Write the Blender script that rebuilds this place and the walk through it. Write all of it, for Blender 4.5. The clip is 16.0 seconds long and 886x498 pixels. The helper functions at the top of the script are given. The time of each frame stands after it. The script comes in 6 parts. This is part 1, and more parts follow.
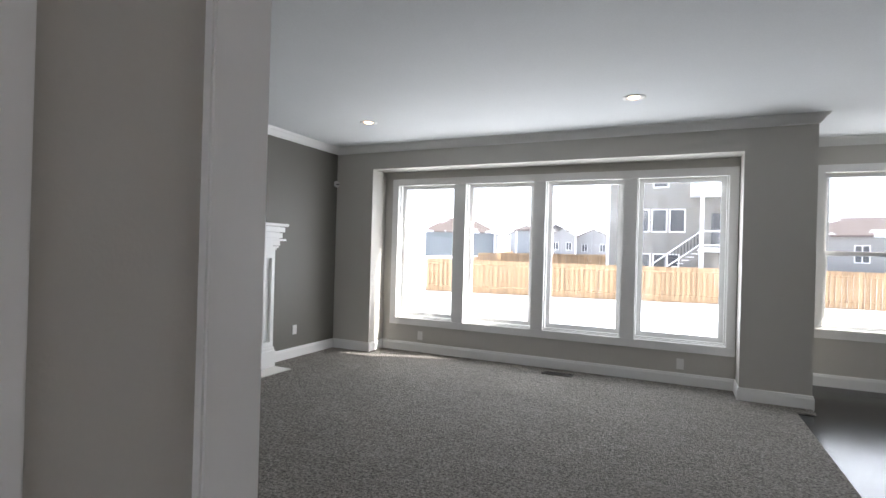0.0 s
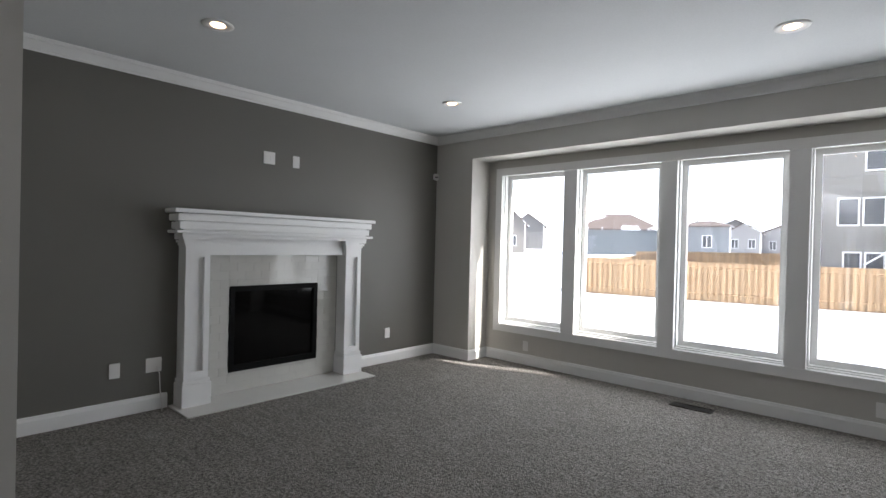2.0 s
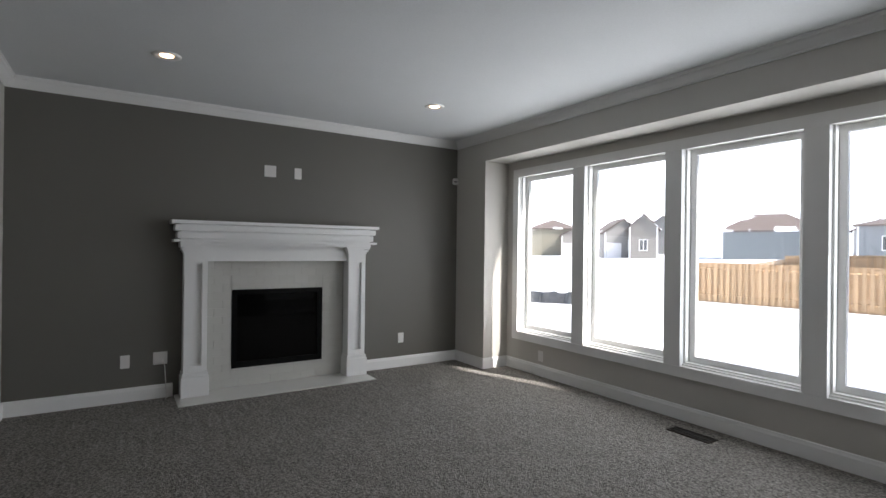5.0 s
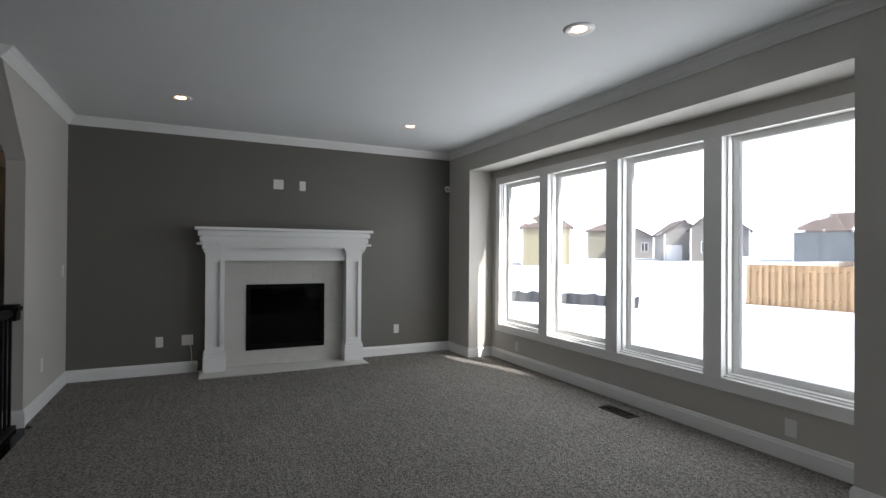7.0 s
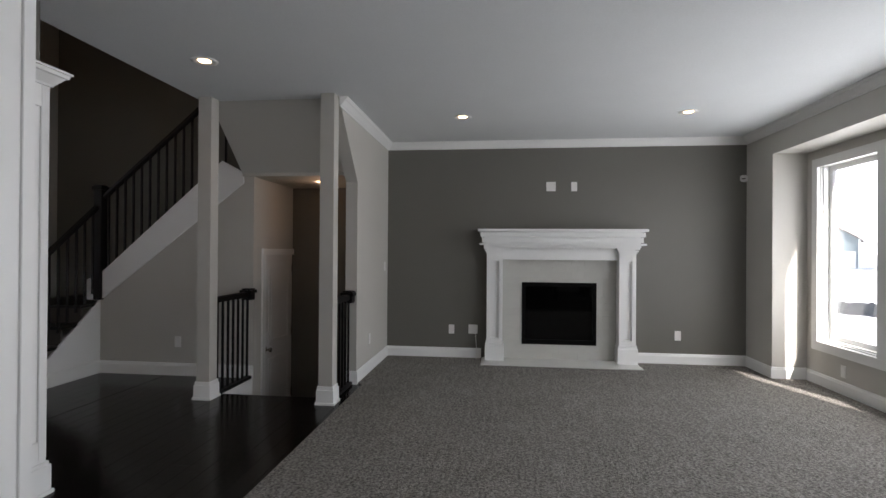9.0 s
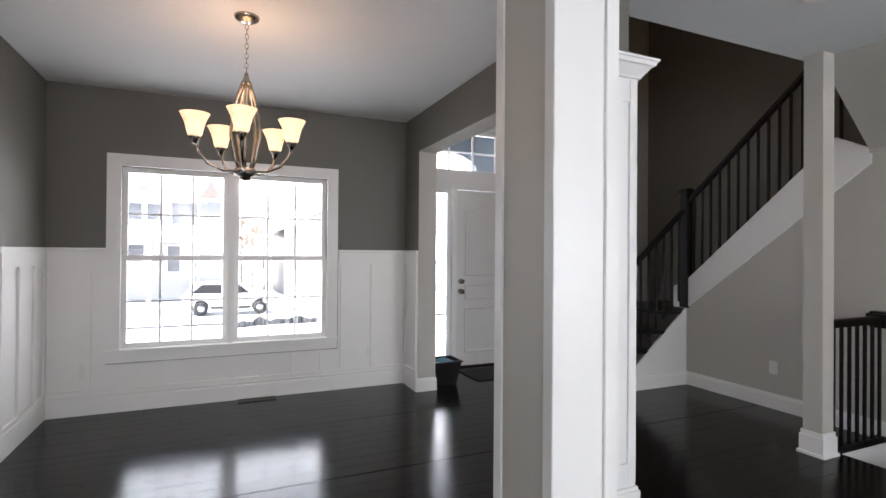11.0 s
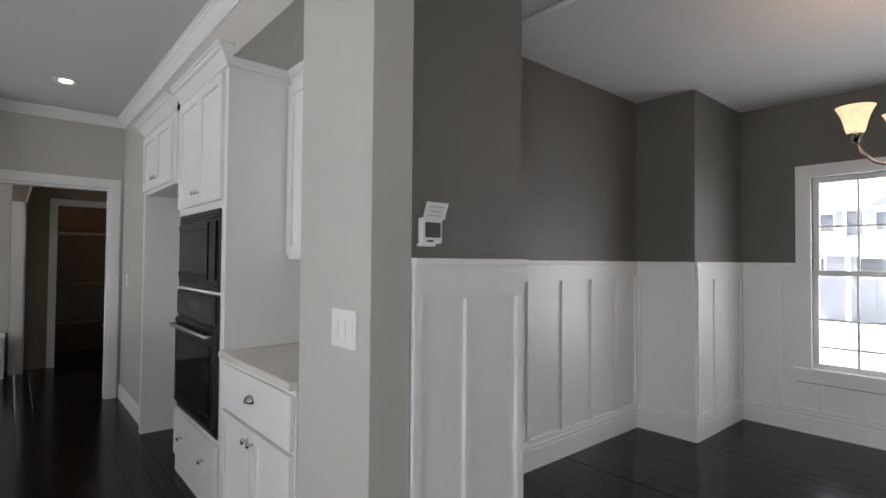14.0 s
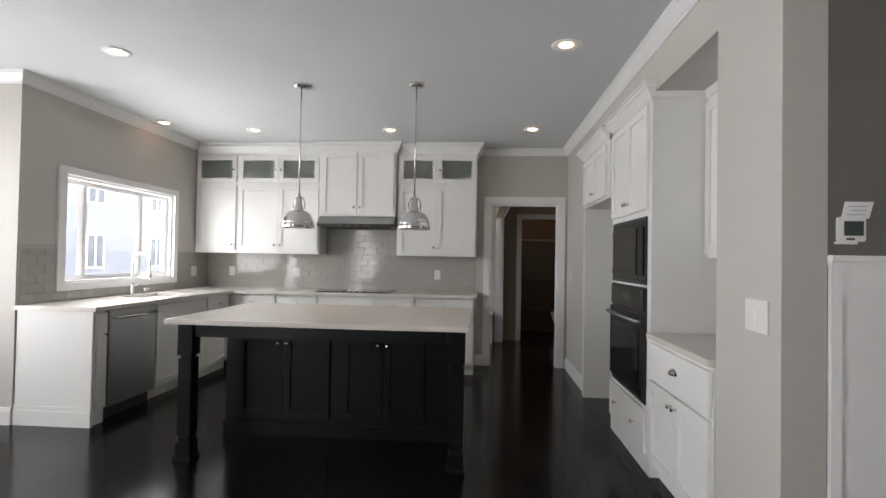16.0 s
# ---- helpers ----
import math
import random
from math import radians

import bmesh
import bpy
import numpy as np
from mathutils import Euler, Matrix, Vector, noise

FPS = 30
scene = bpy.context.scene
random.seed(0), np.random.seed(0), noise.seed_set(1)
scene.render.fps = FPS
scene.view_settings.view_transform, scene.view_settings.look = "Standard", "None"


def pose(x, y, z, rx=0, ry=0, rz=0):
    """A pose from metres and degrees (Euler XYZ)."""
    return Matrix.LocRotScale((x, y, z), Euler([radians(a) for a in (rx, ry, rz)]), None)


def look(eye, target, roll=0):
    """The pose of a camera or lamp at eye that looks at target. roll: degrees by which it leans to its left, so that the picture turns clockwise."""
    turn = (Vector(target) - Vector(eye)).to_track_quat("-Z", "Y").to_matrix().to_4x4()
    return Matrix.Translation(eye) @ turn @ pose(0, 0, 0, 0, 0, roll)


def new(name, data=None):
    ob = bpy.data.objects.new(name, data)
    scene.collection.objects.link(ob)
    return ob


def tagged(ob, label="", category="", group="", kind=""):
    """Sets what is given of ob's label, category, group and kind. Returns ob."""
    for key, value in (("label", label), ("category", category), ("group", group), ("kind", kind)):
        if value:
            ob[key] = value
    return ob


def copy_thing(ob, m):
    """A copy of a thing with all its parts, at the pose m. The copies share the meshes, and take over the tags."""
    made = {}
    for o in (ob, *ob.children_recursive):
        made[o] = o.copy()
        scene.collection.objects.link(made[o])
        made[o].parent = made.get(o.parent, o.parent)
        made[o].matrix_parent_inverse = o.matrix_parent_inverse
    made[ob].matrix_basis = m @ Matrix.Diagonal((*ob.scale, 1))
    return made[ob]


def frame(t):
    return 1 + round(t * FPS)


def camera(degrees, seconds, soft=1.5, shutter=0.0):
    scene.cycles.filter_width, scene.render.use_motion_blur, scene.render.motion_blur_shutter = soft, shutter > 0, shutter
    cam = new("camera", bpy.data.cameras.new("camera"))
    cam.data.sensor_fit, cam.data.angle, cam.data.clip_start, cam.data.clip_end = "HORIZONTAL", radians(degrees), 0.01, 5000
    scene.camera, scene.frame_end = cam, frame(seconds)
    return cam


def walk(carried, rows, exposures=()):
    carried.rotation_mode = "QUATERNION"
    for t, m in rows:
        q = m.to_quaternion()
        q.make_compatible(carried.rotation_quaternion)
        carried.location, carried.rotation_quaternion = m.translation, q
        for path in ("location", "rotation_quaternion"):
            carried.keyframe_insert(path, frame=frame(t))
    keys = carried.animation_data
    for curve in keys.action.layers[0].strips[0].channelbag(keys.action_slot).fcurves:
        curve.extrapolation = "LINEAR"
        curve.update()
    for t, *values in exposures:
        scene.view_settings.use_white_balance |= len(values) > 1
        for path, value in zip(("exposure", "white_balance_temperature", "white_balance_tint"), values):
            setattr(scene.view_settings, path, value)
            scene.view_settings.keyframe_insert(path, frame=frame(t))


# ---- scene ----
cam = camera(82.5, 16.0)
PATH = [
    (0, (-0.128, 0.8, 1.386), (-0.971, 2.614, 1.39), 1.6),
    (0.5, (0.031, 1.065, 1.387), (-0.955, 2.805, 1.386), 1.5),
    (1, (0.063, 1.295, 1.392), (-1.061, 2.949, 1.382), 1.5),
    (1.5, (0.066, 1.548, 1.396), (-1.19, 3.104, 1.382), 1.5),
    (2, (0.033, 1.802, 1.393), (-1.32, 3.275, 1.376), 1.4),
    (2.5, (-0.015, 2.077, 1.388), (-1.446, 3.475, 1.374), 1.4),
    (3, (-0.054, 2.357, 1.407), (-1.543, 3.692, 1.389), 1.3),
    (3.5, (0.039, 2.609, 1.423), (-1.516, 3.867, 1.406), 1.2),
    (6, (1.468, 3.03, 1.383), (-0.269, 4.021, 1.388), 0.5),
    (6.5, (1.688, 3.167, 1.388), (-0.077, 4.108, 1.392), 0.5),
    (7, (1.908, 3.312, 1.369), (0.11, 4.188, 1.382), 0.4),
    (7.5, (2.112, 3.461, 1.364), (0.281, 4.265, 1.376), 0.3),
    (8, (2.191, 3.624, 1.355), (0.298, 4.269, 1.368), 0.3),
    (8.5, (2.165, 3.668, 1.357), (0.188, 3.969, 1.365), 0.4),
    (9, (1.996, 3.565, 1.357), (0.008, 3.339, 1.365), 0.4),
    (9.5, (1.849, 3.419, 1.354), (0.009, 2.636, 1.366), 0.4),
    (10, (1.699, 3.241, 1.368), (0.161, 1.962, 1.381), 0.3),
    (10.2, (1.625, 3.198, 1.359), (0.241, 1.755, 1.373), 0.3),
    (12.3, (1.089, 2.651, 1.394), (0.987, 0.654, 1.399), 0.3),
    (12.5, (1.031, 2.601, 1.41), (1.035, 0.601, 1.414), 0.2),
    (13, (1.012, 2.66, 1.387), (1.42, 0.702, 1.42), 0.1),
    (13.5, (1.051, 2.781, 1.36), (2.139, 1.103, 1.412), -0.2),
    (14, (1.001, 2.978, 1.368), (2.518, 1.677, 1.414), 0.5),
    (14.5, (0.903, 3.124, 1.357), (2.665, 2.18, 1.397), 0.7),
    (15, (0.754, 3.177, 1.338), (2.674, 2.618, 1.377), 0.8),
    (15.5, (0.602, 3.192, 1.336), (2.596, 3.038, 1.372), 0.9),
    (16, (0.442, 3.199, 1.341), (2.436, 3.35, 1.378), 1.0),
]
walk(cam, [(t, look(eye, target, roll)) for t, eye, target, roll in PATH],
     exposures=[(0.0, 1.66, 6450, 11), (0.5, 1.58, 6450, 11), (1.5, 1.4, 6450, 11), (3.5, 1.2, 6500, 11), (7.0, 0.98, 6450, 10), (8.0, 1.03, 6450, 9), (9.0, 1.5, 6600, 12), (9.5, 2.3, 6650, 13), (10.2, 2.7, 6750, 14), (12.3, 1.78, 6200, 10),
                (13.5, 2.1, 6350, 11), (14.0, 2.08, 6500, 11), (14.5, 2.52, 6600, 12), (15.0, 2.55, 6700, 13), (15.5, 2.5, 6700, 13), (16.0, 2.22, 6750, 13)])

# ---- light ----
world = bpy.data.worlds.new("world")
scene.world = world
world.use_nodes = True
wn = world.node_tree
sky = wn.nodes.new("ShaderNodeTexSky")
sky.sky_type = "NISHITA"
sky.sun_disc = False
SUN_ELEV, SUN_AZ = 45.0, 20.0          # azimuth: degrees from +x towards +y
sky.sun_elevation = radians(SUN_ELEV)
sky.sun_rotation = radians(90 - SUN_AZ)
sky.air_density, sky.dust_density = 1.0, 1.2
wn.links.new(sky.outputs[0], wn.nodes["Background"].inputs[0])
wn.nodes["Background"].inputs[1].default_value = 0.15
sun_data = bpy.data.lights.new("sun", "SUN")
sun_data.energy, sun_data.angle, sun_data.color = 4.0, radians(0.5), (1, 0.95, 0.88)
sun = new("sun", sun_data)
ce, se = math.cos(radians(SUN_ELEV)), math.sin(radians(SUN_ELEV))
sun.matrix_world = look((ce * math.cos(radians(SUN_AZ)) * 60, ce * math.sin(radians(SUN_AZ)) * 60, se * 60), (0, 0, 0))


def window_light(name, at, way, w, h, watts):
    """Sky light that comes in through one window."""
    d = bpy.data.lights.new(name, "AREA")
    d.shape, d.size, d.size_y, d.energy, d.color = "RECTANGLE", w, h, watts, (0.93, 0.97, 1.0)
    new(name, d).matrix_world = look(at, (at[0] + way[0], at[1] + way[1], at[2]))


window_light("skylight_bank", (-1.63, 6.90, 1.37), (0, -1), 3.9, 1.7, 27)
window_light("skylight_nook", (1.83, 7.685, 1.5), (0, -1), 0.95, 1.65, 5.5)
window_light("skylight_nook", (3.25, 7.685, 1.5), (0, -1), 0.95, 1.65, 5.5)
window_light("skylight_sink", (5.3, 6.825, 1.54), (0, -1), 1.5, 0.9, 6.5)
# added lamp that brightens the mudroom from its unseen opening
window_light("mudroom_fill", (8.0, 4.97, 1.5), (0, -1), 1.1, 1.1, 1.0)
window_light("skylight_dining", (1.3, -1.99, 1.3), (0, 1), 1.65, 1.5, 2.5)

# ---- materials ----


def mat(name, color, rough=0.6, metal=0.0, var=0.06, scale=6.0, fine=0.0, fine_scale=200.0, bump=0.0, spec=0.5, piece=0.0,
        coat=0.0, stretch=(1, 1, 1), rough_var=0.0, distance=0.002):
    m = bpy.data.materials.new(name)
    m.use_nodes = True
    t = m.node_tree
    b = t.nodes["Principled BSDF"]
    b.inputs["Roughness"].default_value = rough
    b.inputs["Metallic"].default_value = metal
    b.inputs["Specular IOR Level"].default_value = spec
    b.inputs["Coat Weight"].default_value = coat
    tc = t.nodes.new("ShaderNodeTexCoord")
    mp = t.nodes.new("ShaderNodeMapping")
    mp.inputs["Scale"].default_value = stretch
    t.links.new(tc.outputs["Object"], mp.inputs[0])
    n1 = t.nodes.new("ShaderNodeTexNoise")
    n1.inputs["Scale"].default_value, n1.inputs["Detail"].default_value = scale, 4
    n2 = t.nodes.new("ShaderNodeTexNoise")
    n2.inputs["Scale"].default_value, n2.inputs["Detail"].default_value = fine_scale, 2
    for n in (n1, n2):
        t.links.new(mp.outputs[0], n.inputs["Vector"])

    def math_node(op, a, c):
        k = t.nodes.new("ShaderNodeMath")
        k.operation = op
        for i, v in ((0, a), (1, c)):
            if isinstance(v, (int, float)):
                k.inputs[i].default_value = v
            else:
                t.links.new(v, k.inputs[i])
        return k.outputs[0]

    def spread(sock, amount):
        return math_node("ADD", math_node("MULTIPLY", math_node("SUBTRACT", sock, 0.5), 2 * amount), 1.0)
    f = math_node("MULTIPLY", spread(n1.outputs["Fac"], var), spread(n2.outputs["Fac"], fine))
    if piece:
        oi = t.nodes.new("ShaderNodeObjectInfo")
        f = math_node("MULTIPLY", f, spread(oi.outputs["Random"], piece))
        gi = t.nodes.new("ShaderNodeNewGeometry")
        f = math_node("MULTIPLY", f, spread(gi.outputs["Random Per Island"], piece))
    mix = t.nodes.new("ShaderNodeVectorMath")
    mix.operation = "SCALE"
    mix.inputs[0].default_value = color[:3]
    t.links.new(f, mix.inputs["Scale"])
    t.links.new(mix.outputs[0], b.inputs["Base Color"])
    if rough_var:
        t.links.new(math_node("MULTIPLY", spread(n1.outputs["Fac"], rough_var), rough), b.inputs["Roughness"])
    if bump:
        bp = t.nodes.new("ShaderNodeBump")
        bp.inputs["Strength"].default_value, bp.inputs["Distance"].default_value = bump, distance
        t.links.new(n2.outputs["Fac"], bp.inputs["Height"])
        t.links.new(bp.outputs[0], b.inputs["Normal"])
    return m


def glow(name, color, strength):
    m = bpy.data.materials.new(name)
    m.use_nodes = True
    b = m.node_tree.nodes["Principled BSDF"]
    b.inputs["Base Color"].default_value = (*color, 1)
    b.inputs["Emission Color"].default_value = (*color, 1)
    b.inputs["Emission Strength"].default_value = strength
    return m


def glass(name, color=(1, 1, 1), rough=0.0, ior=1.45):
    m = bpy.data.materials.new(name)
    m.use_nodes = True
    b = m.node_tree.nodes["Principled BSDF"]
    b.inputs["Base Color"].default_value = (*color, 1)
    b.inputs["Roughness"].default_value = rough
    b.inputs["Transmission Weight"].default_value = 1.0
    b.inputs["IOR"].default_value = ior
    return m


M_LIGHT = mat("light_greige_paint", (0.50, 0.483, 0.448), 0.55, var=0.025, scale=1.5, fine=0.02, fine_scale=300, bump=0.08)
M_DARK = mat("dark_taupe_paint", (0.140, 0.134, 0.118), 0.55, var=0.03, scale=1.5, fine=0.02, fine_scale=300, bump=0.08)
M_TRIM = mat("white_trim_paint", (0.80, 0.80, 0.79), 0.35, var=0.015, scale=3, fine=0.01)
M_CEIL = mat("ceiling_paint", (0.69, 0.71, 0.72), 0.8, var=0.03, scale=2.5, fine=0.05, fine_scale=90, bump=0.25, distance=0.004)
M_CARPET = mat("grey_carpet", (0.25, 0.233, 0.215), 0.95, var=0.12, scale=2.2, fine=0.2, fine_scale=300, spec=0.1)
ct = M_CARPET.node_tree
cb = ct.nodes["Principled BSDF"]
cc = ct.nodes.new("ShaderNodeTexCoord")
vo = ct.nodes.new("ShaderNodeTexVoronoi")
vo.inputs["Scale"].default_value = 110
cn = ct.nodes.new("ShaderNodeTexNoise")
cn.inputs["Scale"].default_value, cn.inputs["Detail"].default_value = 62, 4
cramp = ct.nodes.new("ShaderNodeMapRange")
cramp.inputs["From Min"].default_value, cramp.inputs["From Max"].default_value = 0.30, 0.70
cramp.inputs["To Min"].default_value, cramp.inputs["To Max"].default_value = 0.40, 1.65
cs = ct.nodes.new("ShaderNodeVectorMath")
cs.operation = "SCALE"
old = cb.inputs["Base Color"].links[0].from_socket
ct.links.new(cc.outputs["Object"], vo.inputs["Vector"])
ct.links.new(cc.outputs["Object"], cn.inputs["Vector"])
ct.links.new(cn.outputs["Fac"], cramp.inputs["Value"])
ct.links.new(old, cs.inputs[0])
ct.links.new(cramp.outputs[0], cs.inputs["Scale"])
cm = ct.nodes.new("ShaderNodeMapping")
cm.inputs["Scale"].default_value = (2.5, 16, 1)
cm.inputs["Rotation"].default_value = (0, 0, 0.5)
cw = ct.nodes.new("ShaderNodeTexNoise")
cw.inputs["Scale"].default_value, cw.inputs["Detail"].default_value = 1.6, 3
crow = ct.nodes.new("ShaderNodeMapRange")
crow.inputs["From Min"].default_value, crow.inputs["From Max"].default_value = 0.3, 0.7
crow.inputs["To Min"].default_value, crow.inputs["To Max"].default_value = 0.90, 1.10
cs2 = ct.nodes.new("ShaderNodeVectorMath")
cs2.operation = "SCALE"
ct.links.new(cc.outputs["Object"], cm.inputs[0])
ct.links.new(cm.outputs[0], cw.inputs["Vector"])
ct.links.new(cw.outputs["Fac"], crow.inputs["Value"])
ct.links.new(cs.outputs[0], cs2.inputs[0])
ct.links.new(crow.outputs[0], cs2.inputs["Scale"])
ct.links.new(cs2.outputs[0], cb.inputs["Base Color"])
cbump = ct.nodes.new("ShaderNodeBump")
cbump.inputs["Strength"].default_value, cbump.inputs["Distance"].default_value = 1.0, 0.012
csum = ct.nodes.new("ShaderNodeMath")
csum.operation = "SUBTRACT"
ct.links.new(cn.outputs["Fac"], csum.inputs[0])
ct.links.new(vo.outputs["Distance"], csum.inputs[1])
ct.links.new(csum.outputs[0], cbump.inputs["Height"])
ct.links.new(cbump.outputs[0], cb.inputs["Normal"])
M_WOOD = mat("espresso_floor_boards", (0.0062, 0.0048, 0.0044), 0.18, var=0.25, scale=3, fine=0.3, fine_scale=40, bump=0.12, piece=0.10,
             stretch=(0.15, 1, 1), rough_var=0.25, distance=0.001, spec=0.2)
M_JOINT = mat("floor_joint", (0.006, 0.005, 0.0045), 0.5)
M_CAB = mat("white_cabinet_lacquer", (0.78, 0.78, 0.76), 0.32, var=0.015, scale=4)
M_BLACK = mat("black_island_lacquer", (0.0048, 0.0062, 0.0074), 0.36, var=0.1, scale=5, spec=0.2)
M_IRON = mat("black_stained_rail", (0.005, 0.004, 0.004), 0.45, var=0.1, spec=0.25)
M_QUARTZ = mat("pale_quartz", (0.66, 0.62, 0.57), 0.22, var=0.03, scale=10, fine=0.05, fine_scale=250)
M_STEEL = mat("brushed_steel", (0.42, 0.42, 0.415), 0.34, 1.0, var=0.06, scale=3, fine=0.12, fine_scale=120, stretch=(1, 1, 0.03))
M_DSTEEL = mat("black_stainless_steel", (0.085, 0.085, 0.09), 0.28, 1.0, var=0.06, scale=3, fine=0.12, fine_scale=120, stretch=(1, 1, 0.03))
M_CHROME = mat("polished_chrome", (0.66, 0.645, 0.63), 0.08, 1.0, var=0.01)
M_NICKEL = mat("brushed_nickel", (0.42, 0.38, 0.34), 0.27, 1.0, var=0.04)
M_BGLASS = mat("black_glass", (0.004, 0.004, 0.005), 0.07, var=0.02, spec=0.35)
M_FIREBOX = mat("matte_black_metal", (0.003, 0.003, 0.003), 0.55, var=0.1, spec=0.1)
M_FIREGLASS = mat("dark_fire_glass", (0.002, 0.002, 0.002), 0.05, var=0.02, spec=0.22)
M_HOUSEGLASS = mat("far_window_glass", (0.08, 0.085, 0.09), 0.25, var=0.2)
M_TILE = mat("white_glazed_tile", (0.52, 0.515, 0.485), 0.07, var=0.02, piece=0.02, fine=0.02, fine_scale=25, bump=0.06, distance=0.003)
M_GROUT = mat("pale_grout", (0.56, 0.555, 0.53), 0.5, var=0.03)
M_GTILE = mat("grey_glass_tile", (0.40, 0.392, 0.362), 0.06, var=0.03, piece=0.02, fine=0.02, fine_scale=25, bump=0.05, distance=0.003)
M_GGROUT = mat("grey_grout", (0.42, 0.41, 0.385), 0.8, var=0.05)
M_HEARTH = mat("white_stone_hearth", (0.62, 0.61, 0.58), 0.3, var=0.04, scale=8)
M_PLASTIC = mat("white_plastic", (0.75, 0.74, 0.72), 0.4, var=0.01)
M_DGREY = mat("dark_slot", (0.03, 0.03, 0.03), 0.5)
M_VENT = mat("bronze_vent", (0.03, 0.022, 0.018), 0.4, 0.6)
M_GLASS = glass("window_glass")
M_FROST = glass("frosted_glass", (0.55, 0.58, 0.56), 0.35)
M_LAMP = glow("lamp_glow", (1.0, 0.62, 0.36), 4.5)
M_SHADE = glow("lit_shade", (1.0, 0.66, 0.40), 0.22)
M_HAZE = glow("sky_haze_glow", (0.96, 0.98, 1.0), 0.46)
st_ = M_SHADE.node_tree
gl, gm = st_.nodes.new("ShaderNodeTexNoise"), st_.nodes.new("ShaderNodeMapRange")
gl.inputs["Scale"].default_value, gl.inputs["Detail"].default_value = 5, 2
gm.inputs["From Min"].default_value, gm.inputs["From Max"].default_value = 0.3, 0.7
gm.inputs["To Min"].default_value, gm.inputs["To Max"].default_value = 0.15, 0.32
st_.links.new(gl.outputs["Fac"], gm.inputs["Value"])
st_.links.new(gm.outputs[0], st_.nodes["Principled BSDF"].inputs["Emission Strength"])
M_DOOR = mat("white_door_paint", (0.72, 0.71, 0.70), 0.38, var=0.015)
M_SNOW = mat("snow", (0.85, 0.86, 0.88), 0.8, var=0.05, scale=0.15, fine=0.04, fine_scale=3, bump=0.3, distance=0.1)
M_FENCE = mat("new_cedar", (0.47, 0.32, 0.185), 0.75, var=0.12, scale=2, piece=0.14, stretch=(1, 1, 0.2))
M_ROOF = mat("asphalt_shingle", (0.10, 0.09, 0.085), 0.9, var=0.25, scale=1.2)
M_SNOWROOF = mat("half_thawed_snow_roof", (0.85, 0.86, 0.88), 0.85, var=0.05, scale=0.5)
rt = M_SNOWROOF.node_tree
rb = rt.nodes["Principled BSDF"]
rc, rn, rr, rx = (rt.nodes.new(k) for k in ("ShaderNodeTexCoord", "ShaderNodeTexNoise", "ShaderNodeMapRange", "ShaderNodeMix"))
rn.inputs["Scale"].default_value, rn.inputs["Detail"].default_value = 0.30, 3
rr.inputs["From Min"].default_value, rr.inputs["From Max"].default_value = 0.56, 0.60
rx.data_type = "RGBA"
rx.inputs[6].default_value = (0.15, 0.12, 0.105, 1)
old = rb.inputs["Base Color"].links[0].from_socket
rt.links.new(rc.outputs["Object"], rn.inputs["Vector"])
rt.links.new(rn.outputs["Fac"], rr.inputs["Value"])
rt.links.new(rr.outputs[0], rx.inputs[0])
rt.links.new(old, rx.inputs[7])
rt.links.new(rx.outputs[2], rb.inputs["Base Color"])
M_ASPHALT = mat("wet_road", (0.16, 0.16, 0.165), 0.6, var=0.3, scale=0.3)
M_BROWN = mat("stair_carpet_brown", (0.05, 0.04, 0.035), 0.9, var=0.1)
M_MAT = mat("black_door_mat", (0.015, 0.015, 0.016), 0.9, var=0.2, fine=0.4)
M_BIN = mat("black_plastic", (0.01, 0.01, 0.011), 0.45)
M_BLUE = mat("blue_cloth", (0.10, 0.30, 0.42), 0.8, var=0.15)
M_PAPER = mat("paper", (0.78, 0.78, 0.77), 0.8, var=0.02)
M_SCREEN = mat("grey_screen", (0.06, 0.07, 0.065), 0.2)
# tan raised so the colour carries the back hall's warm lamplight
M_TAN = mat("tan_paint_lightened", (0.36, 0.28, 0.21), 0.6, var=0.03)
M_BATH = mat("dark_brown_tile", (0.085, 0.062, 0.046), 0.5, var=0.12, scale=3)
M_PORCH = mat("blue_grey_porch_paint", (0.075, 0.095, 0.11), 0.6, var=0.06, scale=2)
M_RUBBER = mat("tyre_rubber", (0.02, 0.02, 0.02), 0.8)
M_CARPAINT = mat("silver_car_paint", (0.55, 0.55, 0.56), 0.25, 0.3, coat=0.5)
M_BARK = mat("grey_bark", (0.34, 0.27, 0.20), 0.9, var=0.3)
M_SILT = mat("black_silt_cloth", (0.13, 0.135, 0.14), 0.8, var=0.3)

# ---- mesh helpers ----


def bx(bm, x0, y0, z0, x1, y1, z1):
    """One box between two corners."""
    x0, x1 = sorted((x0, x1))
    y0, y1 = sorted((y0, y1))
    z0, z1 = sorted((z0, z1))
    v = [bm.verts.new(p) for p in ((x0, y0, z0), (x1, y0, z0), (x1, y1, z0), (x0, y1, z0), (x0, y0, z1), (x1, y0, z1), (x1, y1, z1), (x0, y1, z1))]
    for f in ((3, 2, 1, 0), (4, 5, 6, 7), (0, 1, 5, 4), (1, 2, 6, 5), (2, 3, 7, 6), (3, 0, 4, 7)):
        bm.faces.new([v[i] for i in f])
    return bm


def boxes(*rows):
    bm = bmesh.new()
    for r in rows:
        bx(bm, *r)
    return bm


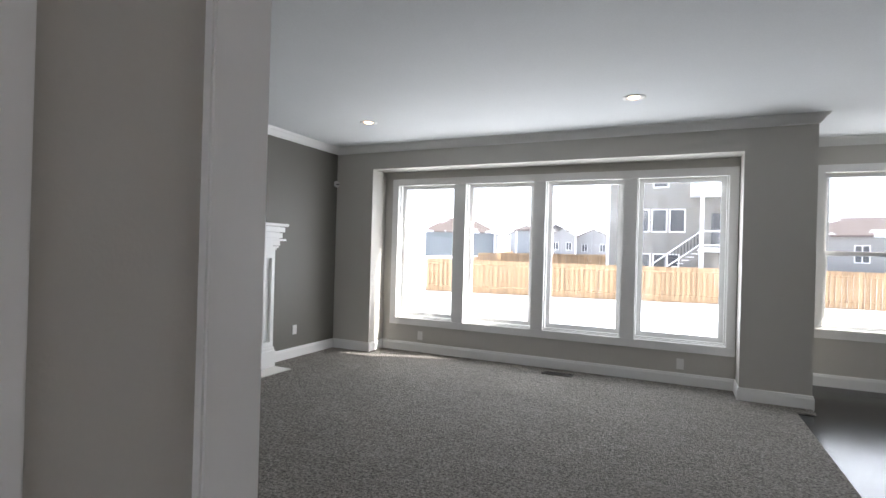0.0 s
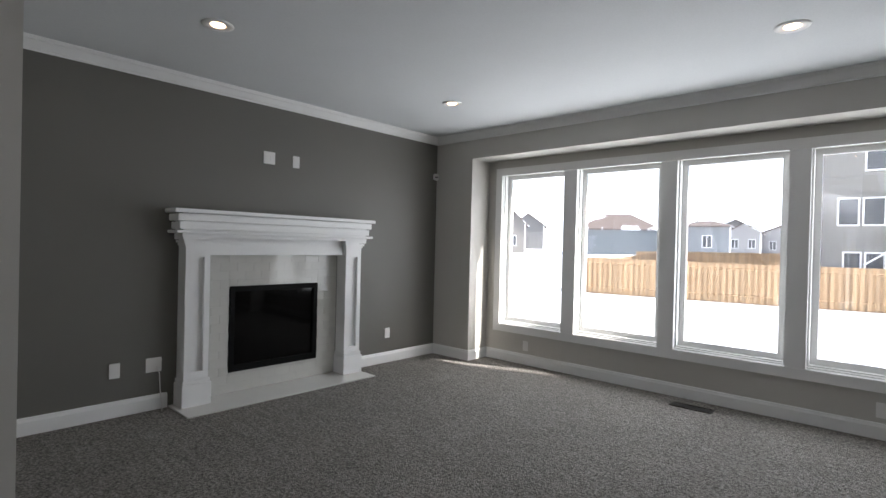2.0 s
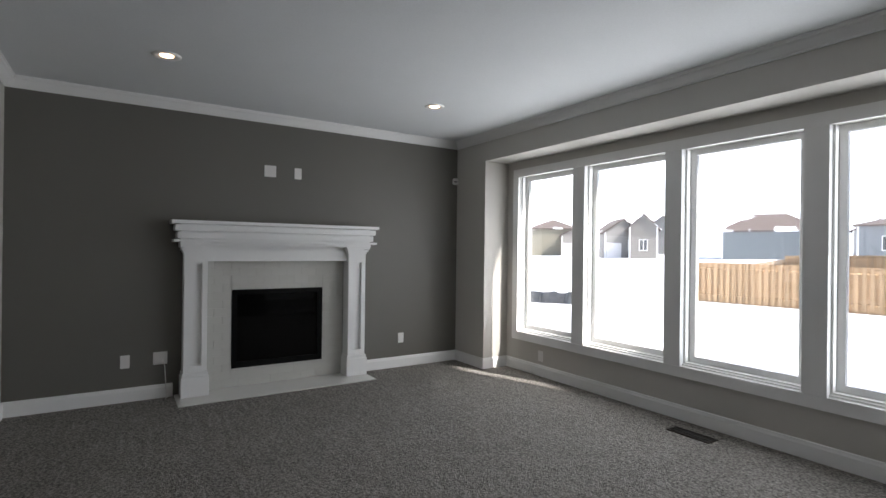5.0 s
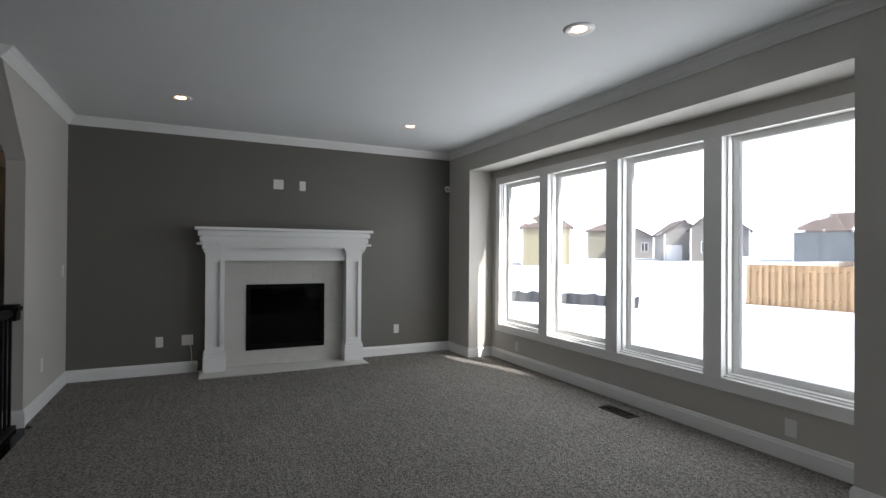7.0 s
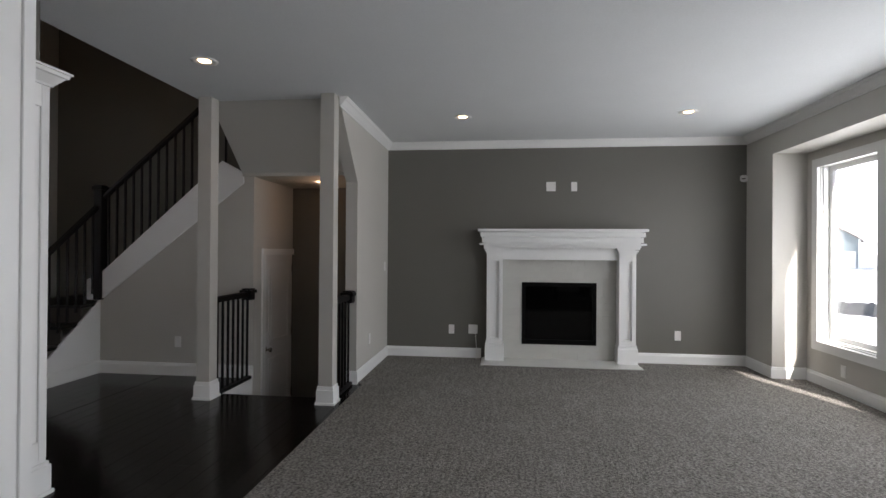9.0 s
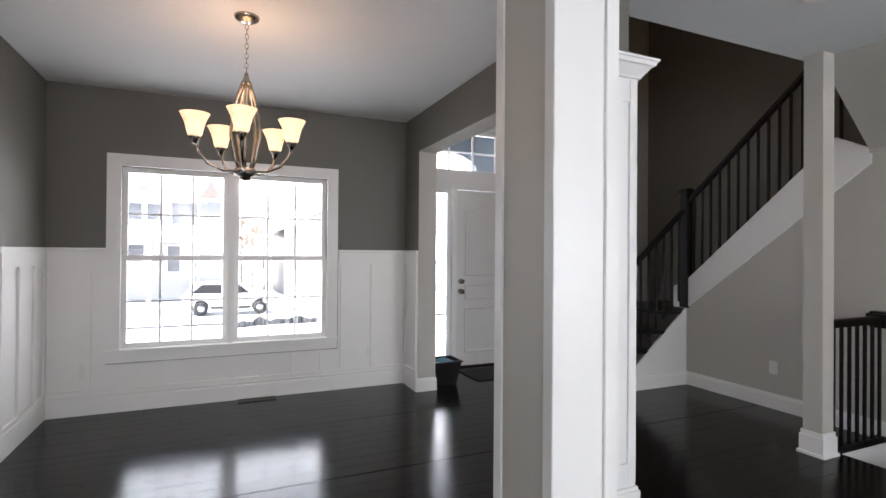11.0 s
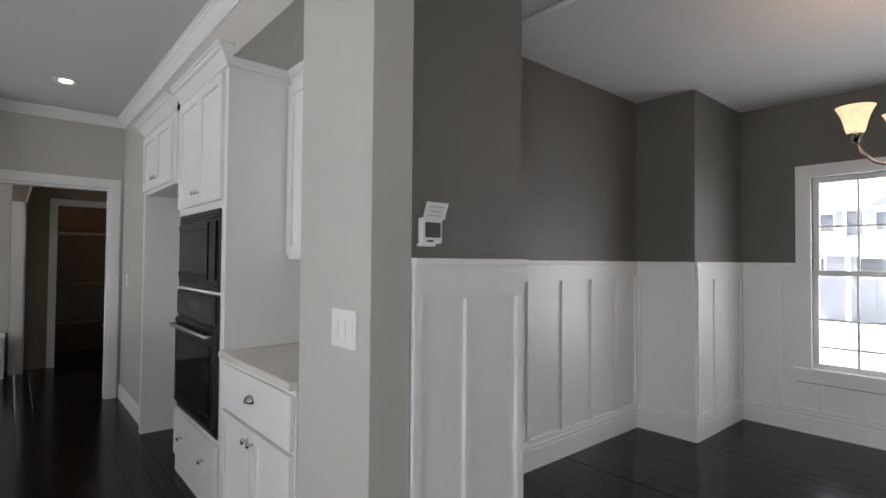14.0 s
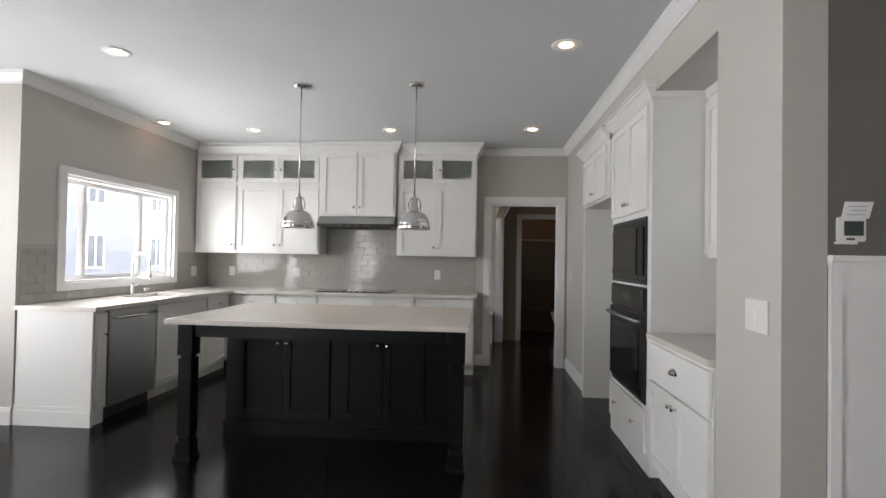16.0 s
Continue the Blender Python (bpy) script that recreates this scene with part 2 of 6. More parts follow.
def prism(bm, pts, axis, a, b):
    """A polygon of (u, v) points pushed along an axis from a to b."""
    def place(u, v, w):
        return {"x": (w, u, v), "y": (u, w, v), "z": (u, v, w)}[axis]
    lo = [bm.verts.new(place(u, v, a)) for u, v in pts]
    hi = [bm.verts.new(place(u, v, b)) for u, v in pts]
    bm.faces.new(lo), bm.faces.new(hi[::-1])
    for i in range(len(pts)):
        j = (i + 1) % len(pts)
        bm.faces.new((lo[j], lo[i], hi[i], hi[j]))
    bmesh.ops.recalc_face_normals(bm, faces=bm.faces)
    return bm


def sweep(bm, profile, p0, p1, n, e0=0, e1=0):
    """A moulding along p0 to p1: profile of (out, up); n is the way out of the wall; e +1 an inner mitre, -1 an outer one."""
    p0, p1, n = Vector(p0), Vector(p1), Vector(n)
    d = (p1 - p0).normalized()
    rows = []
    for p, e, s in ((p0, e0, 1), (p1, e1, -1)):
        rows.append([bm.verts.new(p + n * o + Vector((0, 0, u)) + d * (s * e * o)) for o, u in profile])
    a, b = rows
    k = len(a)
    for i in range(k):
        j = (i + 1) % k
        bm.faces.new((a[i], a[j], b[j], b[i]))
    bm.faces.new(a[::-1]), bm.faces.new(b)
    bmesh.ops.recalc_face_normals(bm, faces=bm.faces)
    return bm


def lathe(bm, profile, at=(0, 0, 0), steps=24):
    """A turned shape: profile of (radius, height)."""
    rings = []
    for r, z in profile:
        if r < 1e-5:
            rings.append([bm.verts.new((at[0], at[1], at[2] + z))])
        else:
            rings.append([bm.verts.new((at[0] + r * math.cos(2 * math.pi * i / steps), at[1] + r * math.sin(2 * math.pi * i / steps), at[2] + z)) for i in range(steps)])
    for a, b in zip(rings, rings[1:]):
        for i in range(steps):
            j = (i + 1) % steps
            if len(a) == 1 and len(b) > 1:
                bm.faces.new((a[0], b[i], b[j]))
            elif len(b) == 1 and len(a) > 1:
                bm.faces.new((a[i], b[0], a[j]))
            elif len(a) > 1:
                bm.faces.new((a[i], b[i], b[j], a[j]))
    bmesh.ops.recalc_face_normals(bm, faces=bm.faces)
    for f in bm.faces:
        f.smooth = True
    return bm


def tube(bm, points, r, steps=10, taper=None):
    """A round bar along points."""
    pts = [Vector(p) for p in points]
    rings = []
    for i, p in enumerate(pts):
        d = (pts[min(i + 1, len(pts) - 1)] - pts[max(i - 1, 0)]).normalized()
        u = d.cross(Vector((0, 0, 1)) if abs(d.z) < 0.9 else Vector((1, 0, 0))).normalized()
        w = d.cross(u)
        rr = r if taper is None else r * (1 + (taper - 1) * i / (len(pts) - 1))
        rings.append([bm.verts.new(p + (u * math.cos(2 * math.pi * k / steps) + w * math.sin(2 * math.pi * k / steps)) * rr) for k in range(steps)])
    for a, b in zip(rings, rings[1:]):
        for k in range(steps):
            j = (k + 1) % steps
            bm.faces.new((a[k], a[j], b[j], b[k])).smooth = True
    bm.faces.new(rings[0][::-1]), bm.faces.new(rings[-1])
    bmesh.ops.recalc_face_normals(bm, faces=bm.faces)
    return bm


def mesh_of(name, bm, material, bevel=0.0, segments=2):
    if bevel:
        bmesh.ops.bevel(bm, geom=list(bm.edges), offset=bevel, segments=segments, affect="EDGES", clamp_overlap=True)
    me = bpy.data.meshes.new(name)
    bm.to_mesh(me)
    bm.free()
    me.materials.append(material)
    return me


def part(name, bm, material, parent=None, label="", bevel=0.0, at=None):
    """One mesh in world coordinates, under a thing or part if one is given."""
    me = mesh_of(name, bm, material, bevel)
    ob = new(name, me)
    if at is not None:
        me.transform(Matrix.Translation(-Vector(at)))
        ob.location = at
    if parent is not None:
        ob.parent = parent
        ob.matrix_parent_inverse = world_of(parent).inverted()
    if label:
        ob["label"] = label
    return ob


def world_of(ob):
    m = ob.matrix_basis.copy()
    while ob.parent is not None:
        m = ob.parent.matrix_basis @ ob.matrix_parent_inverse @ m
        ob = ob.parent
    return m


def thing(name, at, label, category, group="", kind=""):
    e = new(name)
    e.location = at
    e.empty_display_size = 0.1
    return tagged(e, label, category, group, kind)


def structure(name, bm, material, label="", bevel=0.0):
    return tagged(part(name, bm, material, None, "", bevel), label, "", "", "structure")


CROWN = [(0, -0.09), (0.010, -0.09), (0.012, -0.078), (0.022, -0.07), (0.052, -0.03), (0.062, -0.024), (0.066, -0.012), (0.074, -0.010), (0.074, -0.001), (0, -0.001)]
BASE = [(0, 0), (0.016, 0), (0.016, 0.105), (0.012, 0.115), (0.009, 0.13), (0, 0.135)]

# ---- the shell ----
H = 2.74
HD = 2.715
structure("wall_west", boxes((-4.55, 2.0, 0, -4.4, 3.595, H), (-4.55, 4.98, 0, -4.4, 7.0, H), (-4.55, 3.595, 1.27, -4.4, 4.98, H), (-4.55, 3.595, 0, -4.45, 4.98, 1.27)), M_DARK, "dark taupe painted wall behind the fireplace")

GLASS_X = [(-3.575, -2.80), (-2.585, -1.76), (-1.55, -0.73), (-0.52, 0.31)]
bm = boxes((-4.4, 6.48, 0, -3.82, 7.0, H), (-3.82, 6.48, 2.43, 0.44, 6.83, H), (-3.82, 6.83, 0, 0.44, 7.0, 0.44), (-3.82, 6.83, 2.25, 0.44, 7.0, H),
           (-3.82, 6.83, 0.44, -3.62, 7.0, 2.25), (0.355, 6.83, 0.44, 0.44, 7.0, 2.25), (0.44, 6.48, 0, 1.03, 7.0, H), (0.88, 7.0, 0, 1.03, 7.8, H))
for (a, b), (c, d) in zip(GLASS_X, GLASS_X[1:]):
    bx(bm, b + 0.045, 6.83, 0.44, c - 0.045, 7.0, 2.25)
structure("wall_north", bm, M_LIGHT, "light greige wall with a recessed bank of windows")

NOOK = [(1.33, 2.33), (2.75, 3.75)]
bm = boxes((1.03, 7.65, 0, 4.1, 7.8, 0.62), (1.03, 7.65, 2.36, 4.1, 7.8, H), (1.03, 7.65, 0.62, 1.33, 7.8, 2.36), (2.33, 7.65, 0.62, 2.75, 7.8, 2.36),
           (3.75, 7.65, 0.62, 4.1, 7.8, 2.36))
structure("wall_nook", bm, M_LIGHT, "light greige wall of the breakfast nook")
bm = boxes((4.1, 6.79, 0, 7.0, 6.95, 1.06), (4.1, 6.79, 2.02, 7.0, 6.95, H), (4.1, 6.79, 1.06, 4.53, 6.95, 2.02), (6.08, 6.79, 1.06, 7.0, 6.95, 2.02),
           (4.1, 6.95, 0, 4.25, 7.8, H))
structure("wall_kitchen_north", bm, M_LIGHT, "light greige kitchen wall with a wide window")
structure("wall_kitchen_east", boxes((6.86, 3.09, 0, 6.98, 6.79, H), (6.86, 2.13, 0, 6.98, 2.24, H), (6.86, 2.24, 2.04, 6.98, 3.09, H)), M_LIGHT,
          "light greige kitchen wall with a doorway")
bm = boxes((5.58, 1.3, 0, 6.98, 2.13, H), (2.83, 2.0, 2.41, 5.58, 2.13, H), (2.83, 1.30, 0, 5.58, 1.47, H), (2.83, 1.47, 2.41, 5.58, 2.0, H), (2.33, 1.975, 0, 2.83, 2.13, H),
           (2.36, 1.46, 0, 2.83, 1.975, H))
structure("wall_kitchen_south", bm, M_LIGHT, "light greige wall round the built-in ovens")

DW = (0.44, 2.17, 0.51, 2.07)
bm = boxes((-0.37, -2.12, 0, 3.3, -1.965, DW[2]), (-0.37, -2.12, DW[3], 3.3, -1.965, HD), (-0.37, -2.12, DW[2], DW[0], -1.965, DW[3]), (DW[1], -2.12, DW[2], 3.3, -1.965, DW[3]))
structure("wall_dining_front", bm, M_DARK, "dark taupe dining room wall with a gridded window")
structure("wall_dining_east", boxes((3.17, -1.965, 0, 3.3, 1.43, HD), (2.69, -1.965, 0, 3.17, -1.03, HD), (2.33, 1.43, 0, 3.3, 1.46, H), (2.33, 1.46, 0, 2.36, 1.975, H)), M_DARK,
          "dark taupe dining room wall with a boxed-out chase")
bm = boxes((-0.55, -2.30, 0, -0.37, -1.57, H), (-0.55, -1.57, 2.35, -0.37, 1.0, H))
structure("wall_partition", bm, M_DARK, "dark taupe wall over the opening to the entry")

structure("opening_jamb", boxes((-0.553, -1.57, 0, -0.367, -1.564, 2.343), (-0.553, -1.57, 2.343, -0.367, 0.998, 2.349)), M_LIGHT, "light greige jamb of the entry opening")

ENT = (-2.52, -0.70, 2.86)
bm = boxes((-4.1, -2.45, 0, ENT[0], -2.3, 5.5), (ENT[1], -2.45, 0, -0.55, -2.3, 5.5), (ENT[0], -2.45, ENT[2], ENT[1], -2.3, 5.5))
structure("wall_entry_front", bm, M_LIGHT, "tall light greige entry wall with the front door")
structure("wall_entry_west", boxes((-4.25, -2.45, -0.7, -4.1, 2.0, 5.5)), M_DARK, "tall dark taupe wall beside the stairs")
structure("wall_entry_upper", boxes((-0.55, -2.3, H + 0.16, -0.4, 0.79, 5.5), (-3.05, 0.80, H + 0.16, -0.4, 0.94, 5.5), (-4.25, 2.0, H + 0.16, -3.05, 2.12, 5.5), (-3.05, 0.94, H + 0.16, -2.93, 2.12, 5.5)), M_DARK,
          "upper walls of the two-storey entry")
structure("ceiling_entry", boxes((-4.3, -2.5, 5.5, -0.4, 2.2, 5.62)), M_CEIL, "white ceiling high over the entry")

# the wall under the stairs, the shaft to the basement and the bulkhead over it
bm = bmesh.new()
prism(bm, [(-0.79, 0), (0.97, 0), (0.97, 2.13), (0.86, 2.13), (-0.79, 0.80)], "x", -3.21, -3.09)
bx(bm, -3.27, 0.87, -0.7, -3.21, 0.97, 2.13), bx(bm, -3.21, 0.87, -0.7, -3.09, 0.97, 0)
bx(bm, -4.1, 0.87, 1.36, -3.27, 0.97, 2.13)
structure("wall_under_stairs", bm, M_LIGHT, "light greige wall under the stairs")
bm = bmesh.new()
prism(bm, [(-2.44, H - 0.002), (-3.05, 2.16), (-3.05, 2.13), (-3.17, 2.13), (-3.17, 2.30), (-2.70, H - 0.002)], "y", 0.86, 1.998)
bx(bm, -4.1, 0.97, 2.13, -3.17, 2.0, 2.2)
structure("wall_bulkhead", bm, M_LIGHT, "light greige sloped soffit over the basement stairs")
bm = boxes((-4.4, 2.0, -0.7, -3.0, 2.12, H))
prism(bm, [(-3.0, 2.05), (-2.38, H), (-3.0, H)], "y", 2.0, 2.12)
structure("wall_south", bm, M_LIGHT, "light greige wall with a sloped end over the stairs")
structure("wall_shaft", boxes((-4.1, 0.75, -0.7, -3.09, 0.87, 0)), M_TAN, "tan wall of the basement stairs")

# ceilings and floors
bm = boxes((-4.55, 2.0, H, 0.9, 7.0, H + 0.16), (0.9, 2.0, H, 7.1, 7.9, H + 0.16), (-3.05, 0.79, H, 7.1, 2.0, H + 0.16), (-0.55, -2.2, HD, 3.4, 0.79, H + 0.16), (-0.37, 0.79, HD, 2.33, 1.30, H))
structure("ceiling", bm, M_CEIL, "white lightly textured ceiling")
structure("subfloor", boxes((-2.5, 0.0, -0.3, 7.0, 7.8, -0.02), (-4.25, 2.0, -0.3, -2.5, 7.0, -0.02), (-3.2, -2.45, -0.3, 7.0, 0.0, -0.02), (-3.09, 0, -0.3, -2.5, 0.9, -0.02),
                            (-2.5, 2.0, -0.02, -2.49, 2.01, -0.018)), M_JOINT, "dark floor between the boards")
carpet_bm = boxes((-4.4, 2.19, -0.02, 0.88, 6.48, 0.012), (-3.82, 6.48, -0.02, 0.44, 6.83, 0.012), (-4.4, 2.12, -0.02, -3.0, 2.19, 0.012), (0.88, 6.3, -0.02, 1.03, 6.48, 0.012))
structure("floor_carpet", carpet_bm, M_CARPET, "grey looped wall-to-wall carpet")

# unseen overhang, its height set to trim the sun patch below the windows
structure("eave", boxes((-4.9, 7.0, 3.4, 0.88, 7.4, 3.55), (-4.9, 6.9, 2.9, 0.88, 7.0, 3.55)), M_TRIM, "white soffit of the eave outside")

# unseen mass added over the nook to keep sun off the right-hand windows
structure("upper_storey", boxes((0.88, 6.9, 2.9, 4.25, 7.8, 6.0), (4.25, 6.8, 2.9, 7.1, 6.95, 6.0)), M_TRIM, "unseen block above the breakfast nook that cuts the sun")

# crown mouldings and baseboards
bm = bmesh.new()
sweep(bm, CROWN, (-4.4, 2.12, H), (-4.4, 6.48, H), (1, 0, 0), 1, 1)
sweep(bm, CROWN, (-4.4, 6.48, H), (1.03, 6.48, H), (0, -1, 0), 1, -1)
sweep(bm, CROWN, (1.03, 6.48, H), (1.03, 7.65, H), (1, 0, 0), -1, 1)
sweep(bm, CROWN, (1.03, 7.65, H), (4.1, 7.65, H), (0, -1, 0), 1, 1)
sweep(bm, CROWN, (4.1, 7.65, H), (4.1, 6.79, H), (-1, 0, 0), 1, -1)
sweep(bm, CROWN, (4.1, 6.79, H), (6.86, 6.79, H), (0, -1, 0), -1, 1)
sweep(bm, CROWN, (6.86, 6.79, H), (6.86, 2.13, H), (-1, 0, 0), 1, 1)
sweep(bm, CROWN, (6.86, 2.13, H), (2.33, 2.13, H), (0, 1, 0), 1, -1)
sweep(bm, CROWN, (-2.40, 2.12, H), (-4.4, 2.12, H), (0, 1, 0), 0, 1)
structure("crown_moulding", bm, M_TRIM, "white crown moulding along the ceiling")
bm = bmesh.new()
sweep(bm, BASE, (-4.4, 2.12, 0), (-4.4, 3.33, 0), (1, 0, 0), 1, 0)
sweep(bm, BASE, (-4.4, 5.22, 0), (-4.4, 6.48, 0), (1, 0, 0), 0, 1)
sweep(bm, BASE, (-4.4, 6.48, 0), (-3.82, 6.48, 0), (0, -1, 0), 1, -1)
sweep(bm, BASE, (-3.82, 6.48, 0), (-3.82, 6.83, 0), (1, 0, 0), -1, 1)
sweep(bm, BASE, (-3.82, 6.83, 0), (0.44, 6.83, 0), (0, -1, 0), 1, 1)
sweep(bm, BASE, (0.44, 6.83, 0), (0.44, 6.48, 0), (-1, 0, 0), 1, -1)
sweep(bm, BASE, (0.44, 6.48, 0), (1.03, 6.48, 0), (0, -1, 0), -1, -1)
sweep(bm, BASE, (1.03, 6.48, 0), (1.03, 7.65, 0), (1, 0, 0), -1, 1)
sweep(bm, BASE, (1.03, 7.65, 0), (4.1, 7.65, 0), (0, -1, 0), 1, 1)
sweep(bm, BASE, (4.1, 7.65, 0), (4.1, 6.79, 0), (-1, 0, 0), 1, 0)
sweep(bm, BASE, (-3.0, 2.12, 0), (-4.4, 2.12, 0), (0, 1, 0), -1, 1)
sweep(bm, BASE, (-3.0, 2.0, 0), (-3.0, 2.12, 0), (1, 0, 0), 0, -1)
sweep(bm, BASE, (-3.09, -0.79, 0), (-3.09, 0.97, 0), (1, 0, 0), 1, -1)
sweep(bm, BASE, (-2.05, -0.79, 0), (-3.09, -0.79, 0), (0, 1, 0), 0, 1)
sweep(bm, BASE, (6.86, 3.17, 0), (6.86, 3.26, 0), (-1, 0, 0))
sweep(bm, BASE, (6.84, 2.13, 0), (5.60, 2.13, 0), (0, 1, 0), 0, 0)
sweep(bm, BASE, (2.33, 2.13, 0), (2.33, 1.975, 0), (-1, 0, 0), -1, 0)
sweep(bm, BASE, (2.83, 2.13, 0), (2.33, 2.13, 0), (0, 1, 0), 0, -1)
sweep(bm, BASE, (-0.37, -1.57, 0), (-0.55, -1.57, 0), (0, 1, 0), -1, -1)
sweep(bm, BASE, (-0.55, -1.57, 0), (-0.55, -2.30, 0), (-1, 0, 0), -1, 1)
sweep(bm, BASE, (-4.1, -2.30, 0), (ENT[0] - 0.09, -2.30, 0), (0, 1, 0))
structure("baseboard", bm, M_TRIM, "white painted baseboard")

# wainscot of the dining room
CAP = [(0, 0), (0.022, 0), (0.024, 0.010), (0.028, 0.013), (0.028, 0.030), (0.025, 0.034), (0, 0.034)]
DBASE = [(0, 0), (0.022, 0), (0.022, 0.125), (0.018, 0.14), (0.0235, 0.152), (0.0235, 0.158), (0.021, 0.162), (0.021, 0.20), (0, 0.20)]


def wainscot(name, p0, p1, n, battens, e0=0, e1=0, gap=None):
    """White boards on one wall, from p0 to p1, with battens at the given distances; gap: a stretch that a window takes."""
    p0, p1, n = Vector(p0), Vector(p1), Vector(n)
    d = (p1 - p0).normalized()
    length = (p1 - p0).length
    panel = tagged(new(name), "white painted board-and-batten wainscot", "", "", "structure")
    panel.location = p0

    def slab(a, b, out, z0, z1, bm_):
        q, r = p0 + d * a, p0 + d * b + n * out
        bx(bm_, q.x, q.y, z0, r.x, r.y, z1)
    stretches = [(0, length)] if gap is None else [(0, gap[0]), (gap[1], length)]
    b1 = bmesh.new()
    for a, b in stretches:
        slab(a, b, 0.004, 0, 1.34, b1)
    if gap:
        slab(gap[0], gap[1], 0.004, 0, gap[2], b1)
    part("backing", b1, M_TRIM, panel)
    for i, (a, b) in enumerate(stretches):
        b2 = bmesh.new()
        slab(a, b, 0.021, 1.235, 1.345, b2)
        part("top_rail", b2, M_TRIM, panel)
        b3 = bmesh.new()
        f0, f1 = (e0 if i == 0 else 0), (e1 if i == len(stretches) - 1 else 0)
        sweep(b3, CAP, p0 + d * a + Vector((0, 0, 1.342)), p0 + d * b + Vector((0, 0, 1.342)), n, f0, f1)
        part("cap", b3, M_TRIM, panel)
    b4 = bmesh.new()
    sweep(b4, DBASE, p0, p1, n, e0, e1)
    part("base_rail", b4, M_TRIM, panel)
    for s in battens:
        top = 1.235 if not gap or s < gap[0] or s > gap[1] else gap[2]
        b5 = bmesh.new()
        slab(s - 0.019, s + 0.019, 0.021, 0.20, top, b5)
        part("batten", b5, M_TRIM, panel)
    return panel


wainscot("wainscot_chase_side", (2.69, -1.03, 0), (2.69, -1.965, 0), (-1, 0, 0), [0.03, 0.34, 0.66, 0.905], -1, 1)
wainscot("wainscot_front", (2.69, -1.965, 0), (-0.37, -1.965, 0), (0, 1, 0), [0.30, 0.58, 0.85, 1.12, 1.39, 1.66, 1.93, 2.20, 2.40, 2.71], 1, 1, (0.42, 2.36, 0.40))
wainscot("wainscot_chase", (3.17, -1.03, 0), (2.69, -1.03, 0), (0, 1, 0), [0.03], 1, -1)
wainscot("wainscot_east", (3.17, 1.43, 0), (3.17, -1.03, 0), (-1, 0, 0), [0.03, 0.35, 0.70, 1.05, 1.42, 1.78, 2.13, 2.43], 1, 1)
wainscot("wainscot_jog", (2.33, 1.43, 0), (3.17, 1.43, 0), (0, -1, 0), [0.03, 0.40, 0.80], -0.4, 1)
wainscot("wainscot_stub", (2.33, 1.975, 0), (2.33, 1.43, 0), (-1, 0, 0), [0.019, 0.25, 0.525], 0, -0.4)
wainscot("wainscot_partition", (-0.37, -1.965, 0), (-0.37, -1.57, 0), (1, 0, 0), [0.03, 0.36], 1, 0)

# ---- windows ----


def sash_frame(x0, x1, z0, z1, y0, y1, w):
    return boxes((x0, y0, z0, x0 + w, y1, z1), (x1 - w, y0, z0, x1, y1, z1), (x0 + w, y0, z0, x1 - w, y1, z0 + w), (x0 + w, y0, z1 - w, x1 - w, y1, z1))


def pane(bm, parent):
    p = part("pane", bm, M_GLASS, parent, "clear glass pane")
    p.visible_shadow = False
    return p


win = thing("window_1", (-1.63, 6.84, 0.39), "bank of four tall white-framed windows in a recess", "window", kind="structure")
bm = bmesh.new()
bx(bm, -3.70, 6.805, 2.245, 0.432, 6.83, 2.335), bx(bm, -3.70, 6.805, 0.365, 0.432, 6.83, 0.448)
bx(bm, -3.70, 6.805, 0.448, -3.61, 6.83, 2.245), bx(bm, 0.345, 6.805, 0.448, 0.432, 6.83, 2.245)
part("casing", bm, M_TRIM, win)
part("window_sill", boxes((-3.698, 6.803, 0.440, 0.430, 6.96, 0.456)), M_TRIM, win, bevel=0.004)
for (a, b), (c, d) in zip(GLASS_X, GLASS_X[1:]):
    part("mullion", boxes((b + 0.03, 6.802, 0.457, c - 0.03, 6.835, 2.243)), M_TRIM, win)
for a, b in GLASS_X:
    part("stop", sash_frame(a - 0.046, b + 0.046, 0.4575, 2.281, 6.838, 6.858, 0.014), M_TRIM, win)
    fr = part("window_frame", sash_frame(a - 0.045, b + 0.045, 0.457, 2.28, 6.86, 6.99, 0.028), M_TRIM, win)
    part("sash", sash_frame(a - 0.017, b + 0.017, 0.485, 2.25, 6.912, 6.957, 0.048), M_TRIM, fr)
    pane(boxes((a + 0.02, 6.932, 0.52, b - 0.02, 6.936, 2.215)), fr)

for k, (a, b) in enumerate(NOOK):
    w = thing("window_%d" % (k + 2), ((a + b) / 2, 7.65, 0.62), "white double-hung window in the breakfast nook", "window", kind="structure")
    part("casing", boxes((a - 0.085, 7.627, 2.36, b + 0.085, 7.65, 2.445), (a - 0.085, 7.627, 0.53, b + 0.085, 7.65, 0.615), (a - 0.085, 7.627, 0.615, a, 7.65, 2.36),
                         (b, 7.627, 0.615, b + 0.085, 7.65, 2.36)), M_TRIM, w)
    part("window_sill", boxes((a - 0.1, 7.6, 0.612, b + 0.1, 7.70, 0.637)), M_TRIM, w, bevel=0.004)
    for z0, z1, y in ((0.637, 1.49, 7.70), (1.45, 2.36, 7.735)):
        s = part("sash", sash_frame(a, b, z0, z1, y, y + 0.035, 0.045), M_TRIM, w)
        pane(boxes((a + 0.04, y + 0.016, z0 + 0.04, b - 0.04, y + 0.02, z1 - 0.04)), s)

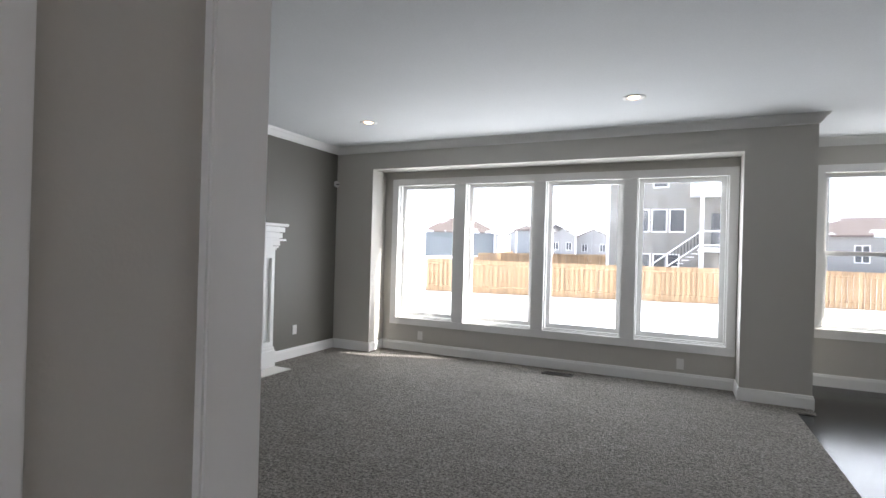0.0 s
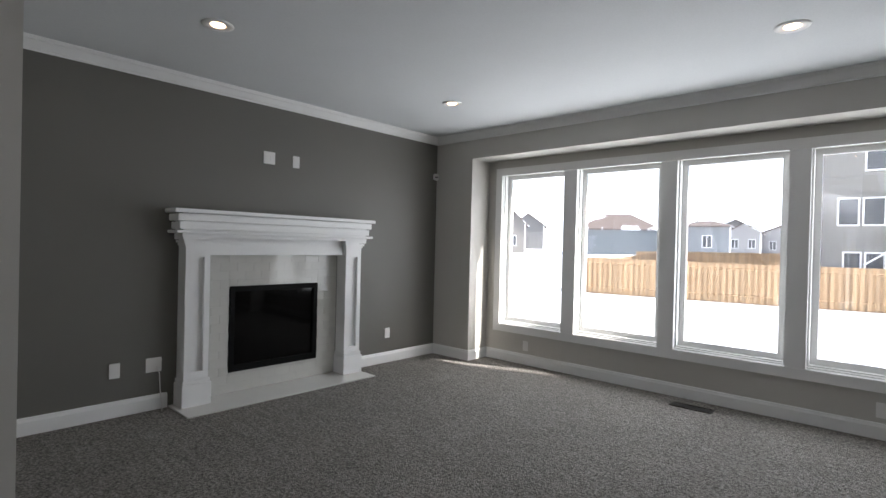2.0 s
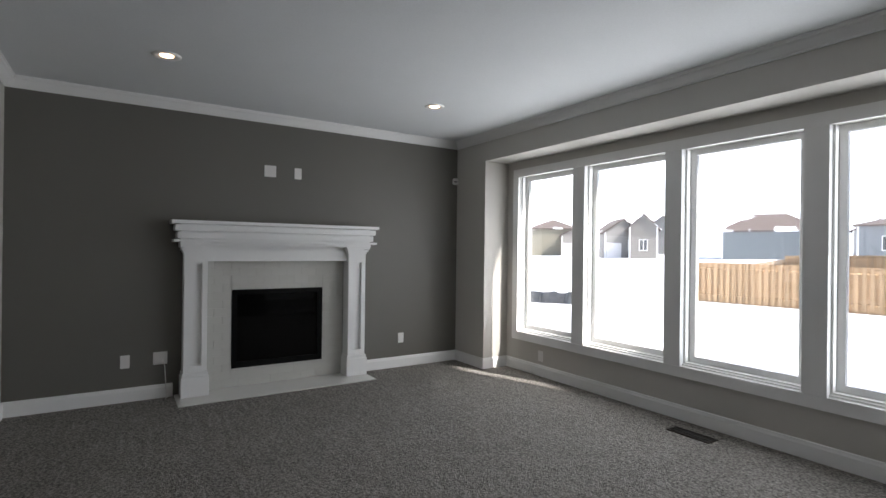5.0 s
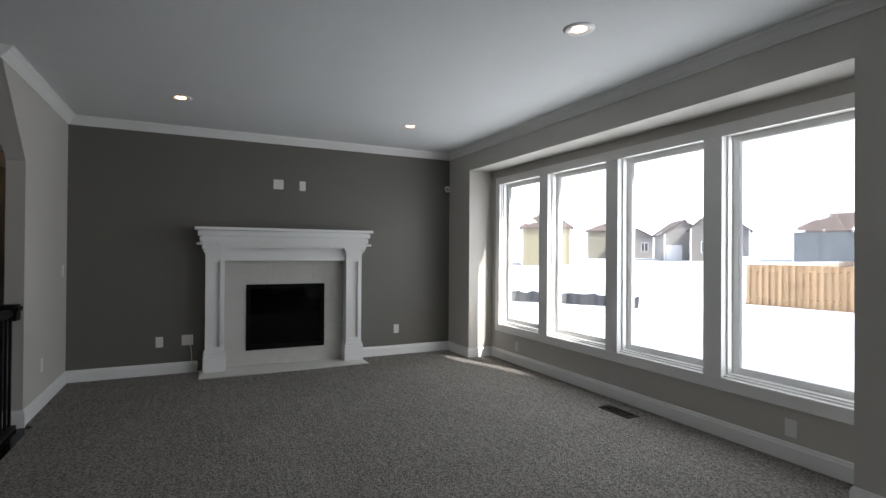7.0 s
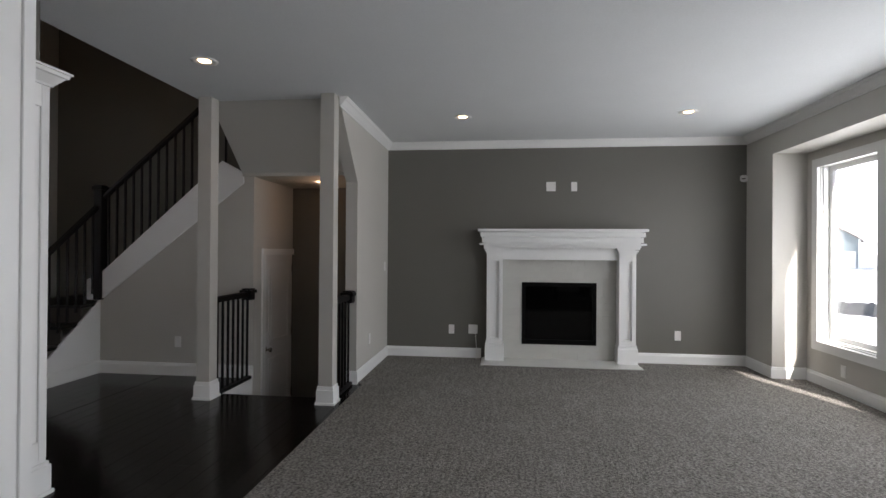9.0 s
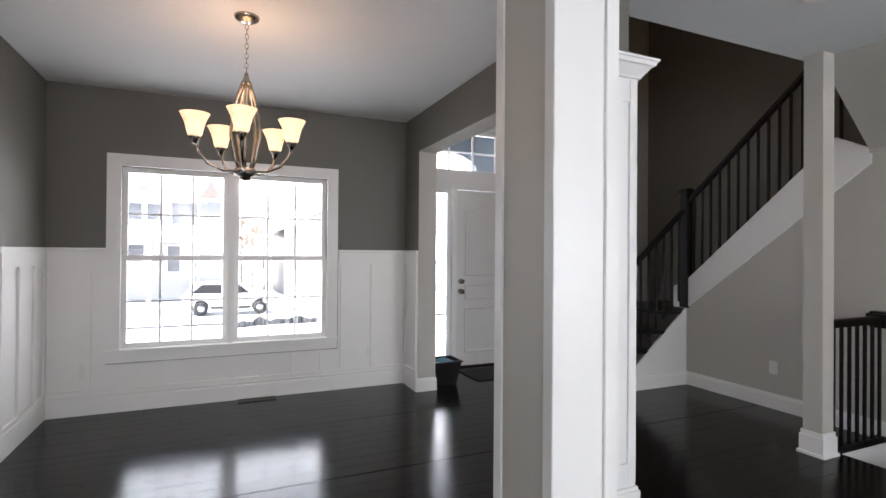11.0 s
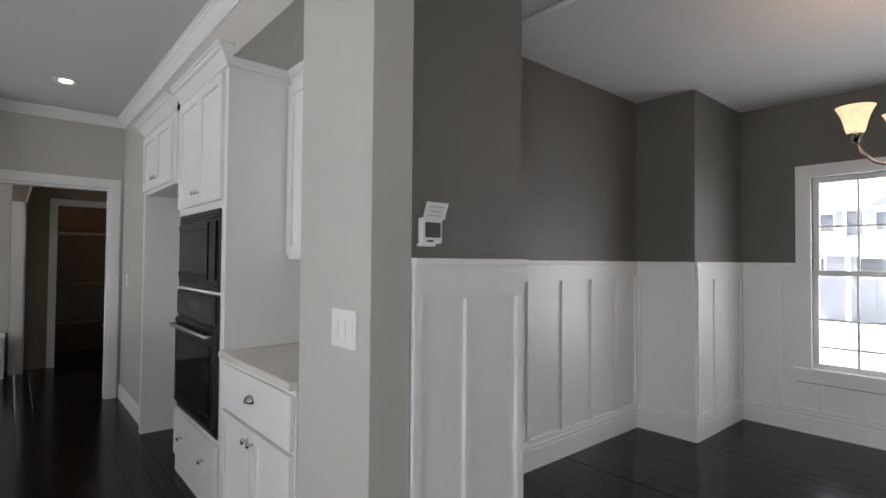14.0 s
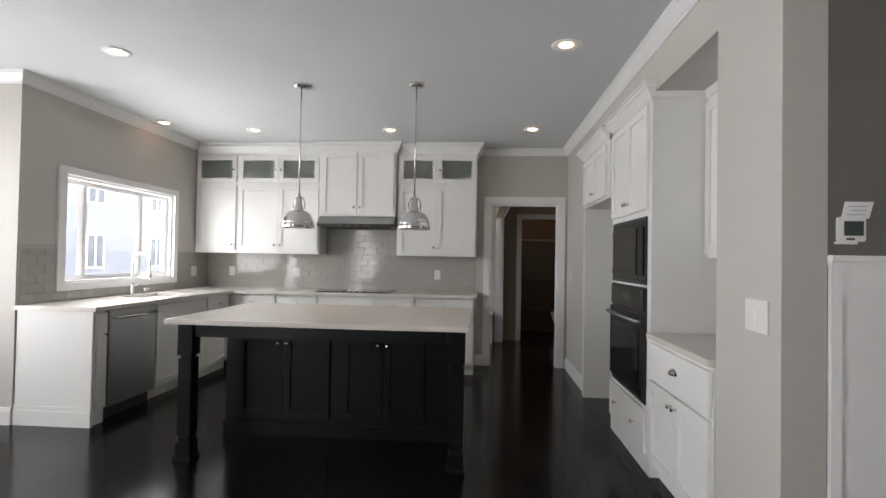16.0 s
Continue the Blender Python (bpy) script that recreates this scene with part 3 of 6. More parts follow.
w = thing("window_4", (5.3, 6.79, 1.03), "wide white three-part slider window above the sink", "window", kind="structure")
part("casing", boxes((4.456, 6.767, 2.015, 6.147, 6.79, 2.08), (4.456, 6.767, 1.005, 6.147, 6.79, 1.07), (4.456, 6.767, 1.07, 4.535, 6.79, 2.015), (6.075, 6.767, 1.07, 6.147, 6.79, 2.015)), M_TRIM, w)
part("window_frame", sash_frame(4.53, 6.08, 1.06, 2.02, 6.80, 6.92, 0.03), M_TRIM, w)
for a, b, y in ((4.56, 4.84, 6.84), (4.80, 5.62, 6.87), (5.57, 6.05, 6.84)):
    s = part("sash", sash_frame(a, b, 1.09, 1.99, y, y + 0.03, 0.04), M_TRIM, w)
    pane(boxes((a + 0.035, y + 0.014, 1.125, b - 0.035, y + 0.018, 1.955)), s)

w = thing("window_5", (1.3, -1.965, 0.41), "white twin double-hung window with a grid of muntins", "window", kind="structure")
part("casing", boxes((0.34, -1.965, 2.07, 2.27, -1.94, 2.17), (0.34, -1.965, 0.41, 2.27, -1.94, 0.50), (0.34, -1.965, 0.50, 0.445, -1.94, 2.07), (2.165, -1.965, 0.50, 2.27, -1.94, 2.07)), M_TRIM, w)
part("window_sill", boxes((0.32, -2.05, 0.497, 2.29, -1.92, 0.522)), M_TRIM, w, bevel=0.004)
part("mullion", boxes((1.285, -2.08, 0.522, 1.335, -1.95, 2.07)), M_TRIM, w)
for a, b in ((0.44, 1.285), (1.335, 2.17)):
    for z0, z1, y in ((0.522, 1.315, -2.03), (1.27, 2.07, -2.065)):
        s = part("sash", sash_frame(a, b, z0, z1, y, y + 0.035, 0.042), M_TRIM, w)
        pane(boxes((a + 0.038, y + 0.016, z0 + 0.038, b - 0.038, y + 0.02, z1 - 0.038)), s)
        for i in (1, 2):
            x = a + 0.042 + (b - a - 0.084) * i / 3
            part("muntin", boxes((x - 0.008, y + 0.008, z0 + 0.04, x + 0.008, y + 0.028, z1 - 0.04)), M_TRIM, s)
        z = (z0 + z1) / 2
        part("muntin", boxes((a + 0.04, y + 0.0075, z - 0.008, b - 0.04, y + 0.0285, z + 0.008)), M_TRIM, s)

# ---- front door ----
fd = thing("door_1", (-1.6, -2.3, 0), "white panelled front door with sidelights and a transom", "door", kind="structure")
part("casing", boxes((ENT[0] - 0.09, -2.3, 0, ENT[0], -2.278, ENT[2]), (ENT[1], -2.3, 0, ENT[1] + 0.09, -2.278, ENT[2]), (ENT[0] - 0.09, -2.3, ENT[2], ENT[1] + 0.09, -2.278, ENT[2] + 0.09)), M_TRIM, fd)
part("door_frame", boxes((-1.135, -2.42, 0, -1.075, -2.31, 2.10), (-2.115, -2.42, 0, -2.055, -2.31, 2.10), (ENT[0], -2.42, 0, ENT[0] + 0.05, -2.31, 2.86), (ENT[1] - 0.05, -2.42, 0, ENT[1], -2.31, 2.86),
                         (ENT[0] + 0.05, -2.42, 2.10, ENT[1] - 0.05, -2.305, 2.30), (ENT[0] + 0.05, -2.42, 2.80, ENT[1] - 0.05, -2.31, 2.86)), M_TRIM, fd)
leaf = part("door_leaf", boxes((-2.055, -2.40, 0.02, -1.135, -2.355, 2.095)), M_DOOR, fd, bevel=0.003)
def arched_panel(x0, x1, z0, z1, rise):
    """A raised door panel with a flat or arched top, ringed by a moulding."""
    def outline(o):
        top = [(x1 - o - (x1 - x0 - 2 * o) * k / 10, z1 - o + rise * math.sin(math.pi * k / 10)) for k in range(11)]
        return [(x0 + o, z0 + o), (x1 - o, z0 + o)] + top
    bm_ = bmesh.new()
    prism(bm_, outline(0.045), "y", -2.358, -2.349)
    part("raised_panel", bm_, M_DOOR, leaf, bevel=0.004)
    ring = bmesh.new()
    rows = [[ring.verts.new((x_, y_, z_)) for x_, z_ in outline(o_)] for o_, y_ in ((0.0, -2.3555), (0.008, -2.343), (0.020, -2.343), (0.030, -2.3555))]
    n_ = len(rows[0])
    for r0, r1 in zip(rows, rows[1:]):
        for k in range(n_):
            ring.faces.new((r0[k], r0[(k + 1) % n_], r1[(k + 1) % n_], r1[k]))
    bmesh.ops.recalc_face_normals(ring, faces=ring.faces)
    part("panel_moulding", ring, M_DOOR, leaf)


part("threshold", boxes((-2.055, -2.42, 0.0, -1.135, -2.345, 0.0195)), M_VENT, fd, "dark bronze threshold")
arched_panel(-1.93, -1.26, 1.08, 1.86, 0.09), arched_panel(-1.93, -1.26, 0.80, 0.99, 0.0), arched_panel(-1.93, -1.26, 0.17, 0.71, 0.0)
for x0, x1 in ((-1.075, -0.75), (-2.47, -2.115)):
    s = part("sidelight", sash_frame(x0, x1, 0.0, 2.10, -2.40, -2.345, 0.045), M_TRIM, fd)
    pane(boxes((x0 + 0.04, -2.374, 0.04, x1 - 0.04, -2.37, 2.06)), s)
    for z in (0.42, 0.83, 1.24, 1.65):
        part("muntin", boxes((x0 + 0.045, -2.383, z - 0.006, x1 - 0.045, -2.361, z + 0.006)), M_TRIM, s)
s = part("transom", sash_frame(ENT[0] + 0.05, ENT[1] - 0.05, 2.30, 2.80, -2.40, -2.345, 0.035), M_TRIM, fd)
pane(boxes((ENT[0] + 0.08, -2.374, 2.33, ENT[1] - 0.08, -2.37, 2.77)), s)
for x in (-1.05, -1.365, -1.675, -1.985, -2.29):
    part("muntin", boxes((x - 0.009, -2.384, 2.335, x + 0.009, -2.36, 2.765)), M_TRIM, s)
part("muntin", boxes((ENT[0] + 0.085, -2.3845, 2.541, ENT[1] - 0.085, -2.3595, 2.559)), M_TRIM, s)
for z, r in ((1.02, 0.030), (0.90, 0.032)):
    bm = bmesh.new()
    lathe(bm, [(0.0, 0), (r, 0), (r, 0.008), (0.011, 0.014), (0.011, 0.035), (r * 0.85, 0.045), (r * 0.9, 0.062), (0.0, 0.07)], steps=16)
    bm.transform(Matrix.Translation((-1.205, -2.355, z)) @ Matrix.Rotation(radians(-90), 4, "X"))
    part("knob", bm, M_NICKEL, leaf, "nickel knob")

# ---- front porch: soffit, arched beam and posts ----
pr = thing("porch", (-1.6, -3.5, 0), "blue-grey front porch roof with an arched beam", "porch")
part("soffit", boxes((-3.9, -4.6, 3.32, 0.1, -2.46, 3.42)), M_PORCH, pr)
arch = [(-3.4, 2.62), (-2.43, 2.62)] + [(-1.6 - 0.83 * math.cos(math.pi * k / 12), 2.69 + 0.31 * math.sin(math.pi * k / 12)) for k in range(13)] + [(-0.77, 2.62), (-0.1, 2.62), (-0.1, 3.32), (-3.4, 3.32)]
part("arched_beam", prism(bmesh.new(), arch, "y", -4.5, -4.3), M_PORCH, pr)
part("arch_trim", prism(bmesh.new(), [(-1.6 - r_ * math.cos(math.pi * k / 12), 2.69 + (r_ - 0.52) * math.sin(math.pi * k / 12)) for r_, ks in ((0.83, range(13)), (0.78, range(12, -1, -1))) for k in ks], "y", -4.51, -4.29), M_TRIM, pr)
for x in (-3.55, -0.25):
    part("post", boxes((x - 0.1, -4.5, -0.3, x + 0.1, -4.3, 2.62), (x - 0.14, -4.54, -0.3, x + 0.14, -4.26, 0.3), (x - 0.13, -4.53, 2.5, x + 0.13, -4.27, 2.615)), M_TRIM, pr)

# ---- kitchen doorway and the hall behind ----
d = thing("door_2", (6.86, 2.67, 0), "white cased doorway to a back hall", "door", kind="structure")
part("casing", boxes((6.84, 2.16, 0, 6.86, 2.24, 2.045), (6.84, 3.09, 0, 6.86, 3.17, 2.045), (6.84, 2.16, 2.045, 6.86, 3.17, 2.13)), M_TRIM, d)
part("jamb", boxes((6.862, 2.24, 0, 6.978, 2.258, 2.02), (6.862, 3.072, 0, 6.978, 3.09, 2.02), (6.862, 2.24, 2.02, 6.978, 3.09, 2.04)), M_TRIM, d)
bm = boxes((8.94, 1.1, 0, 9.06, 1.72, 2.5), (8.94, 2.53, 0, 9.06, 5.0, 2.5), (8.94, 1.72, 2.02, 9.06, 2.53, 2.5), (6.98, 1.2, 0, 8.94, 1.3, 2.5), (8.72, 2.85, 0, 8.94, 2.97, 2.5),
           (6.98, 2.85, 2.02, 8.72, 2.97, 2.5))
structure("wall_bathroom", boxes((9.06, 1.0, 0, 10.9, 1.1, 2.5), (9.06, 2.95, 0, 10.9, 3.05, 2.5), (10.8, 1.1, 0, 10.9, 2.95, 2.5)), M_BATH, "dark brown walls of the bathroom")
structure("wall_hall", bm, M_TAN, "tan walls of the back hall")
# unseen wall, its opening added to let daylight into the mudroom
structure("wall_mudroom", boxes((6.98, 5.0, 0, 9.06, 5.12, 0.9), (6.98, 5.0, 2.1, 9.06, 5.12, 2.5), (6.98, 5.0, 0.9, 7.4, 5.12, 2.1), (8.6, 5.0, 0.9, 9.06, 5.12, 2.1)), M_LIGHT, "light greige mudroom wall with an added daylight opening")
structure("ceiling_hall", boxes((6.98, 1.0, 2.5, 10.95, 5.2, 2.6)), M_CEIL, "white ceiling of the back hall")
structure("wall_mudroom_east", boxes((8.934, 2.975, 0.0, 8.939, 4.995, 2.495)), M_LIGHT, "pale greige mudroom wall behind the bench")
# added fill lamp, out of view, that warms the dim bathroom
bl = bpy.data.lights.new("bathroom_fill", "POINT")
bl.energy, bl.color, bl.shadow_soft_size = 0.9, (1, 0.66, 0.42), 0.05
new("bathroom_fill", bl).location = (9.55, 2.0, 2.40)
d = thing("door_3", (8.94, 2.12, 0), "white cased doorway to a dim bathroom", "door", kind="structure")
part("casing", boxes((8.92, 1.64, 0, 8.94, 1.72, 2.02), (8.92, 2.53, 0, 8.94, 2.61, 2.02), (8.92, 1.64, 2.02, 8.94, 2.61, 2.10)), M_TRIM, d)
d = thing("door_5", (7.98, 2.85, 0), "white cased opening to the mudroom", "door", kind="structure")
part("casing", boxes((8.72, 2.83, 0, 8.80, 2.85, 2.02), (7.0, 2.83, 2.02, 8.80, 2.85, 2.10), (8.70, 2.85, 0, 8.718, 2.97, 2.018)), M_TRIM, d)
bench = thing("mudroom_bench", (8.7, 3.6, 0), "white built-in bench in the mudroom", "bench")
part("seat", boxes((8.45, 3.0, 0.43, 8.935, 4.9, 0.47)), M_TRIM, bench, bevel=0.004)
part("front", boxes((8.52, 3.0, 0.0, 8.54, 4.9, 0.43)), M_TRIM, bench)
shower = thing("shower_screen", (10.2, 2.0, 0), "bronze framed glass shower screen in a dark bathroom", "shower")
part("top_rail", boxes((10.13, 1.105, 1.70, 10.17, 2.945, 1.735)), M_NICKEL, shower, bevel=0.006)
part("towel_bar", tube(bmesh.new(), [(10.06, 1.30, 0.98), (10.06, 2.70, 0.98)], 0.011), M_NICKEL, shower)
for y in (1.35, 2.0, 2.65):
    part("bracket", tube(bmesh.new(), [(10.06, y, 0.98), (10.14, y, 0.98)], 0.009), M_NICKEL, shower)
part("glass_panel", boxes((10.145, 1.11, 0.42, 10.153, 2.94, 1.70)), M_GLASS, shower, "clear glass").visible_shadow = False
part("kerb", boxes((10.08, 1.11, 0, 10.20, 2.94, 0.42)), M_BATH, shower, bevel=0.01)
toilet = thing("toilet", (9.7, 1.75, 0), "white toilet in the dim bathroom", "toilet")
part("bowl", lathe(bmesh.new(), [(0, 0), (0.12, 0), (0.10, 0.15), (0.18, 0.36), (0.19, 0.40), (0.0, 0.41)], (9.7, 1.75, 0.001), 20), M_TRIM, toilet)
part("tank", boxes((9.5, 1.12, 0.38, 9.9, 1.32, 0.78)), M_TRIM, toilet, bevel=0.02)

# ---- fireplace ----
fp = thing("fireplace", (-4.3, 4.3, 0), "white painted fireplace with a tall mantel and black firebox", "fireplace")
for y0 in (3.40, 4.98):
    y1 = y0 + 0.195
    post = part("pilaster", boxes((-4.40, y0, 0.24, -4.281, y1, 1.40)), M_TRIM, fp)
    for a0 in (y0, y1 - 0.045):
        part("stile", boxes((-4.281, a0, 0.24, -4.248, a0 + 0.045, 1.36)), M_TRIM, post)
    for z0, z1 in ((0.24, 0.30), (1.24, 1.36)):
        part("rail", boxes((-4.281, y0 + 0.045, z0, -4.248, y1 - 0.045, z1)), M_TRIM, post)
    part("plinth", boxes((-4.40, y0 - 0.02, 0.022, -4.222, y1 + 0.02, 0.205), (-4.40, y0 - 0.012, 0.205, -4.232, y1 + 0.012, 0.24)), M_TRIM, post, bevel=0.003)
    bm = bmesh.new()
    for k, (o, z) in enumerate(((0.010, 1.335), (0.024, 1.358), (0.036, 1.384))):
        bx(bm, -4.40, y0 - o, z, -4.248 + o, y1 + o, z + 0.0205)
    part("capital", bm, M_TRIM, post)
part("entablature_core", boxes((-4.40, 3.37, 1.405, -4.236, 5.22, 1.60)), M_TRIM, fp)
for name, front, end, z0, z1 in (("architrave", -4.226, 3.362, 1.405, 1.434), ("ledge", -4.184, 3.308, 1.436, 1.460), ("cornice_band", -4.214, 3.338, 1.468, 1.528), ("cornice_band", -4.195, 3.319, 1.536, 1.592)):
    part(name, boxes((-4.40, end, z0, front, 8.59 - end, z1)), M_TRIM, fp, bevel=0.004)
part("mantel_shelf", boxes((-4.40, 3.288, 1.600, -4.168, 5.302, 1.632)), M_TRIM, fp, bevel=0.004)
part("frieze_bead", boxes((-4.40, 3.596, 1.258, -4.288, 4.979, 1.276)), M_TRIM, fp, bevel=0.004)
part("frieze", boxes((-4.40, 3.595, 1.276, -4.30, 4.98, 1.405)), M_TRIM, fp)
FB = (3.835, 4.745, 0.203, 0.975)
part("backing", boxes((-4.449, 3.595, 0.02, -4.412, FB[0], 1.27), (-4.449, FB[1], 0.02, -4.412, 4.98, 1.27), (-4.449, FB[0], FB[3], -4.412, FB[1], 1.27), (-4.449, FB[0], 0.02, -4.412, FB[1], FB[2])), M_GROUT, fp)
fb = part("firebox", boxes((-4.446, FB[0], FB[2], -4.44, FB[1], FB[3])), M_FIREBOX, fp, "black metal firebox")
part("frame", boxes((-4.438, FB[0], FB[2], -4.396, FB[0] + 0.05, FB[3]), (-4.438, FB[1] - 0.05, FB[2], -4.396, FB[1], FB[3]), (-4.438, FB[0] + 0.05, FB[3] - 0.05, -4.396, FB[1] - 0.05, FB[3]),
                     (-4.438, FB[0] + 0.05, FB[2], -4.396, FB[1] - 0.05, FB[2] + 0.06)), M_FIREBOX, fb, bevel=0.003)
part("fire_glass", boxes((-4.436, FB[0] + 0.05, FB[2] + 0.06, -4.415, FB[1] - 0.05, FB[3] - 0.05)), M_FIREGLASS, fb, "dark reflective glass")
part("hearth", boxes((-4.449, 3.34, 0.0, -3.99, 5.20, 0.0215)), M_HEARTH, fp, "flush white hearth slab", bevel=0.003)

# ---- square posts and panelled columns ----


def square_post(x, y, w, name, label, top=H - 0.0):
    p = thing(name, (x, y, 0), label, "post", "posts beside the stairs")
    part("shaft", boxes((x - w / 2, y - w / 2, 0.16, x + w / 2, y + w / 2, top)), M_LIGHT, p, bevel=0.002)
    b = part("base", boxes((x - w / 2 - 0.016, y - w / 2 - 0.016, 0, x + w / 2 + 0.016, y + w / 2 + 0.016, 0.13), (x - w / 2 - 0.009, y - w / 2 - 0.009, 0.13, x + w / 2 + 0.009, y + w / 2 + 0.009, 0.16),
                            (x - w / 2 - 0.026, y - w / 2 - 0.026, 0, x + w / 2 + 0.026, y + w / 2 + 0.026, 0.02)), M_TRIM, p, "white base")
    return p


square_post(-2.36, 0.90, 0.125, "post", "slim greige square post on a white base")
square_post(-2.36, 2.045, 0.125, "post", "slim greige square post on a white base")


def column(x0, x1, y0, y1, top, capital):
    c = thing("column", ((x0 + x1) / 2, (y0 + y1) / 2, 0), "white square column with recessed panels", "column", "columns of the entry")
    part("shaft", boxes((x0 + 0.012, y0 + 0.012, 0.0, x1 - 0.012, y1 - 0.012, top)), M_TRIM, c)
    s = 0.05
    bm = bmesh.new()
    for ax, ay in ((x0, y0), (x1 - s, y0), (x0, y1 - s), (x1 - s, y1 - s)):
        bx(bm, ax, ay, 0.2, ax + s, ay + s, top)
    part("corner_boards", bm, M_TRIM, c, bevel=0.002)
    # +x inset coloured greige: that side's shade is put into its colour
    part("inset_panel", boxes((x1 - 0.012, y0 + s, 0.2, x1 - 0.008, y1 - s, top)), M_LIGHT, c, "inset with side shade put in as greige")
    bm = bmesh.new()
    for z0, z1 in ((0.16, 0.30), (2.36 if not capital else top - 0.14, top)):
        bx(bm, x0 + 0.002, y0 + 0.002, z0, x1 - 0.002, y1 - 0.002, z1)
    part("rail", bm, M_TRIM, c)
    part("base", boxes((x0 - 0.016, y0 - 0.016, 0, x1 + 0.016, y1 + 0.016, 0.16), (x0 - 0.026, y0 - 0.026, 0, x1 + 0.026, y1 + 0.026, 0.02), (x0 - 0.008, y0 - 0.008, 0.16, x1 + 0.008, y1 + 0.008, 0.18)), M_TRIM, c)
    if capital:
        bm = bmesh.new()
        prof = [(0, 0), (0.01, 0), (0.014, 0.012), (0.05, 0.055), (0.062, 0.06), (0.066, 0.078), (0.075, 0.08), (0.075, 0.092), (0, 0.092)]
        z = top - 0.02
        for p, q, n in (((x0, y0), (x1, y0), (0, -1, 0)), ((x1, y0), (x1, y1), (1, 0, 0)), ((x1, y1), (x0, y1), (0, 1, 0)), ((x0, y1), (x0, y0), (-1, 0, 0))):
            sweep(bm, prof, (*p, z), (*q, z), n, -1, -1)
        part("capital", bm, M_TRIM, c)
    return c


column(0.25, 0.50, 1.44, 1.79, H, False)
column(-0.54, -0.395, 0.88, 1.075, 2.27, True)

# ---- stairs up ----
st = thing("staircase", (-3.2, -0.8, 0), "L-shaped staircase with dark treads and white stringers", "staircase")
RISE, RUN = 0.19, 0.24
for i in range(4):
    x = -2.13 - RUN * i
    z = RISE * (i + 1)
    part("tread", boxes((x - RUN - 0.02, -1.80, z - 0.03, x + 0.02, -0.80, z)), M_IRON, st)
    part("riser", boxes((x - 0.02, -1.80, z - RISE, x, -0.815, z - 0.03)), M_BROWN, st)
part("landing", boxes((-4.1, -1.80, 0.73, -3.09, -0.80, 0.76)), M_IRON, st)
part("landing_side", boxes((-3.11, -1.8, 0, -3.09, -0.815, 0.73)), M_LIGHT, st)
bm = bmesh.new()
prism(bm, [(-2.05, 0), (-3.09, 0), (-3.09, 0.80), (-2.39, 0.235), (-2.09, 0.02)], "y", -0.812, -0.79)
part("stringer", bm, M_TRIM, st, "white skirt board")
for i in range(12):
    y = -0.80 + RUN * i
    z = 0.76 + RISE * (i + 1)
    part("tread", boxes((-4.1, y - 0.02, z - 0.03, -3.12, y + RUN, z)), M_IRON, st)
    part("riser", boxes((-4.1, y, z - RISE, -3.12, y + 0.02, z - 0.03)), M_TRIM, st)
bm = bmesh.new()
prism(bm, [(-0.94, 0.80), (-0.79, 0.79), (0.86, 2.06), (0.86, 2.17), (0.62, 2.30), (-0.80, 1.07), (-0.94, 1.02)], "x", -3.115, -3.07)
part("stringer", bm, M_TRIM, st, "white closed stringer")


def box_newel(x, y, z0, z1, parent, w=0.09):
    n = part("newel", boxes((x - w / 2, y - w / 2, z0, x + w / 2, y + w / 2, z1 - 0.05)), M_IRON, parent, bevel=0.003)
    part("newel_cap", boxes((x - w / 2 - 0.015, y - w / 2 - 0.015, z1 - 0.05, x + w / 2 + 0.015, y + w / 2 + 0.015, z1 - 0.015), (x - w / 2, y - w / 2, z1 - 0.015, x + w / 2, y + w / 2, z1)), M_IRON, n, bevel=0.003)
    return n


def balustrade(name, label, p0, p1, drop, count, parent=None, feet=0.0):
    """A rail from p0 to p1 with bars reaching down by drop."""
    p0, p1 = Vector(p0), Vector(p1)
    r = thing(name, (p0.x, p0.y, p0.z - drop), label, "railing", "stair railings")
    d = (p1 - p0)
    side = Vector((-d.y, d.x, 0)).normalized() * 0.03
    bm = bmesh.new()
    up = Vector((0, 0, 0.055))
    v = [bm.verts.new(q) for q in (p0 - side, p0 + side, p0 + side + up, p0 - side + up, p1 - side, p1 + side, p1 + side + up, p1 - side + up)]
    for f in ((0, 1, 2, 3), (7, 6, 5, 4), (0, 4, 5, 1), (1, 5, 6, 2), (2, 6, 7, 3), (3, 7, 4, 0)):
        bm.faces.new([v[i] for i in f])
    bmesh.ops.recalc_face_normals(bm, faces=bm.faces)
    part("handrail", bm, M_IRON, r, bevel=0.008)
    for i in range(count):
        q = p0 + d * ((i + 0.5) / count)
        part("baluster", boxes((q.x - 0.009, q.y - 0.009, q.z - drop, q.x + 0.009, q.y + 0.009, q.z + 0.01)), M_IRON, r)
    return r


up = balustrade("stair_railing", "black wooden stair railing on a white stringer", (-3.09, -0.75, 1.90), (-3.09, 0.70, 3.13), 0.86, 15)
box_newel(-3.09, -0.80, 0.80, 2.05, up)
low = balustrade("stair_railing", "black wooden railing of the lower stair flight", (-2.10, -0.81, 0.98), (-3.05, -0.81, 1.78), 0.87, 9)
box_newel(-2.08, -0.81, 0.0, 1.12, low)
g1 = balustrade("stair_railing", "short black railing beside the basement stairs", (-2.43, 0.93, 0.86), (-3.09, 0.93, 0.86), 0.84, 7)
box_newel(-3.06, 0.93, 0.83, 0.95, g1, 0.10)
part("shoe", boxes((-3.09, 0.90, 0.0, -2.43, 0.965, 0.03)), M_IRON, g1)
g2 = balustrade("stair_railing", "short black railing beside the basement stairs", (-2.43, 2.05, 0.86), (-3.0, 2.05, 0.86), 0.84, 6)
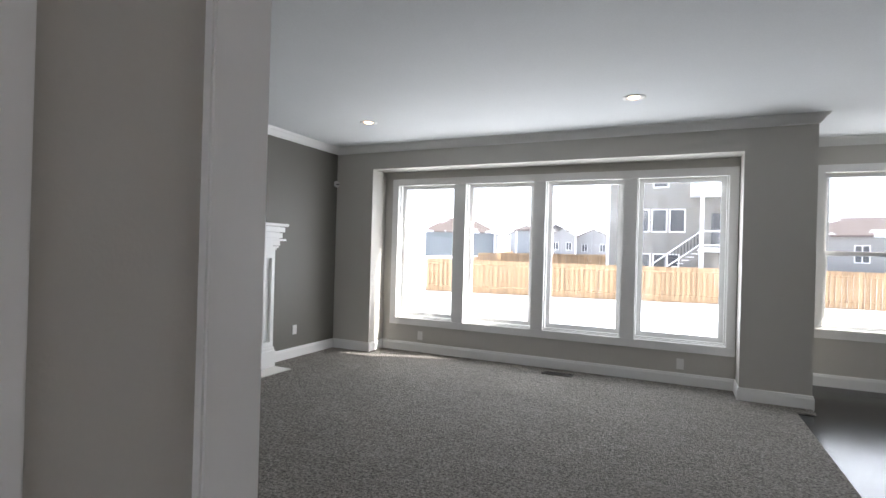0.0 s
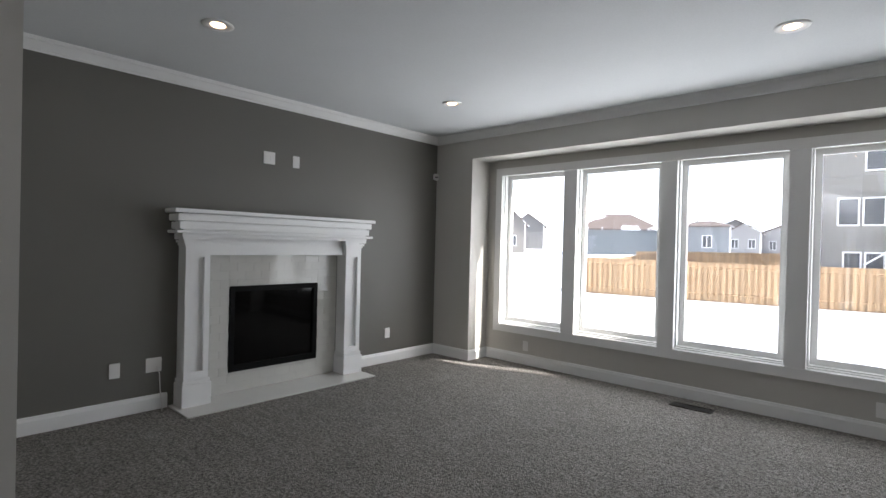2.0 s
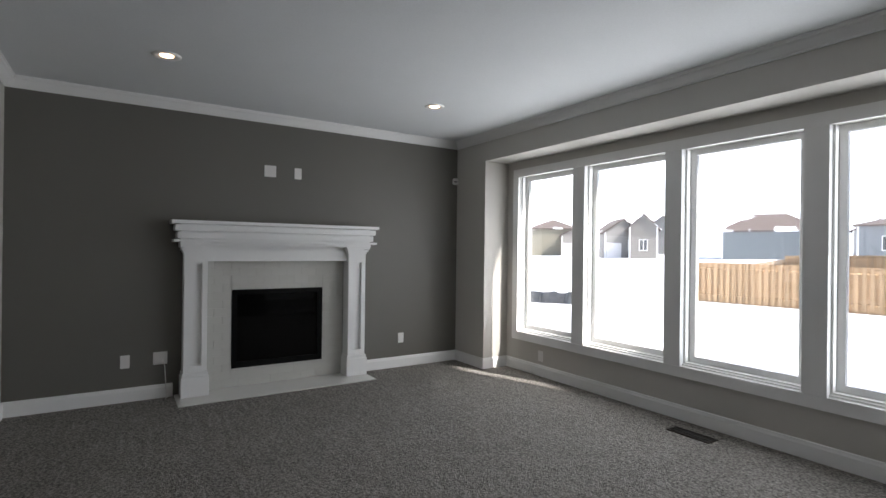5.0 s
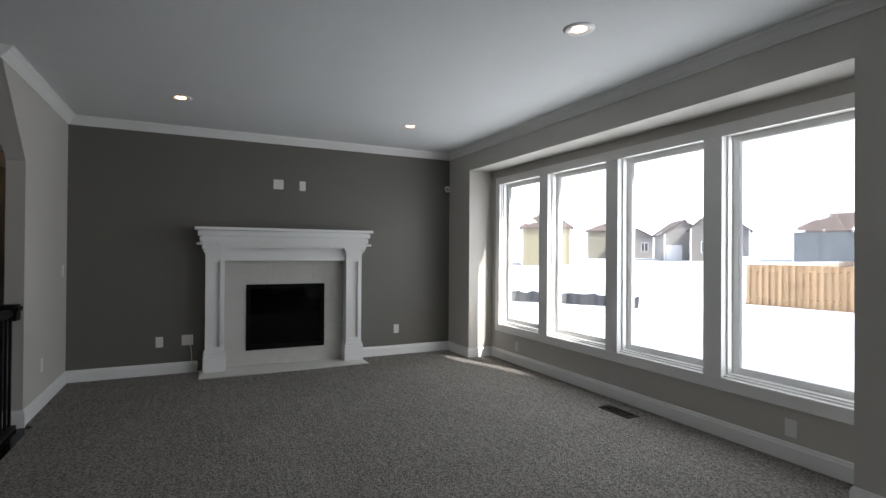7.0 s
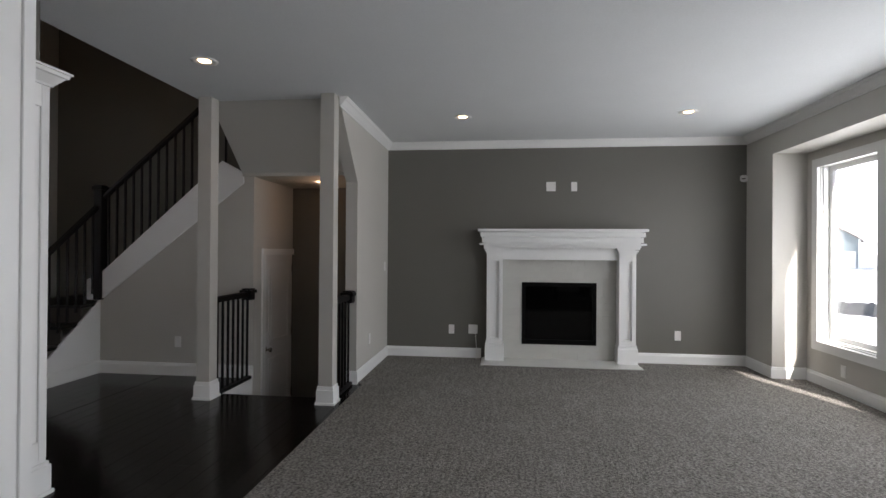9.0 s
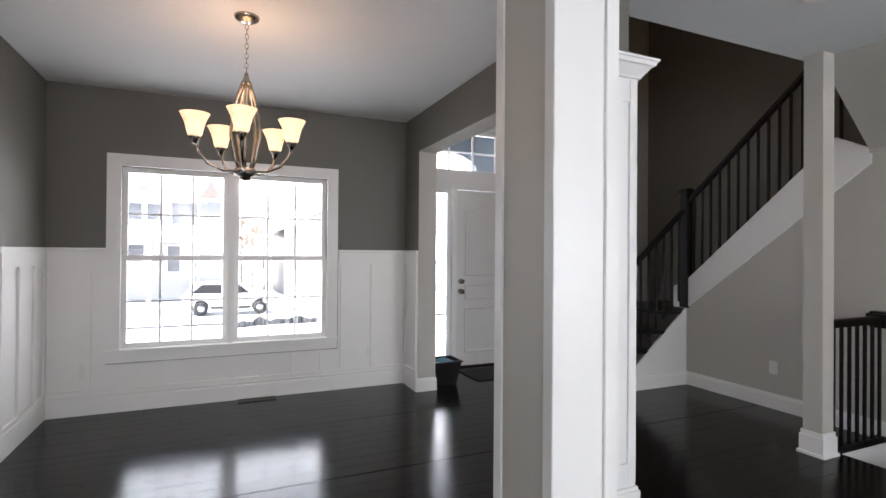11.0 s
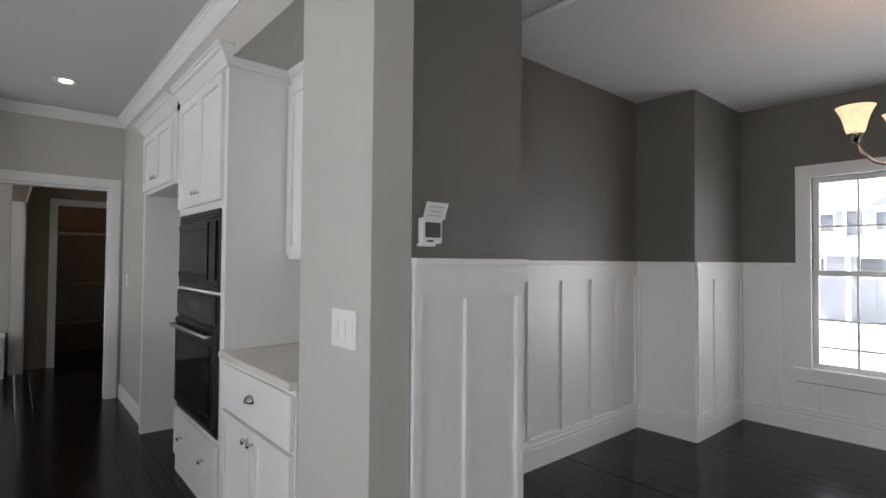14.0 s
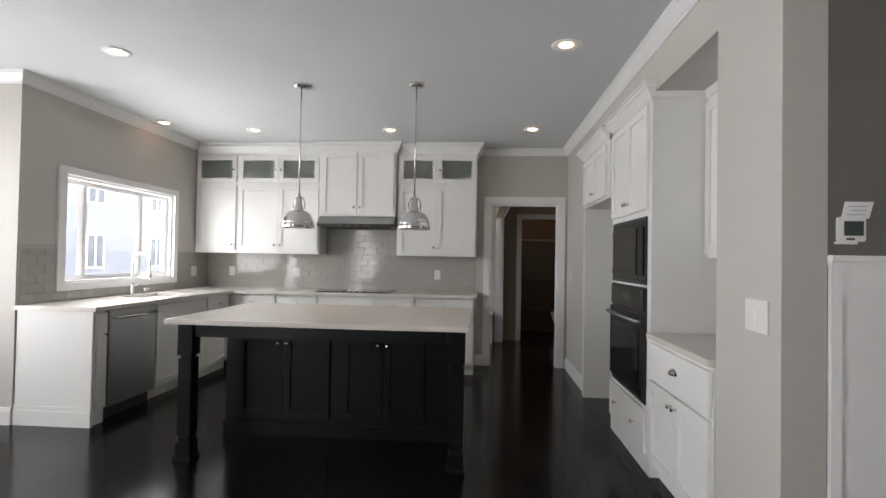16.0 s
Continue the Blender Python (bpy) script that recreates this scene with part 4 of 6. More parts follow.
box_newel(-2.95, 2.05, 0.83, 0.95, g2, 0.10)
part("shoe", boxes((-3.0, 2.015, 0.0, -2.43, 2.085, 0.03)), M_IRON, g2)

hr = thing("wall_handrail", (-2.7, 1.97, 0.9), "black wall handrail down the basement stairs", "handrail")
part("bar", tube(bmesh.new(), [(-2.62, 1.955, 0.98), (-2.72, 1.93, 0.96), (-3.6, 1.93, 0.34)], 0.028, 8), M_IRON, hr)
part("bracket", tube(bmesh.new(), [(-2.78, 1.995, 0.84), (-2.78, 1.93, 0.88)], 0.012, 6), M_NICKEL, hr)
lamp = bpy.data.lights.new("stair_bulb", "POINT")
lamp.energy, lamp.color, lamp.shadow_soft_size = 0.4, (1, 0.62, 0.38), 0.05
new("stair_bulb", lamp).location = (-3.48, 1.555, 2.05)

# ---- basement stairs ----
bs = thing("basement_stairs", (-2.9, 1.5, -0.68), "dark steps down to a lower landing", "staircase")
for i in range(4):
    x = -2.5 - 0.25 * i
    z = -0.17 * (i + 1)
    part("tread", boxes((x - 0.25, 0.97, z - 0.03, x, 2.0, z)), M_BROWN, bs)
    part("riser", boxes((x - 0.02, 0.97, z, x, 2.0, z + 0.14)), M_BROWN, bs)
part("landing", boxes((-4.1, 0.97, -0.72, -3.5, 2.0, -0.68)), M_BROWN, bs)
part("skirt", prism(bmesh.new(), [(-2.5, -0.16), (-2.5, 0.0), (-3.09, 0.0), (-3.09, -0.55)], "y", 0.95, 0.97), M_TRIM, bs)
d = thing("door_4", (-3.7, 0.95, -0.68), "white panelled door on the lower stair landing", "door", kind="structure")
part("casing", boxes((-3.34, 0.97, -0.68, -3.27, 0.99, 1.37), (-4.1, 0.97, 1.30, -3.34, 0.99, 1.37)), M_TRIM, d)
leaf = part("door_leaf", boxes((-4.09, 0.93, -0.67, -3.34, 0.965, 1.30)), M_DOOR, d)
for z0, z1 in ((-0.50, 0.12), (0.30, 1.15)):
    part("panel_moulding", sash_frame(-3.985, -3.455, z0, z1, 0.963, 0.973, 0.022), M_DOOR, leaf)
    part("raised_panel", boxes((-3.93, 0.963, z0 + 0.055, -3.51, 0.971, z1 - 0.055)), M_DOOR, leaf, bevel=0.005)
for z in (-0.45, 0.30, 1.08):
    part("hinge", boxes((-4.09, 0.962, z, -4.07, 0.974, z + 0.09)), M_NICKEL, leaf, "nickel hinge")
bm = bmesh.new()
lathe(bm, [(0, 0), (0.03, 0), (0.01, 0.012), (0.01, 0.035), (0.027, 0.045), (0.028, 0.06), (0, 0.068)], steps=14)
bm.transform(Matrix.Translation((-3.40, 0.965, 0.24)) @ Matrix.Rotation(radians(-90), 4, "X"))
part("knob", bm, M_NICKEL, leaf, "nickel knob")

# ---- kitchen ----


def knob_mesh(at, n, parent, label="chrome knob"):
    bm = bmesh.new()
    lathe(bm, [(0, 0), (0.010, 0), (0.006, 0.006), (0.006, 0.014), (0.013, 0.018), (0.015, 0.024), (0.010, 0.030), (0, 0.031)], steps=12)
    bm.transform(Matrix.Translation(at) @ Vector((0, 0, 1)).rotation_difference(Vector(n)).to_matrix().to_4x4())
    return part("knob", bm, M_CHROME, parent, label)


def cup_pull(at, n, u, parent):
    """A half-round cup handle."""
    bm = bmesh.new()
    rows = []
    for i in range(9):
        a = math.pi * i / 8
        row = []
        for k in range(5):
            b = 0.5 * math.pi * k / 4
            r = math.cos(b)
            row.append(bm.verts.new(Vector(at) + Vector(u) * (0.042 * math.cos(a) * r) + Vector(n) * (0.028 * math.sin(b) + 0.002) + Vector((0, 0, 0.030 * math.sin(a) * r - 0.012))))
        rows.append(row)
    for a, b in zip(rows, rows[1:]):
        for k in range(4):
            bm.faces.new((a[k], a[k + 1], b[k + 1], b[k])).smooth = True
    bmesh.ops.solidify(bm, geom=list(bm.faces), thickness=0.002)
    return part("cup_pull", bm, M_CHROME, parent, "chrome cup handle")


class Face:
    """A cabinet front: a point on it, the way along it and the way out."""

    def __init__(self, o, u, n):
        self.o, self.u, self.n = Vector(o), Vector(u), Vector(n)

    def p(self, a, out, z):
        return self.o + self.u * a + self.n * out + Vector((0, 0, z))

    def box(self, bm, a0, a1, d0, d1, z0, z1):
        q, r = self.p(a0, d0, z0), self.p(a1, d1, z1)
        return bx(bm, *q, *r)


def shaker(f, parent, a0, a1, z0, z1, material, knob=None, kind="door", glass_pane=False, rail=0.055):
    """A framed front with a recessed panel; knob: (along, up) or None."""
    bm = bmesh.new()
    f.box(bm, a0, a0 + rail, 0.002, 0.022, z0, z1), f.box(bm, a1 - rail, a1, 0.002, 0.022, z0, z1)
    f.box(bm, a0 + rail, a1 - rail, 0.002, 0.0215, z0, z0 + rail), f.box(bm, a0 + rail, a1 - rail, 0.002, 0.0215, z1 - rail, z1)
    d = part(kind, bm, material, parent)
    bm = bmesh.new()
    f.box(bm, a0 + rail, a1 - rail, 0.004, 0.009, z0 + rail, z1 - rail)
    part("glass_panel" if glass_pane else "panel", bm, M_FROST if glass_pane else material, d, "frosted glass" if glass_pane else "")
    if knob:
        knob_mesh(f.p(knob[0], 0.022, knob[1]), f.n, d)
    return d


def slab_front(f, parent, a0, a1, z0, z1, material, name="drawer"):
    bm = bmesh.new()
    f.box(bm, a0, a1, 0.002, 0.022, z0, z1)
    return part(name, bm, material, parent, bevel=0.003)


def carcass(f, name, label, a0, a1, z0, z1, depth, material=None, toe=0.0, group="kitchen cabinets", category="cabinet"):
    m = material or M_CAB
    q = f.p((a0 + a1) / 2, -depth / 2, z0)
    c = thing(name, q, label, category, group)
    bm = bmesh.new()
    f.box(bm, a0 + 0.001, a1 - 0.001, -depth, 0.0, z0 + toe, z1)
    if toe:
        f.box(bm, a0 + 0.001, a1 - 0.001, -depth, -0.06, z0, z0 + toe)
    part("body", bm, m, c)
    return c


# wall cabinets on the east wall
E_UP = Face((6.53, 0, 0), (0, 1, 0), (-1, 0, 0))


def wall_cabinet(a0, a1, doors):
    c = carcass(E_UP, "wall_cabinet", "white shaker wall cabinet with frosted glass doors above", a0, a1, 1.365, 2.60, 0.329)
    w = (a1 - a0 - 0.03) / doors
    for i in range(doors):
        b0 = a0 + 0.015 + w * i + 0.002
        b1 = b0 + w - 0.004
        inner = b1 - 0.03 if (doors == 2 and i == 0) else b0 + 0.03
        shaker(E_UP, c, b0, b1, 1.40, 2.20, M_CAB, (inner, 1.47))
        shaker(E_UP, c, b0, b1, 2.245, 2.575, M_CAB, (inner, 2.40), glass_pane=True)
    return c


wall_cabinet(6.24, 6.78, 1)
wall_cabinet(5.19, 6.24, 2)
wall_cabinet(3.26, 4.225, 2)
E_HOOD = Face((6.47, 0, 0), (0, 1, 0), (-1, 0, 0))
c = carcass(E_HOOD, "wall_cabinet", "white shaker cabinet over the range hood", 4.235, 5.18, 1.835, 2.62, 0.389)
for b0, b1, k in ((4.265, 4.70, 4.672), (4.715, 5.15, 4.743)):
    shaker(E_HOOD, c, b0, b1, 1.865, 2.60, M_CAB, (k, 1.94))
CC = [(0, 0), (0.012, 0), (0.014, 0.012), (0.05, 0.06), (0.062, 0.065), (0.064, 0.085), (0.075, 0.088), (0.075, 0.10), (0, 0.10)]
CE = [(d_, z_ * 1.36) for d_, z_ in CC]
bm = bmesh.new()
sweep(bm, CE, (6.53, 3.26, 2.60), (6.53, 4.232, 2.60), (-1, 0, 0), -1, 0)
sweep(bm, CE, (6.855, 3.26, 2.60), (6.53, 3.26, 2.60), (0, -1, 0), 0, -1)
sweep(bm, CE, (6.53, 5.183, 2.60), (6.53, 6.785, 2.60), (-1, 0, 0), 0, 1)
sweep(bm, CE, (6.47, 4.235, 2.60), (6.47, 5.18, 2.60), (-1, 0, 0), -1, -1)
sweep(bm, CE, (6.53, 4.235, 2.60), (6.47, 4.235, 2.60), (0, -1, 0), 0, -1)
sweep(bm, CE, (6.47, 5.18, 2.60), (6.53, 5.18, 2.60), (0, 1, 0), -1, 0)
tagged(part("cabinet_crown", bm, M_CAB), "white crown moulding along the wall cabinets", "moulding")

hood = thing("range_hood", (6.6, 4.71, 1.72), "slim stainless steel range hood under a cabinet", "range hood")
bm = bmesh.new()
prism(bm, [(6.855, 1.70), (6.38, 1.70), (6.36, 1.735), (6.47, 1.832), (6.855, 1.832)], "y", 4.24, 5.175)
part("body", bm, M_STEEL, hood, bevel=0.003)
part("filter", boxes((6.42, 4.30, 1.692, 6.80, 5.11, 1.70)), M_DGREY, hood)
for y in (4.62, 4.72, 4.82):
    part("button", boxes((6.362, y, 1.712, 6.37, y + 0.03, 1.722)), M_DGREY, hood)

# base cabinets
E_LO = Face((6.26, 0, 0), (0, 1, 0), (-1, 0, 0))
for a0, a1 in ((3.27, 3.95), (3.95, 4.45), (4.45, 5.10), (5.10, 5.60), (5.60, 6.17)):
    c = carcass(E_LO, "base_cabinet", "white shaker base cabinet with a drawer", a0, a1, 0, 0.885, 0.598, toe=0.10)
    dr = slab_front(E_LO, c, a0 + 0.012, a1 - 0.012, 0.70, 0.865, M_CAB)
    knob_mesh(E_LO.p((a0 + a1) / 2, 0.022, 0.785), E_LO.n, dr)
    m = (a0 + a1) / 2
    shaker(E_LO, c, a0 + 0.012, m - 0.002, 0.125, 0.685, M_CAB, (m - 0.03, 0.62))
    shaker(E_LO, c, m + 0.002, a1 - 0.012, 0.125, 0.685, M_CAB, (m + 0.03, 0.62))
N_LO = Face((0, 6.17, 0), (1, 0, 0), (0, -1, 0))
c = carcass(N_LO, "base_cabinet", "white base cabinet with a panelled end", 4.12, 4.26, 0, 0.885, 0.618, toe=0.0)
endf = Face((4.12, 0, 0), (0, -1, 0), (-1, 0, 0))
bm = bmesh.new()
endf.box(bm, -6.785, -6.157, 0.0005, 0.008, 0.15, 0.884)
part("end_panel", bm, M_CAB, c, bevel=0.002)
bm = bmesh.new()
endf.box(bm, -6.785, -6.150, 0.0, 0.020, 0.0, 0.115), endf.box(bm, -6.785, -6.154, 0.0, 0.014, 0.115, 0.15)
part("end_base", bm, M_CAB, c)
slab_front(N_LO, c, 4.15, 4.255, 0.12, 0.865, M_CAB, "filler_door")
knob_mesh(N_LO.p(4.225, 0.022, 0.70), N_LO.n, c)
dw = thing("dishwasher", (4.56, 6.45, 0), "brushed steel dishwasher with a bar handle", "dishwasher")
part("tub", boxes((4.264, 6.19, 0.10, 4.858, 6.78, 0.88)), M_DGREY, dw)
part("door", boxes((4.268, 6.145, 0.11, 4.854, 6.188, 0.878)), M_STEEL, dw, bevel=0.004)
part("kick_plate", boxes((4.268, 6.21, 0.0, 4.854, 6.23, 0.105)), M_DGREY, dw)
bm = bmesh.new()
tube(bm, [(4.31, 6.145, 0.815), (4.315, 6.105, 0.815), (4.56, 6.098, 0.815), (4.805, 6.105, 0.815), (4.81, 6.145, 0.815)], 0.011)
part("handle", bm, M_CHROME, dw, "steel bar handle")
c = carcass(N_LO, "base_cabinet", "white sink base cabinet below the window", 4.862, 5.72, 0, 0.885, 0.618, toe=0.10)
slab_front(N_LO, c, 4.875, 5.71, 0.70, 0.865, M_CAB)
shaker(N_LO, c, 4.875, 5.288, 0.125, 0.685, M_CAB, (5.26, 0.62))
shaker(N_LO, c, 5.292, 5.71, 0.125, 0.685, M_CAB, (5.32, 0.62))
c = carcass(N_LO, "base_cabinet", "white corner base cabinet with a drawer", 5.72, 6.26, 0, 0.885, 0.618, toe=0.10)
dr = slab_front(N_LO, c, 5.735, 6.18, 0.70, 0.865, M_CAB)
knob_mesh(N_LO.p(5.96, 0.022, 0.785), N_LO.n, dr)
shaker(N_LO, c, 5.735, 6.18, 0.125, 0.685, M_CAB, (5.78, 0.62))
bm = bmesh.new()
SK = (5.02, 5.62, 6.26, 6.66)
bx(bm, 4.09, 6.12, 0.887, SK[0], 6.787, 0.92), bx(bm, SK[1], 6.12, 0.887, 6.857, 6.787, 0.92), bx(bm, SK[0], 6.12, 0.887, SK[1], SK[2], 0.92), bx(bm, SK[0], SK[3], 0.887, SK[1], 6.787, 0.92)
bx(bm, 6.21, 3.24, 0.887, 6.857, 6.12, 0.92)
tagged(part("countertop", bm, M_QUARTZ), "pale quartz L-shaped countertop with a sink cutout", "countertop")
sk = thing("sink", (5.32, 6.46, 0.7), "undermount stainless steel sink under the window", "sink")
part("basin", boxes((SK[0] - 0.01, SK[2] - 0.01, 0.70, SK[1] + 0.01, SK[3] + 0.01, 0.71), (SK[0] - 0.012, SK[2] - 0.01, 0.71, SK[0], SK[3] + 0.01, 0.886), (SK[1], SK[2] - 0.01, 0.71, SK[1] + 0.012, SK[3] + 0.01, 0.886),
                      (SK[0], SK[2] - 0.012, 0.71, SK[1], SK[2], 0.886), (SK[0], SK[3], 0.71, SK[1], SK[3] + 0.012, 0.886)), M_STEEL, sk)
fc = thing("faucet", (5.32, 6.72, 0.92), "tall gooseneck chrome faucet behind the sink", "faucet")
part("base", lathe(bmesh.new(), [(0, 0), (0.028, 0), (0.028, 0.012), (0.020, 0.02), (0.018, 0.10), (0, 0.10)], (5.32, 6.72, 0.92), 16), M_CHROME, fc)
pts = [(5.32, 6.72, 0.98), (5.32, 6.72, 1.24)] + [(5.32, 6.72 - 0.09 * (1 - math.cos(a)), 1.24 + 0.10 * math.sin(a)) for a in [math.pi * k / 8 for k in range(1, 9)]] + [(5.32, 6.54, 1.14)]
part("neck", tube(bmesh.new(), pts, 0.012), M_CHROME, fc)
part("spray_head", tube(bmesh.new(), [(5.32, 6.54, 1.15), (5.32, 6.54, 1.07)], 0.017), M_CHROME, fc)
part("lever", tube(bmesh.new(), [(5.34, 6.72, 1.0), (5.40, 6.70, 1.03)], 0.007), M_CHROME, fc)
sd = thing("soap_dispenser", (5.50, 6.72, 0.92), "small chrome soap dispenser beside the faucet", "soap dispenser")
part("pump", lathe(bmesh.new(), [(0, 0), (0.02, 0), (0.02, 0.01), (0.010, 0.02), (0.010, 0.05), (0.014, 0.055), (0, 0.06)], (5.50, 6.72, 0.92), 14), M_CHROME, sd)
part("spout", tube(bmesh.new(), [(5.50, 6.72, 0.972), (5.50, 6.66, 0.965)], 0.006), M_CHROME, sd)
ck = thing("cooktop", (6.5, 4.71, 0.92), "black glass cooktop with a row of knobs", "cooktop")
part("glass_top", boxes((6.28, 4.26, 0.921, 6.76, 5.14, 0.930)), M_BGLASS, ck, bevel=0.002)
for y in (4.58, 4.66, 4.74, 4.82):
    part("knob", lathe(bmesh.new(), [(0, 0), (0.02, 0), (0.018, 0.022), (0, 0.022)], (6.33, y, 0.931), 14), M_CHROME, ck)

# island
isl = thing("kitchen_island", (4.2, 4.24, 0), "black shaker kitchen island on turned-square legs", "kitchen island")
I_F = Face((4.14, 0, 0), (0, 1, 0), (-1, 0, 0))
part("body", boxes((4.14, 3.42, 0.09, 4.74, 5.10, 0.885), (4.18, 3.46, 0.0, 4.70, 5.06, 0.09)), M_BLACK, isl)
part("base_trim", boxes((4.125, 3.41, 0.0, 4.14, 5.11, 0.10)), M_BLACK, isl)
for a, b in ((3.58, 4.235), (4.285, 5.03)):
    m = (a + b) / 2
    shaker(I_F, isl, a + 0.02, m - 0.002, 0.14, 0.75, M_BLACK, (m - 0.035, 0.69))
    shaker(I_F, isl, m + 0.002, b - 0.02, 0.14, 0.75, M_BLACK, (m + 0.035, 0.69))
for y in (3.29, 5.06):
    bm = boxes((3.60, y, 0.0, 3.70, y + 0.10, 0.12), (3.61, y + 0.01, 0.12, 3.69, y + 0.09, 0.145), (3.615, y + 0.015, 0.145, 3.685, y + 0.085, 0.16), (3.605, y + 0.005, 0.16, 3.695, y + 0.095, 0.66),
               (3.615, y + 0.015, 0.66, 3.685, y + 0.085, 0.68), (3.60, y, 0.68, 3.70, y + 0.10, 0.885), (3.59, y - 0.01, 0.0, 3.71, y + 0.11, 0.03))
    part("leg", bm, M_BLACK, isl, bevel=0.003)
part("apron", boxes((3.62, 3.40, 0.80, 3.66, 5.09, 0.885), (3.70, 3.32, 0.80, 4.14, 3.36, 0.885), (3.70, 5.13, 0.80, 4.14, 5.17, 0.885)), M_BLACK, isl)
tagged(part("island_countertop", boxes((3.55, 3.265, 0.887, 4.80, 5.225, 0.92)), M_QUARTZ, bevel=0.004), "pale quartz slab on the black island", "countertop")

# ovens and tall units on the south side
S_F = Face((0, 2.135, 0), (1, 0, 0), (0, 1, 0))
c = carcass(S_F, "oven_cabinet", "tall white cabinet around a microwave and wall oven", 3.70, 4.64, 0, 2.37, 0.662, toe=0.0)
m = 4.17
shaker(S_F, c, 3.745, m - 0.002, 1.68, 2.35, M_CAB, (m - 0.03, 1.75))
shaker(S_F, c, m + 0.002, 4.60, 1.68, 2.35, M_CAB, (m + 0.03, 1.75))
dr = slab_front(S_F, c, 3.745, 4.60, 0.13, 0.40, M_CAB)
knob_mesh(S_F.p(3.95, 0.022, 0.27), S_F.n, dr), knob_mesh(S_F.p(4.40, 0.022, 0.27), S_F.n, dr)
mw = thing("microwave", (4.17, 2.15, 1.2), "built-in dark steel microwave above the oven", "microwave")
part("trim_frame", boxes((3.765, 2.136, 1.19, 4.578, 2.147, 1.635)), M_DSTEEL, mw, "dark brushed steel surround", bevel=0.003)
part("door", boxes((3.93, 2.147, 1.25, 4.53, 2.160, 1.57)), M_BGLASS, mw, bevel=0.003)
part("door_band", boxes((3.93, 2.160, 1.25, 4.53, 2.164, 1.285), (3.93, 2.160, 1.535, 4.53, 2.164, 1.57), (3.93, 2.160, 1.285, 3.96, 2.164, 1.535)), M_DSTEEL, mw)
part("control_panel", boxes((3.80, 2.147, 1.25, 3.92, 2.158, 1.57)), M_BGLASS, mw)
part("louvre", boxes((3.80, 2.147, 1.585, 4.54, 2.152, 1.593), (3.80, 2.147, 1.602, 4.54, 2.152, 1.610), (3.80, 2.147, 1.215, 4.54, 2.152, 1.223)), M_DGREY, mw)
ov = thing("wall_oven", (4.17, 2.15, 0.43), "built-in steel wall oven with black glass", "oven")
part("frame", boxes((3.765, 2.136, 0.425, 4.578, 2.146, 1.175)), M_DSTEEL, ov, "dark brushed steel surround", bevel=0.003)
part("control_panel", boxes((3.775, 2.146, 1.02, 4.568, 2.158, 1.165)), M_BGLASS, ov, bevel=0.002)
part("display", boxes((4.06, 2.158, 1.07, 4.28, 2.1588, 1.12)), M_SCREEN, ov)
part("door", boxes((3.775, 2.146, 0.47, 4.568, 2.166, 1.00)), M_DSTEEL, ov, bevel=0.004)
part("door_glass", boxes((3.83, 2.166, 0.53, 4.51, 2.169, 0.90)), M_BGLASS, ov)
part("bottom_vent", boxes((3.80, 2.146, 0.44, 4.54, 2.150, 0.455)), M_DGREY, ov)
part("handle", tube(bmesh.new(), [(3.80, 2.166, 0.955), (3.81, 2.197, 0.955), (4.17, 2.203, 0.955), (4.53, 2.197, 0.955), (4.54, 2.166, 0.955)], 0.012), M_STEEL, ov, "steel bar handle")
c = carcass(S_F, "base_cabinet", "white base cabinet with a wide cup-pull drawer", 2.835, 3.70, 0, 0.865, 0.662, toe=0.10)
dr = slab_front(S_F, c, 2.845, 3.66, 0.63, 0.845, M_CAB)
cup_pull(S_F.p(3.25, 0.022, 0.75), S_F.n, S_F.u, dr)
shaker(S_F, c, 2.845, 3.25, 0.125, 0.615, M_CAB, (3.22, 0.56))
shaker(S_F, c, 3.254, 3.66, 0.125, 0.615, M_CAB, (3.285, 0.56))
tagged(part("side_countertop", boxes((2.835, 1.475, 0.867, 3.695, 2.165, 0.90)), M_QUARTZ, bevel=0.003), "pale quartz counter beside the ovens", "countertop")
S_UP = Face((0, 1.80, 0), (1, 0, 0), (0, 1, 0))
c = carcass(S_UP, "wall_cabinet", "white wall cabinet in the counter alcove", 2.84, 3.695, 1.37, 2.37, 0.328)
shaker(S_UP, c, 2.85, 3.26, 1.39, 2.33, M_CAB, (3.23, 1.46)), shaker(S_UP, c, 3.265, 3.68, 1.39, 2.33, M_CAB, (3.295, 1.46))
S_FR = Face((0, 2.165, 0), (1, 0, 0), (0, 1, 0))
c = carcass(S_FR, "wall_cabinet", "white cabinet over the refrigerator space", 4.645, 5.64, 1.86, 2.34, 0.69)
shaker(S_FR, c, 4.70, 5.14, 1.885, 2.31, M_CAB, (5.11, 1.95)), shaker(S_FR, c, 5.145, 5.60, 1.885, 2.31, M_CAB, (5.175, 1.95))
tagged(part("refrigerator_side_panel", boxes((5.52, 1.48, 0, 5.575, 2.18, 1.858)), M_CAB), "white panel beside the empty refrigerator space", "panel")
bm = bmesh.new()
sweep(bm, CC, (3.70, 2.135, 2.37), (4.64, 2.135, 2.37), (0, 1, 0), -1, 0)
sweep(bm, CC, (4.64, 2.165, 2.34), (5.64, 2.165, 2.34), (0, 1, 0), 0, -1)
sweep(bm, CC, (3.70, 1.80, 2.37), (3.70, 2.135, 2.37), (-1, 0, 0), 1, -1)
sweep(bm, CC, (2.84, 1.80, 2.37), (3.70, 1.80, 2.37), (0, 1, 0), 0, 1)
tagged(part("cabinet_crown", bm, M_CAB), "white crown moulding along the oven cabinets", "moulding")

# ---- lamps ----


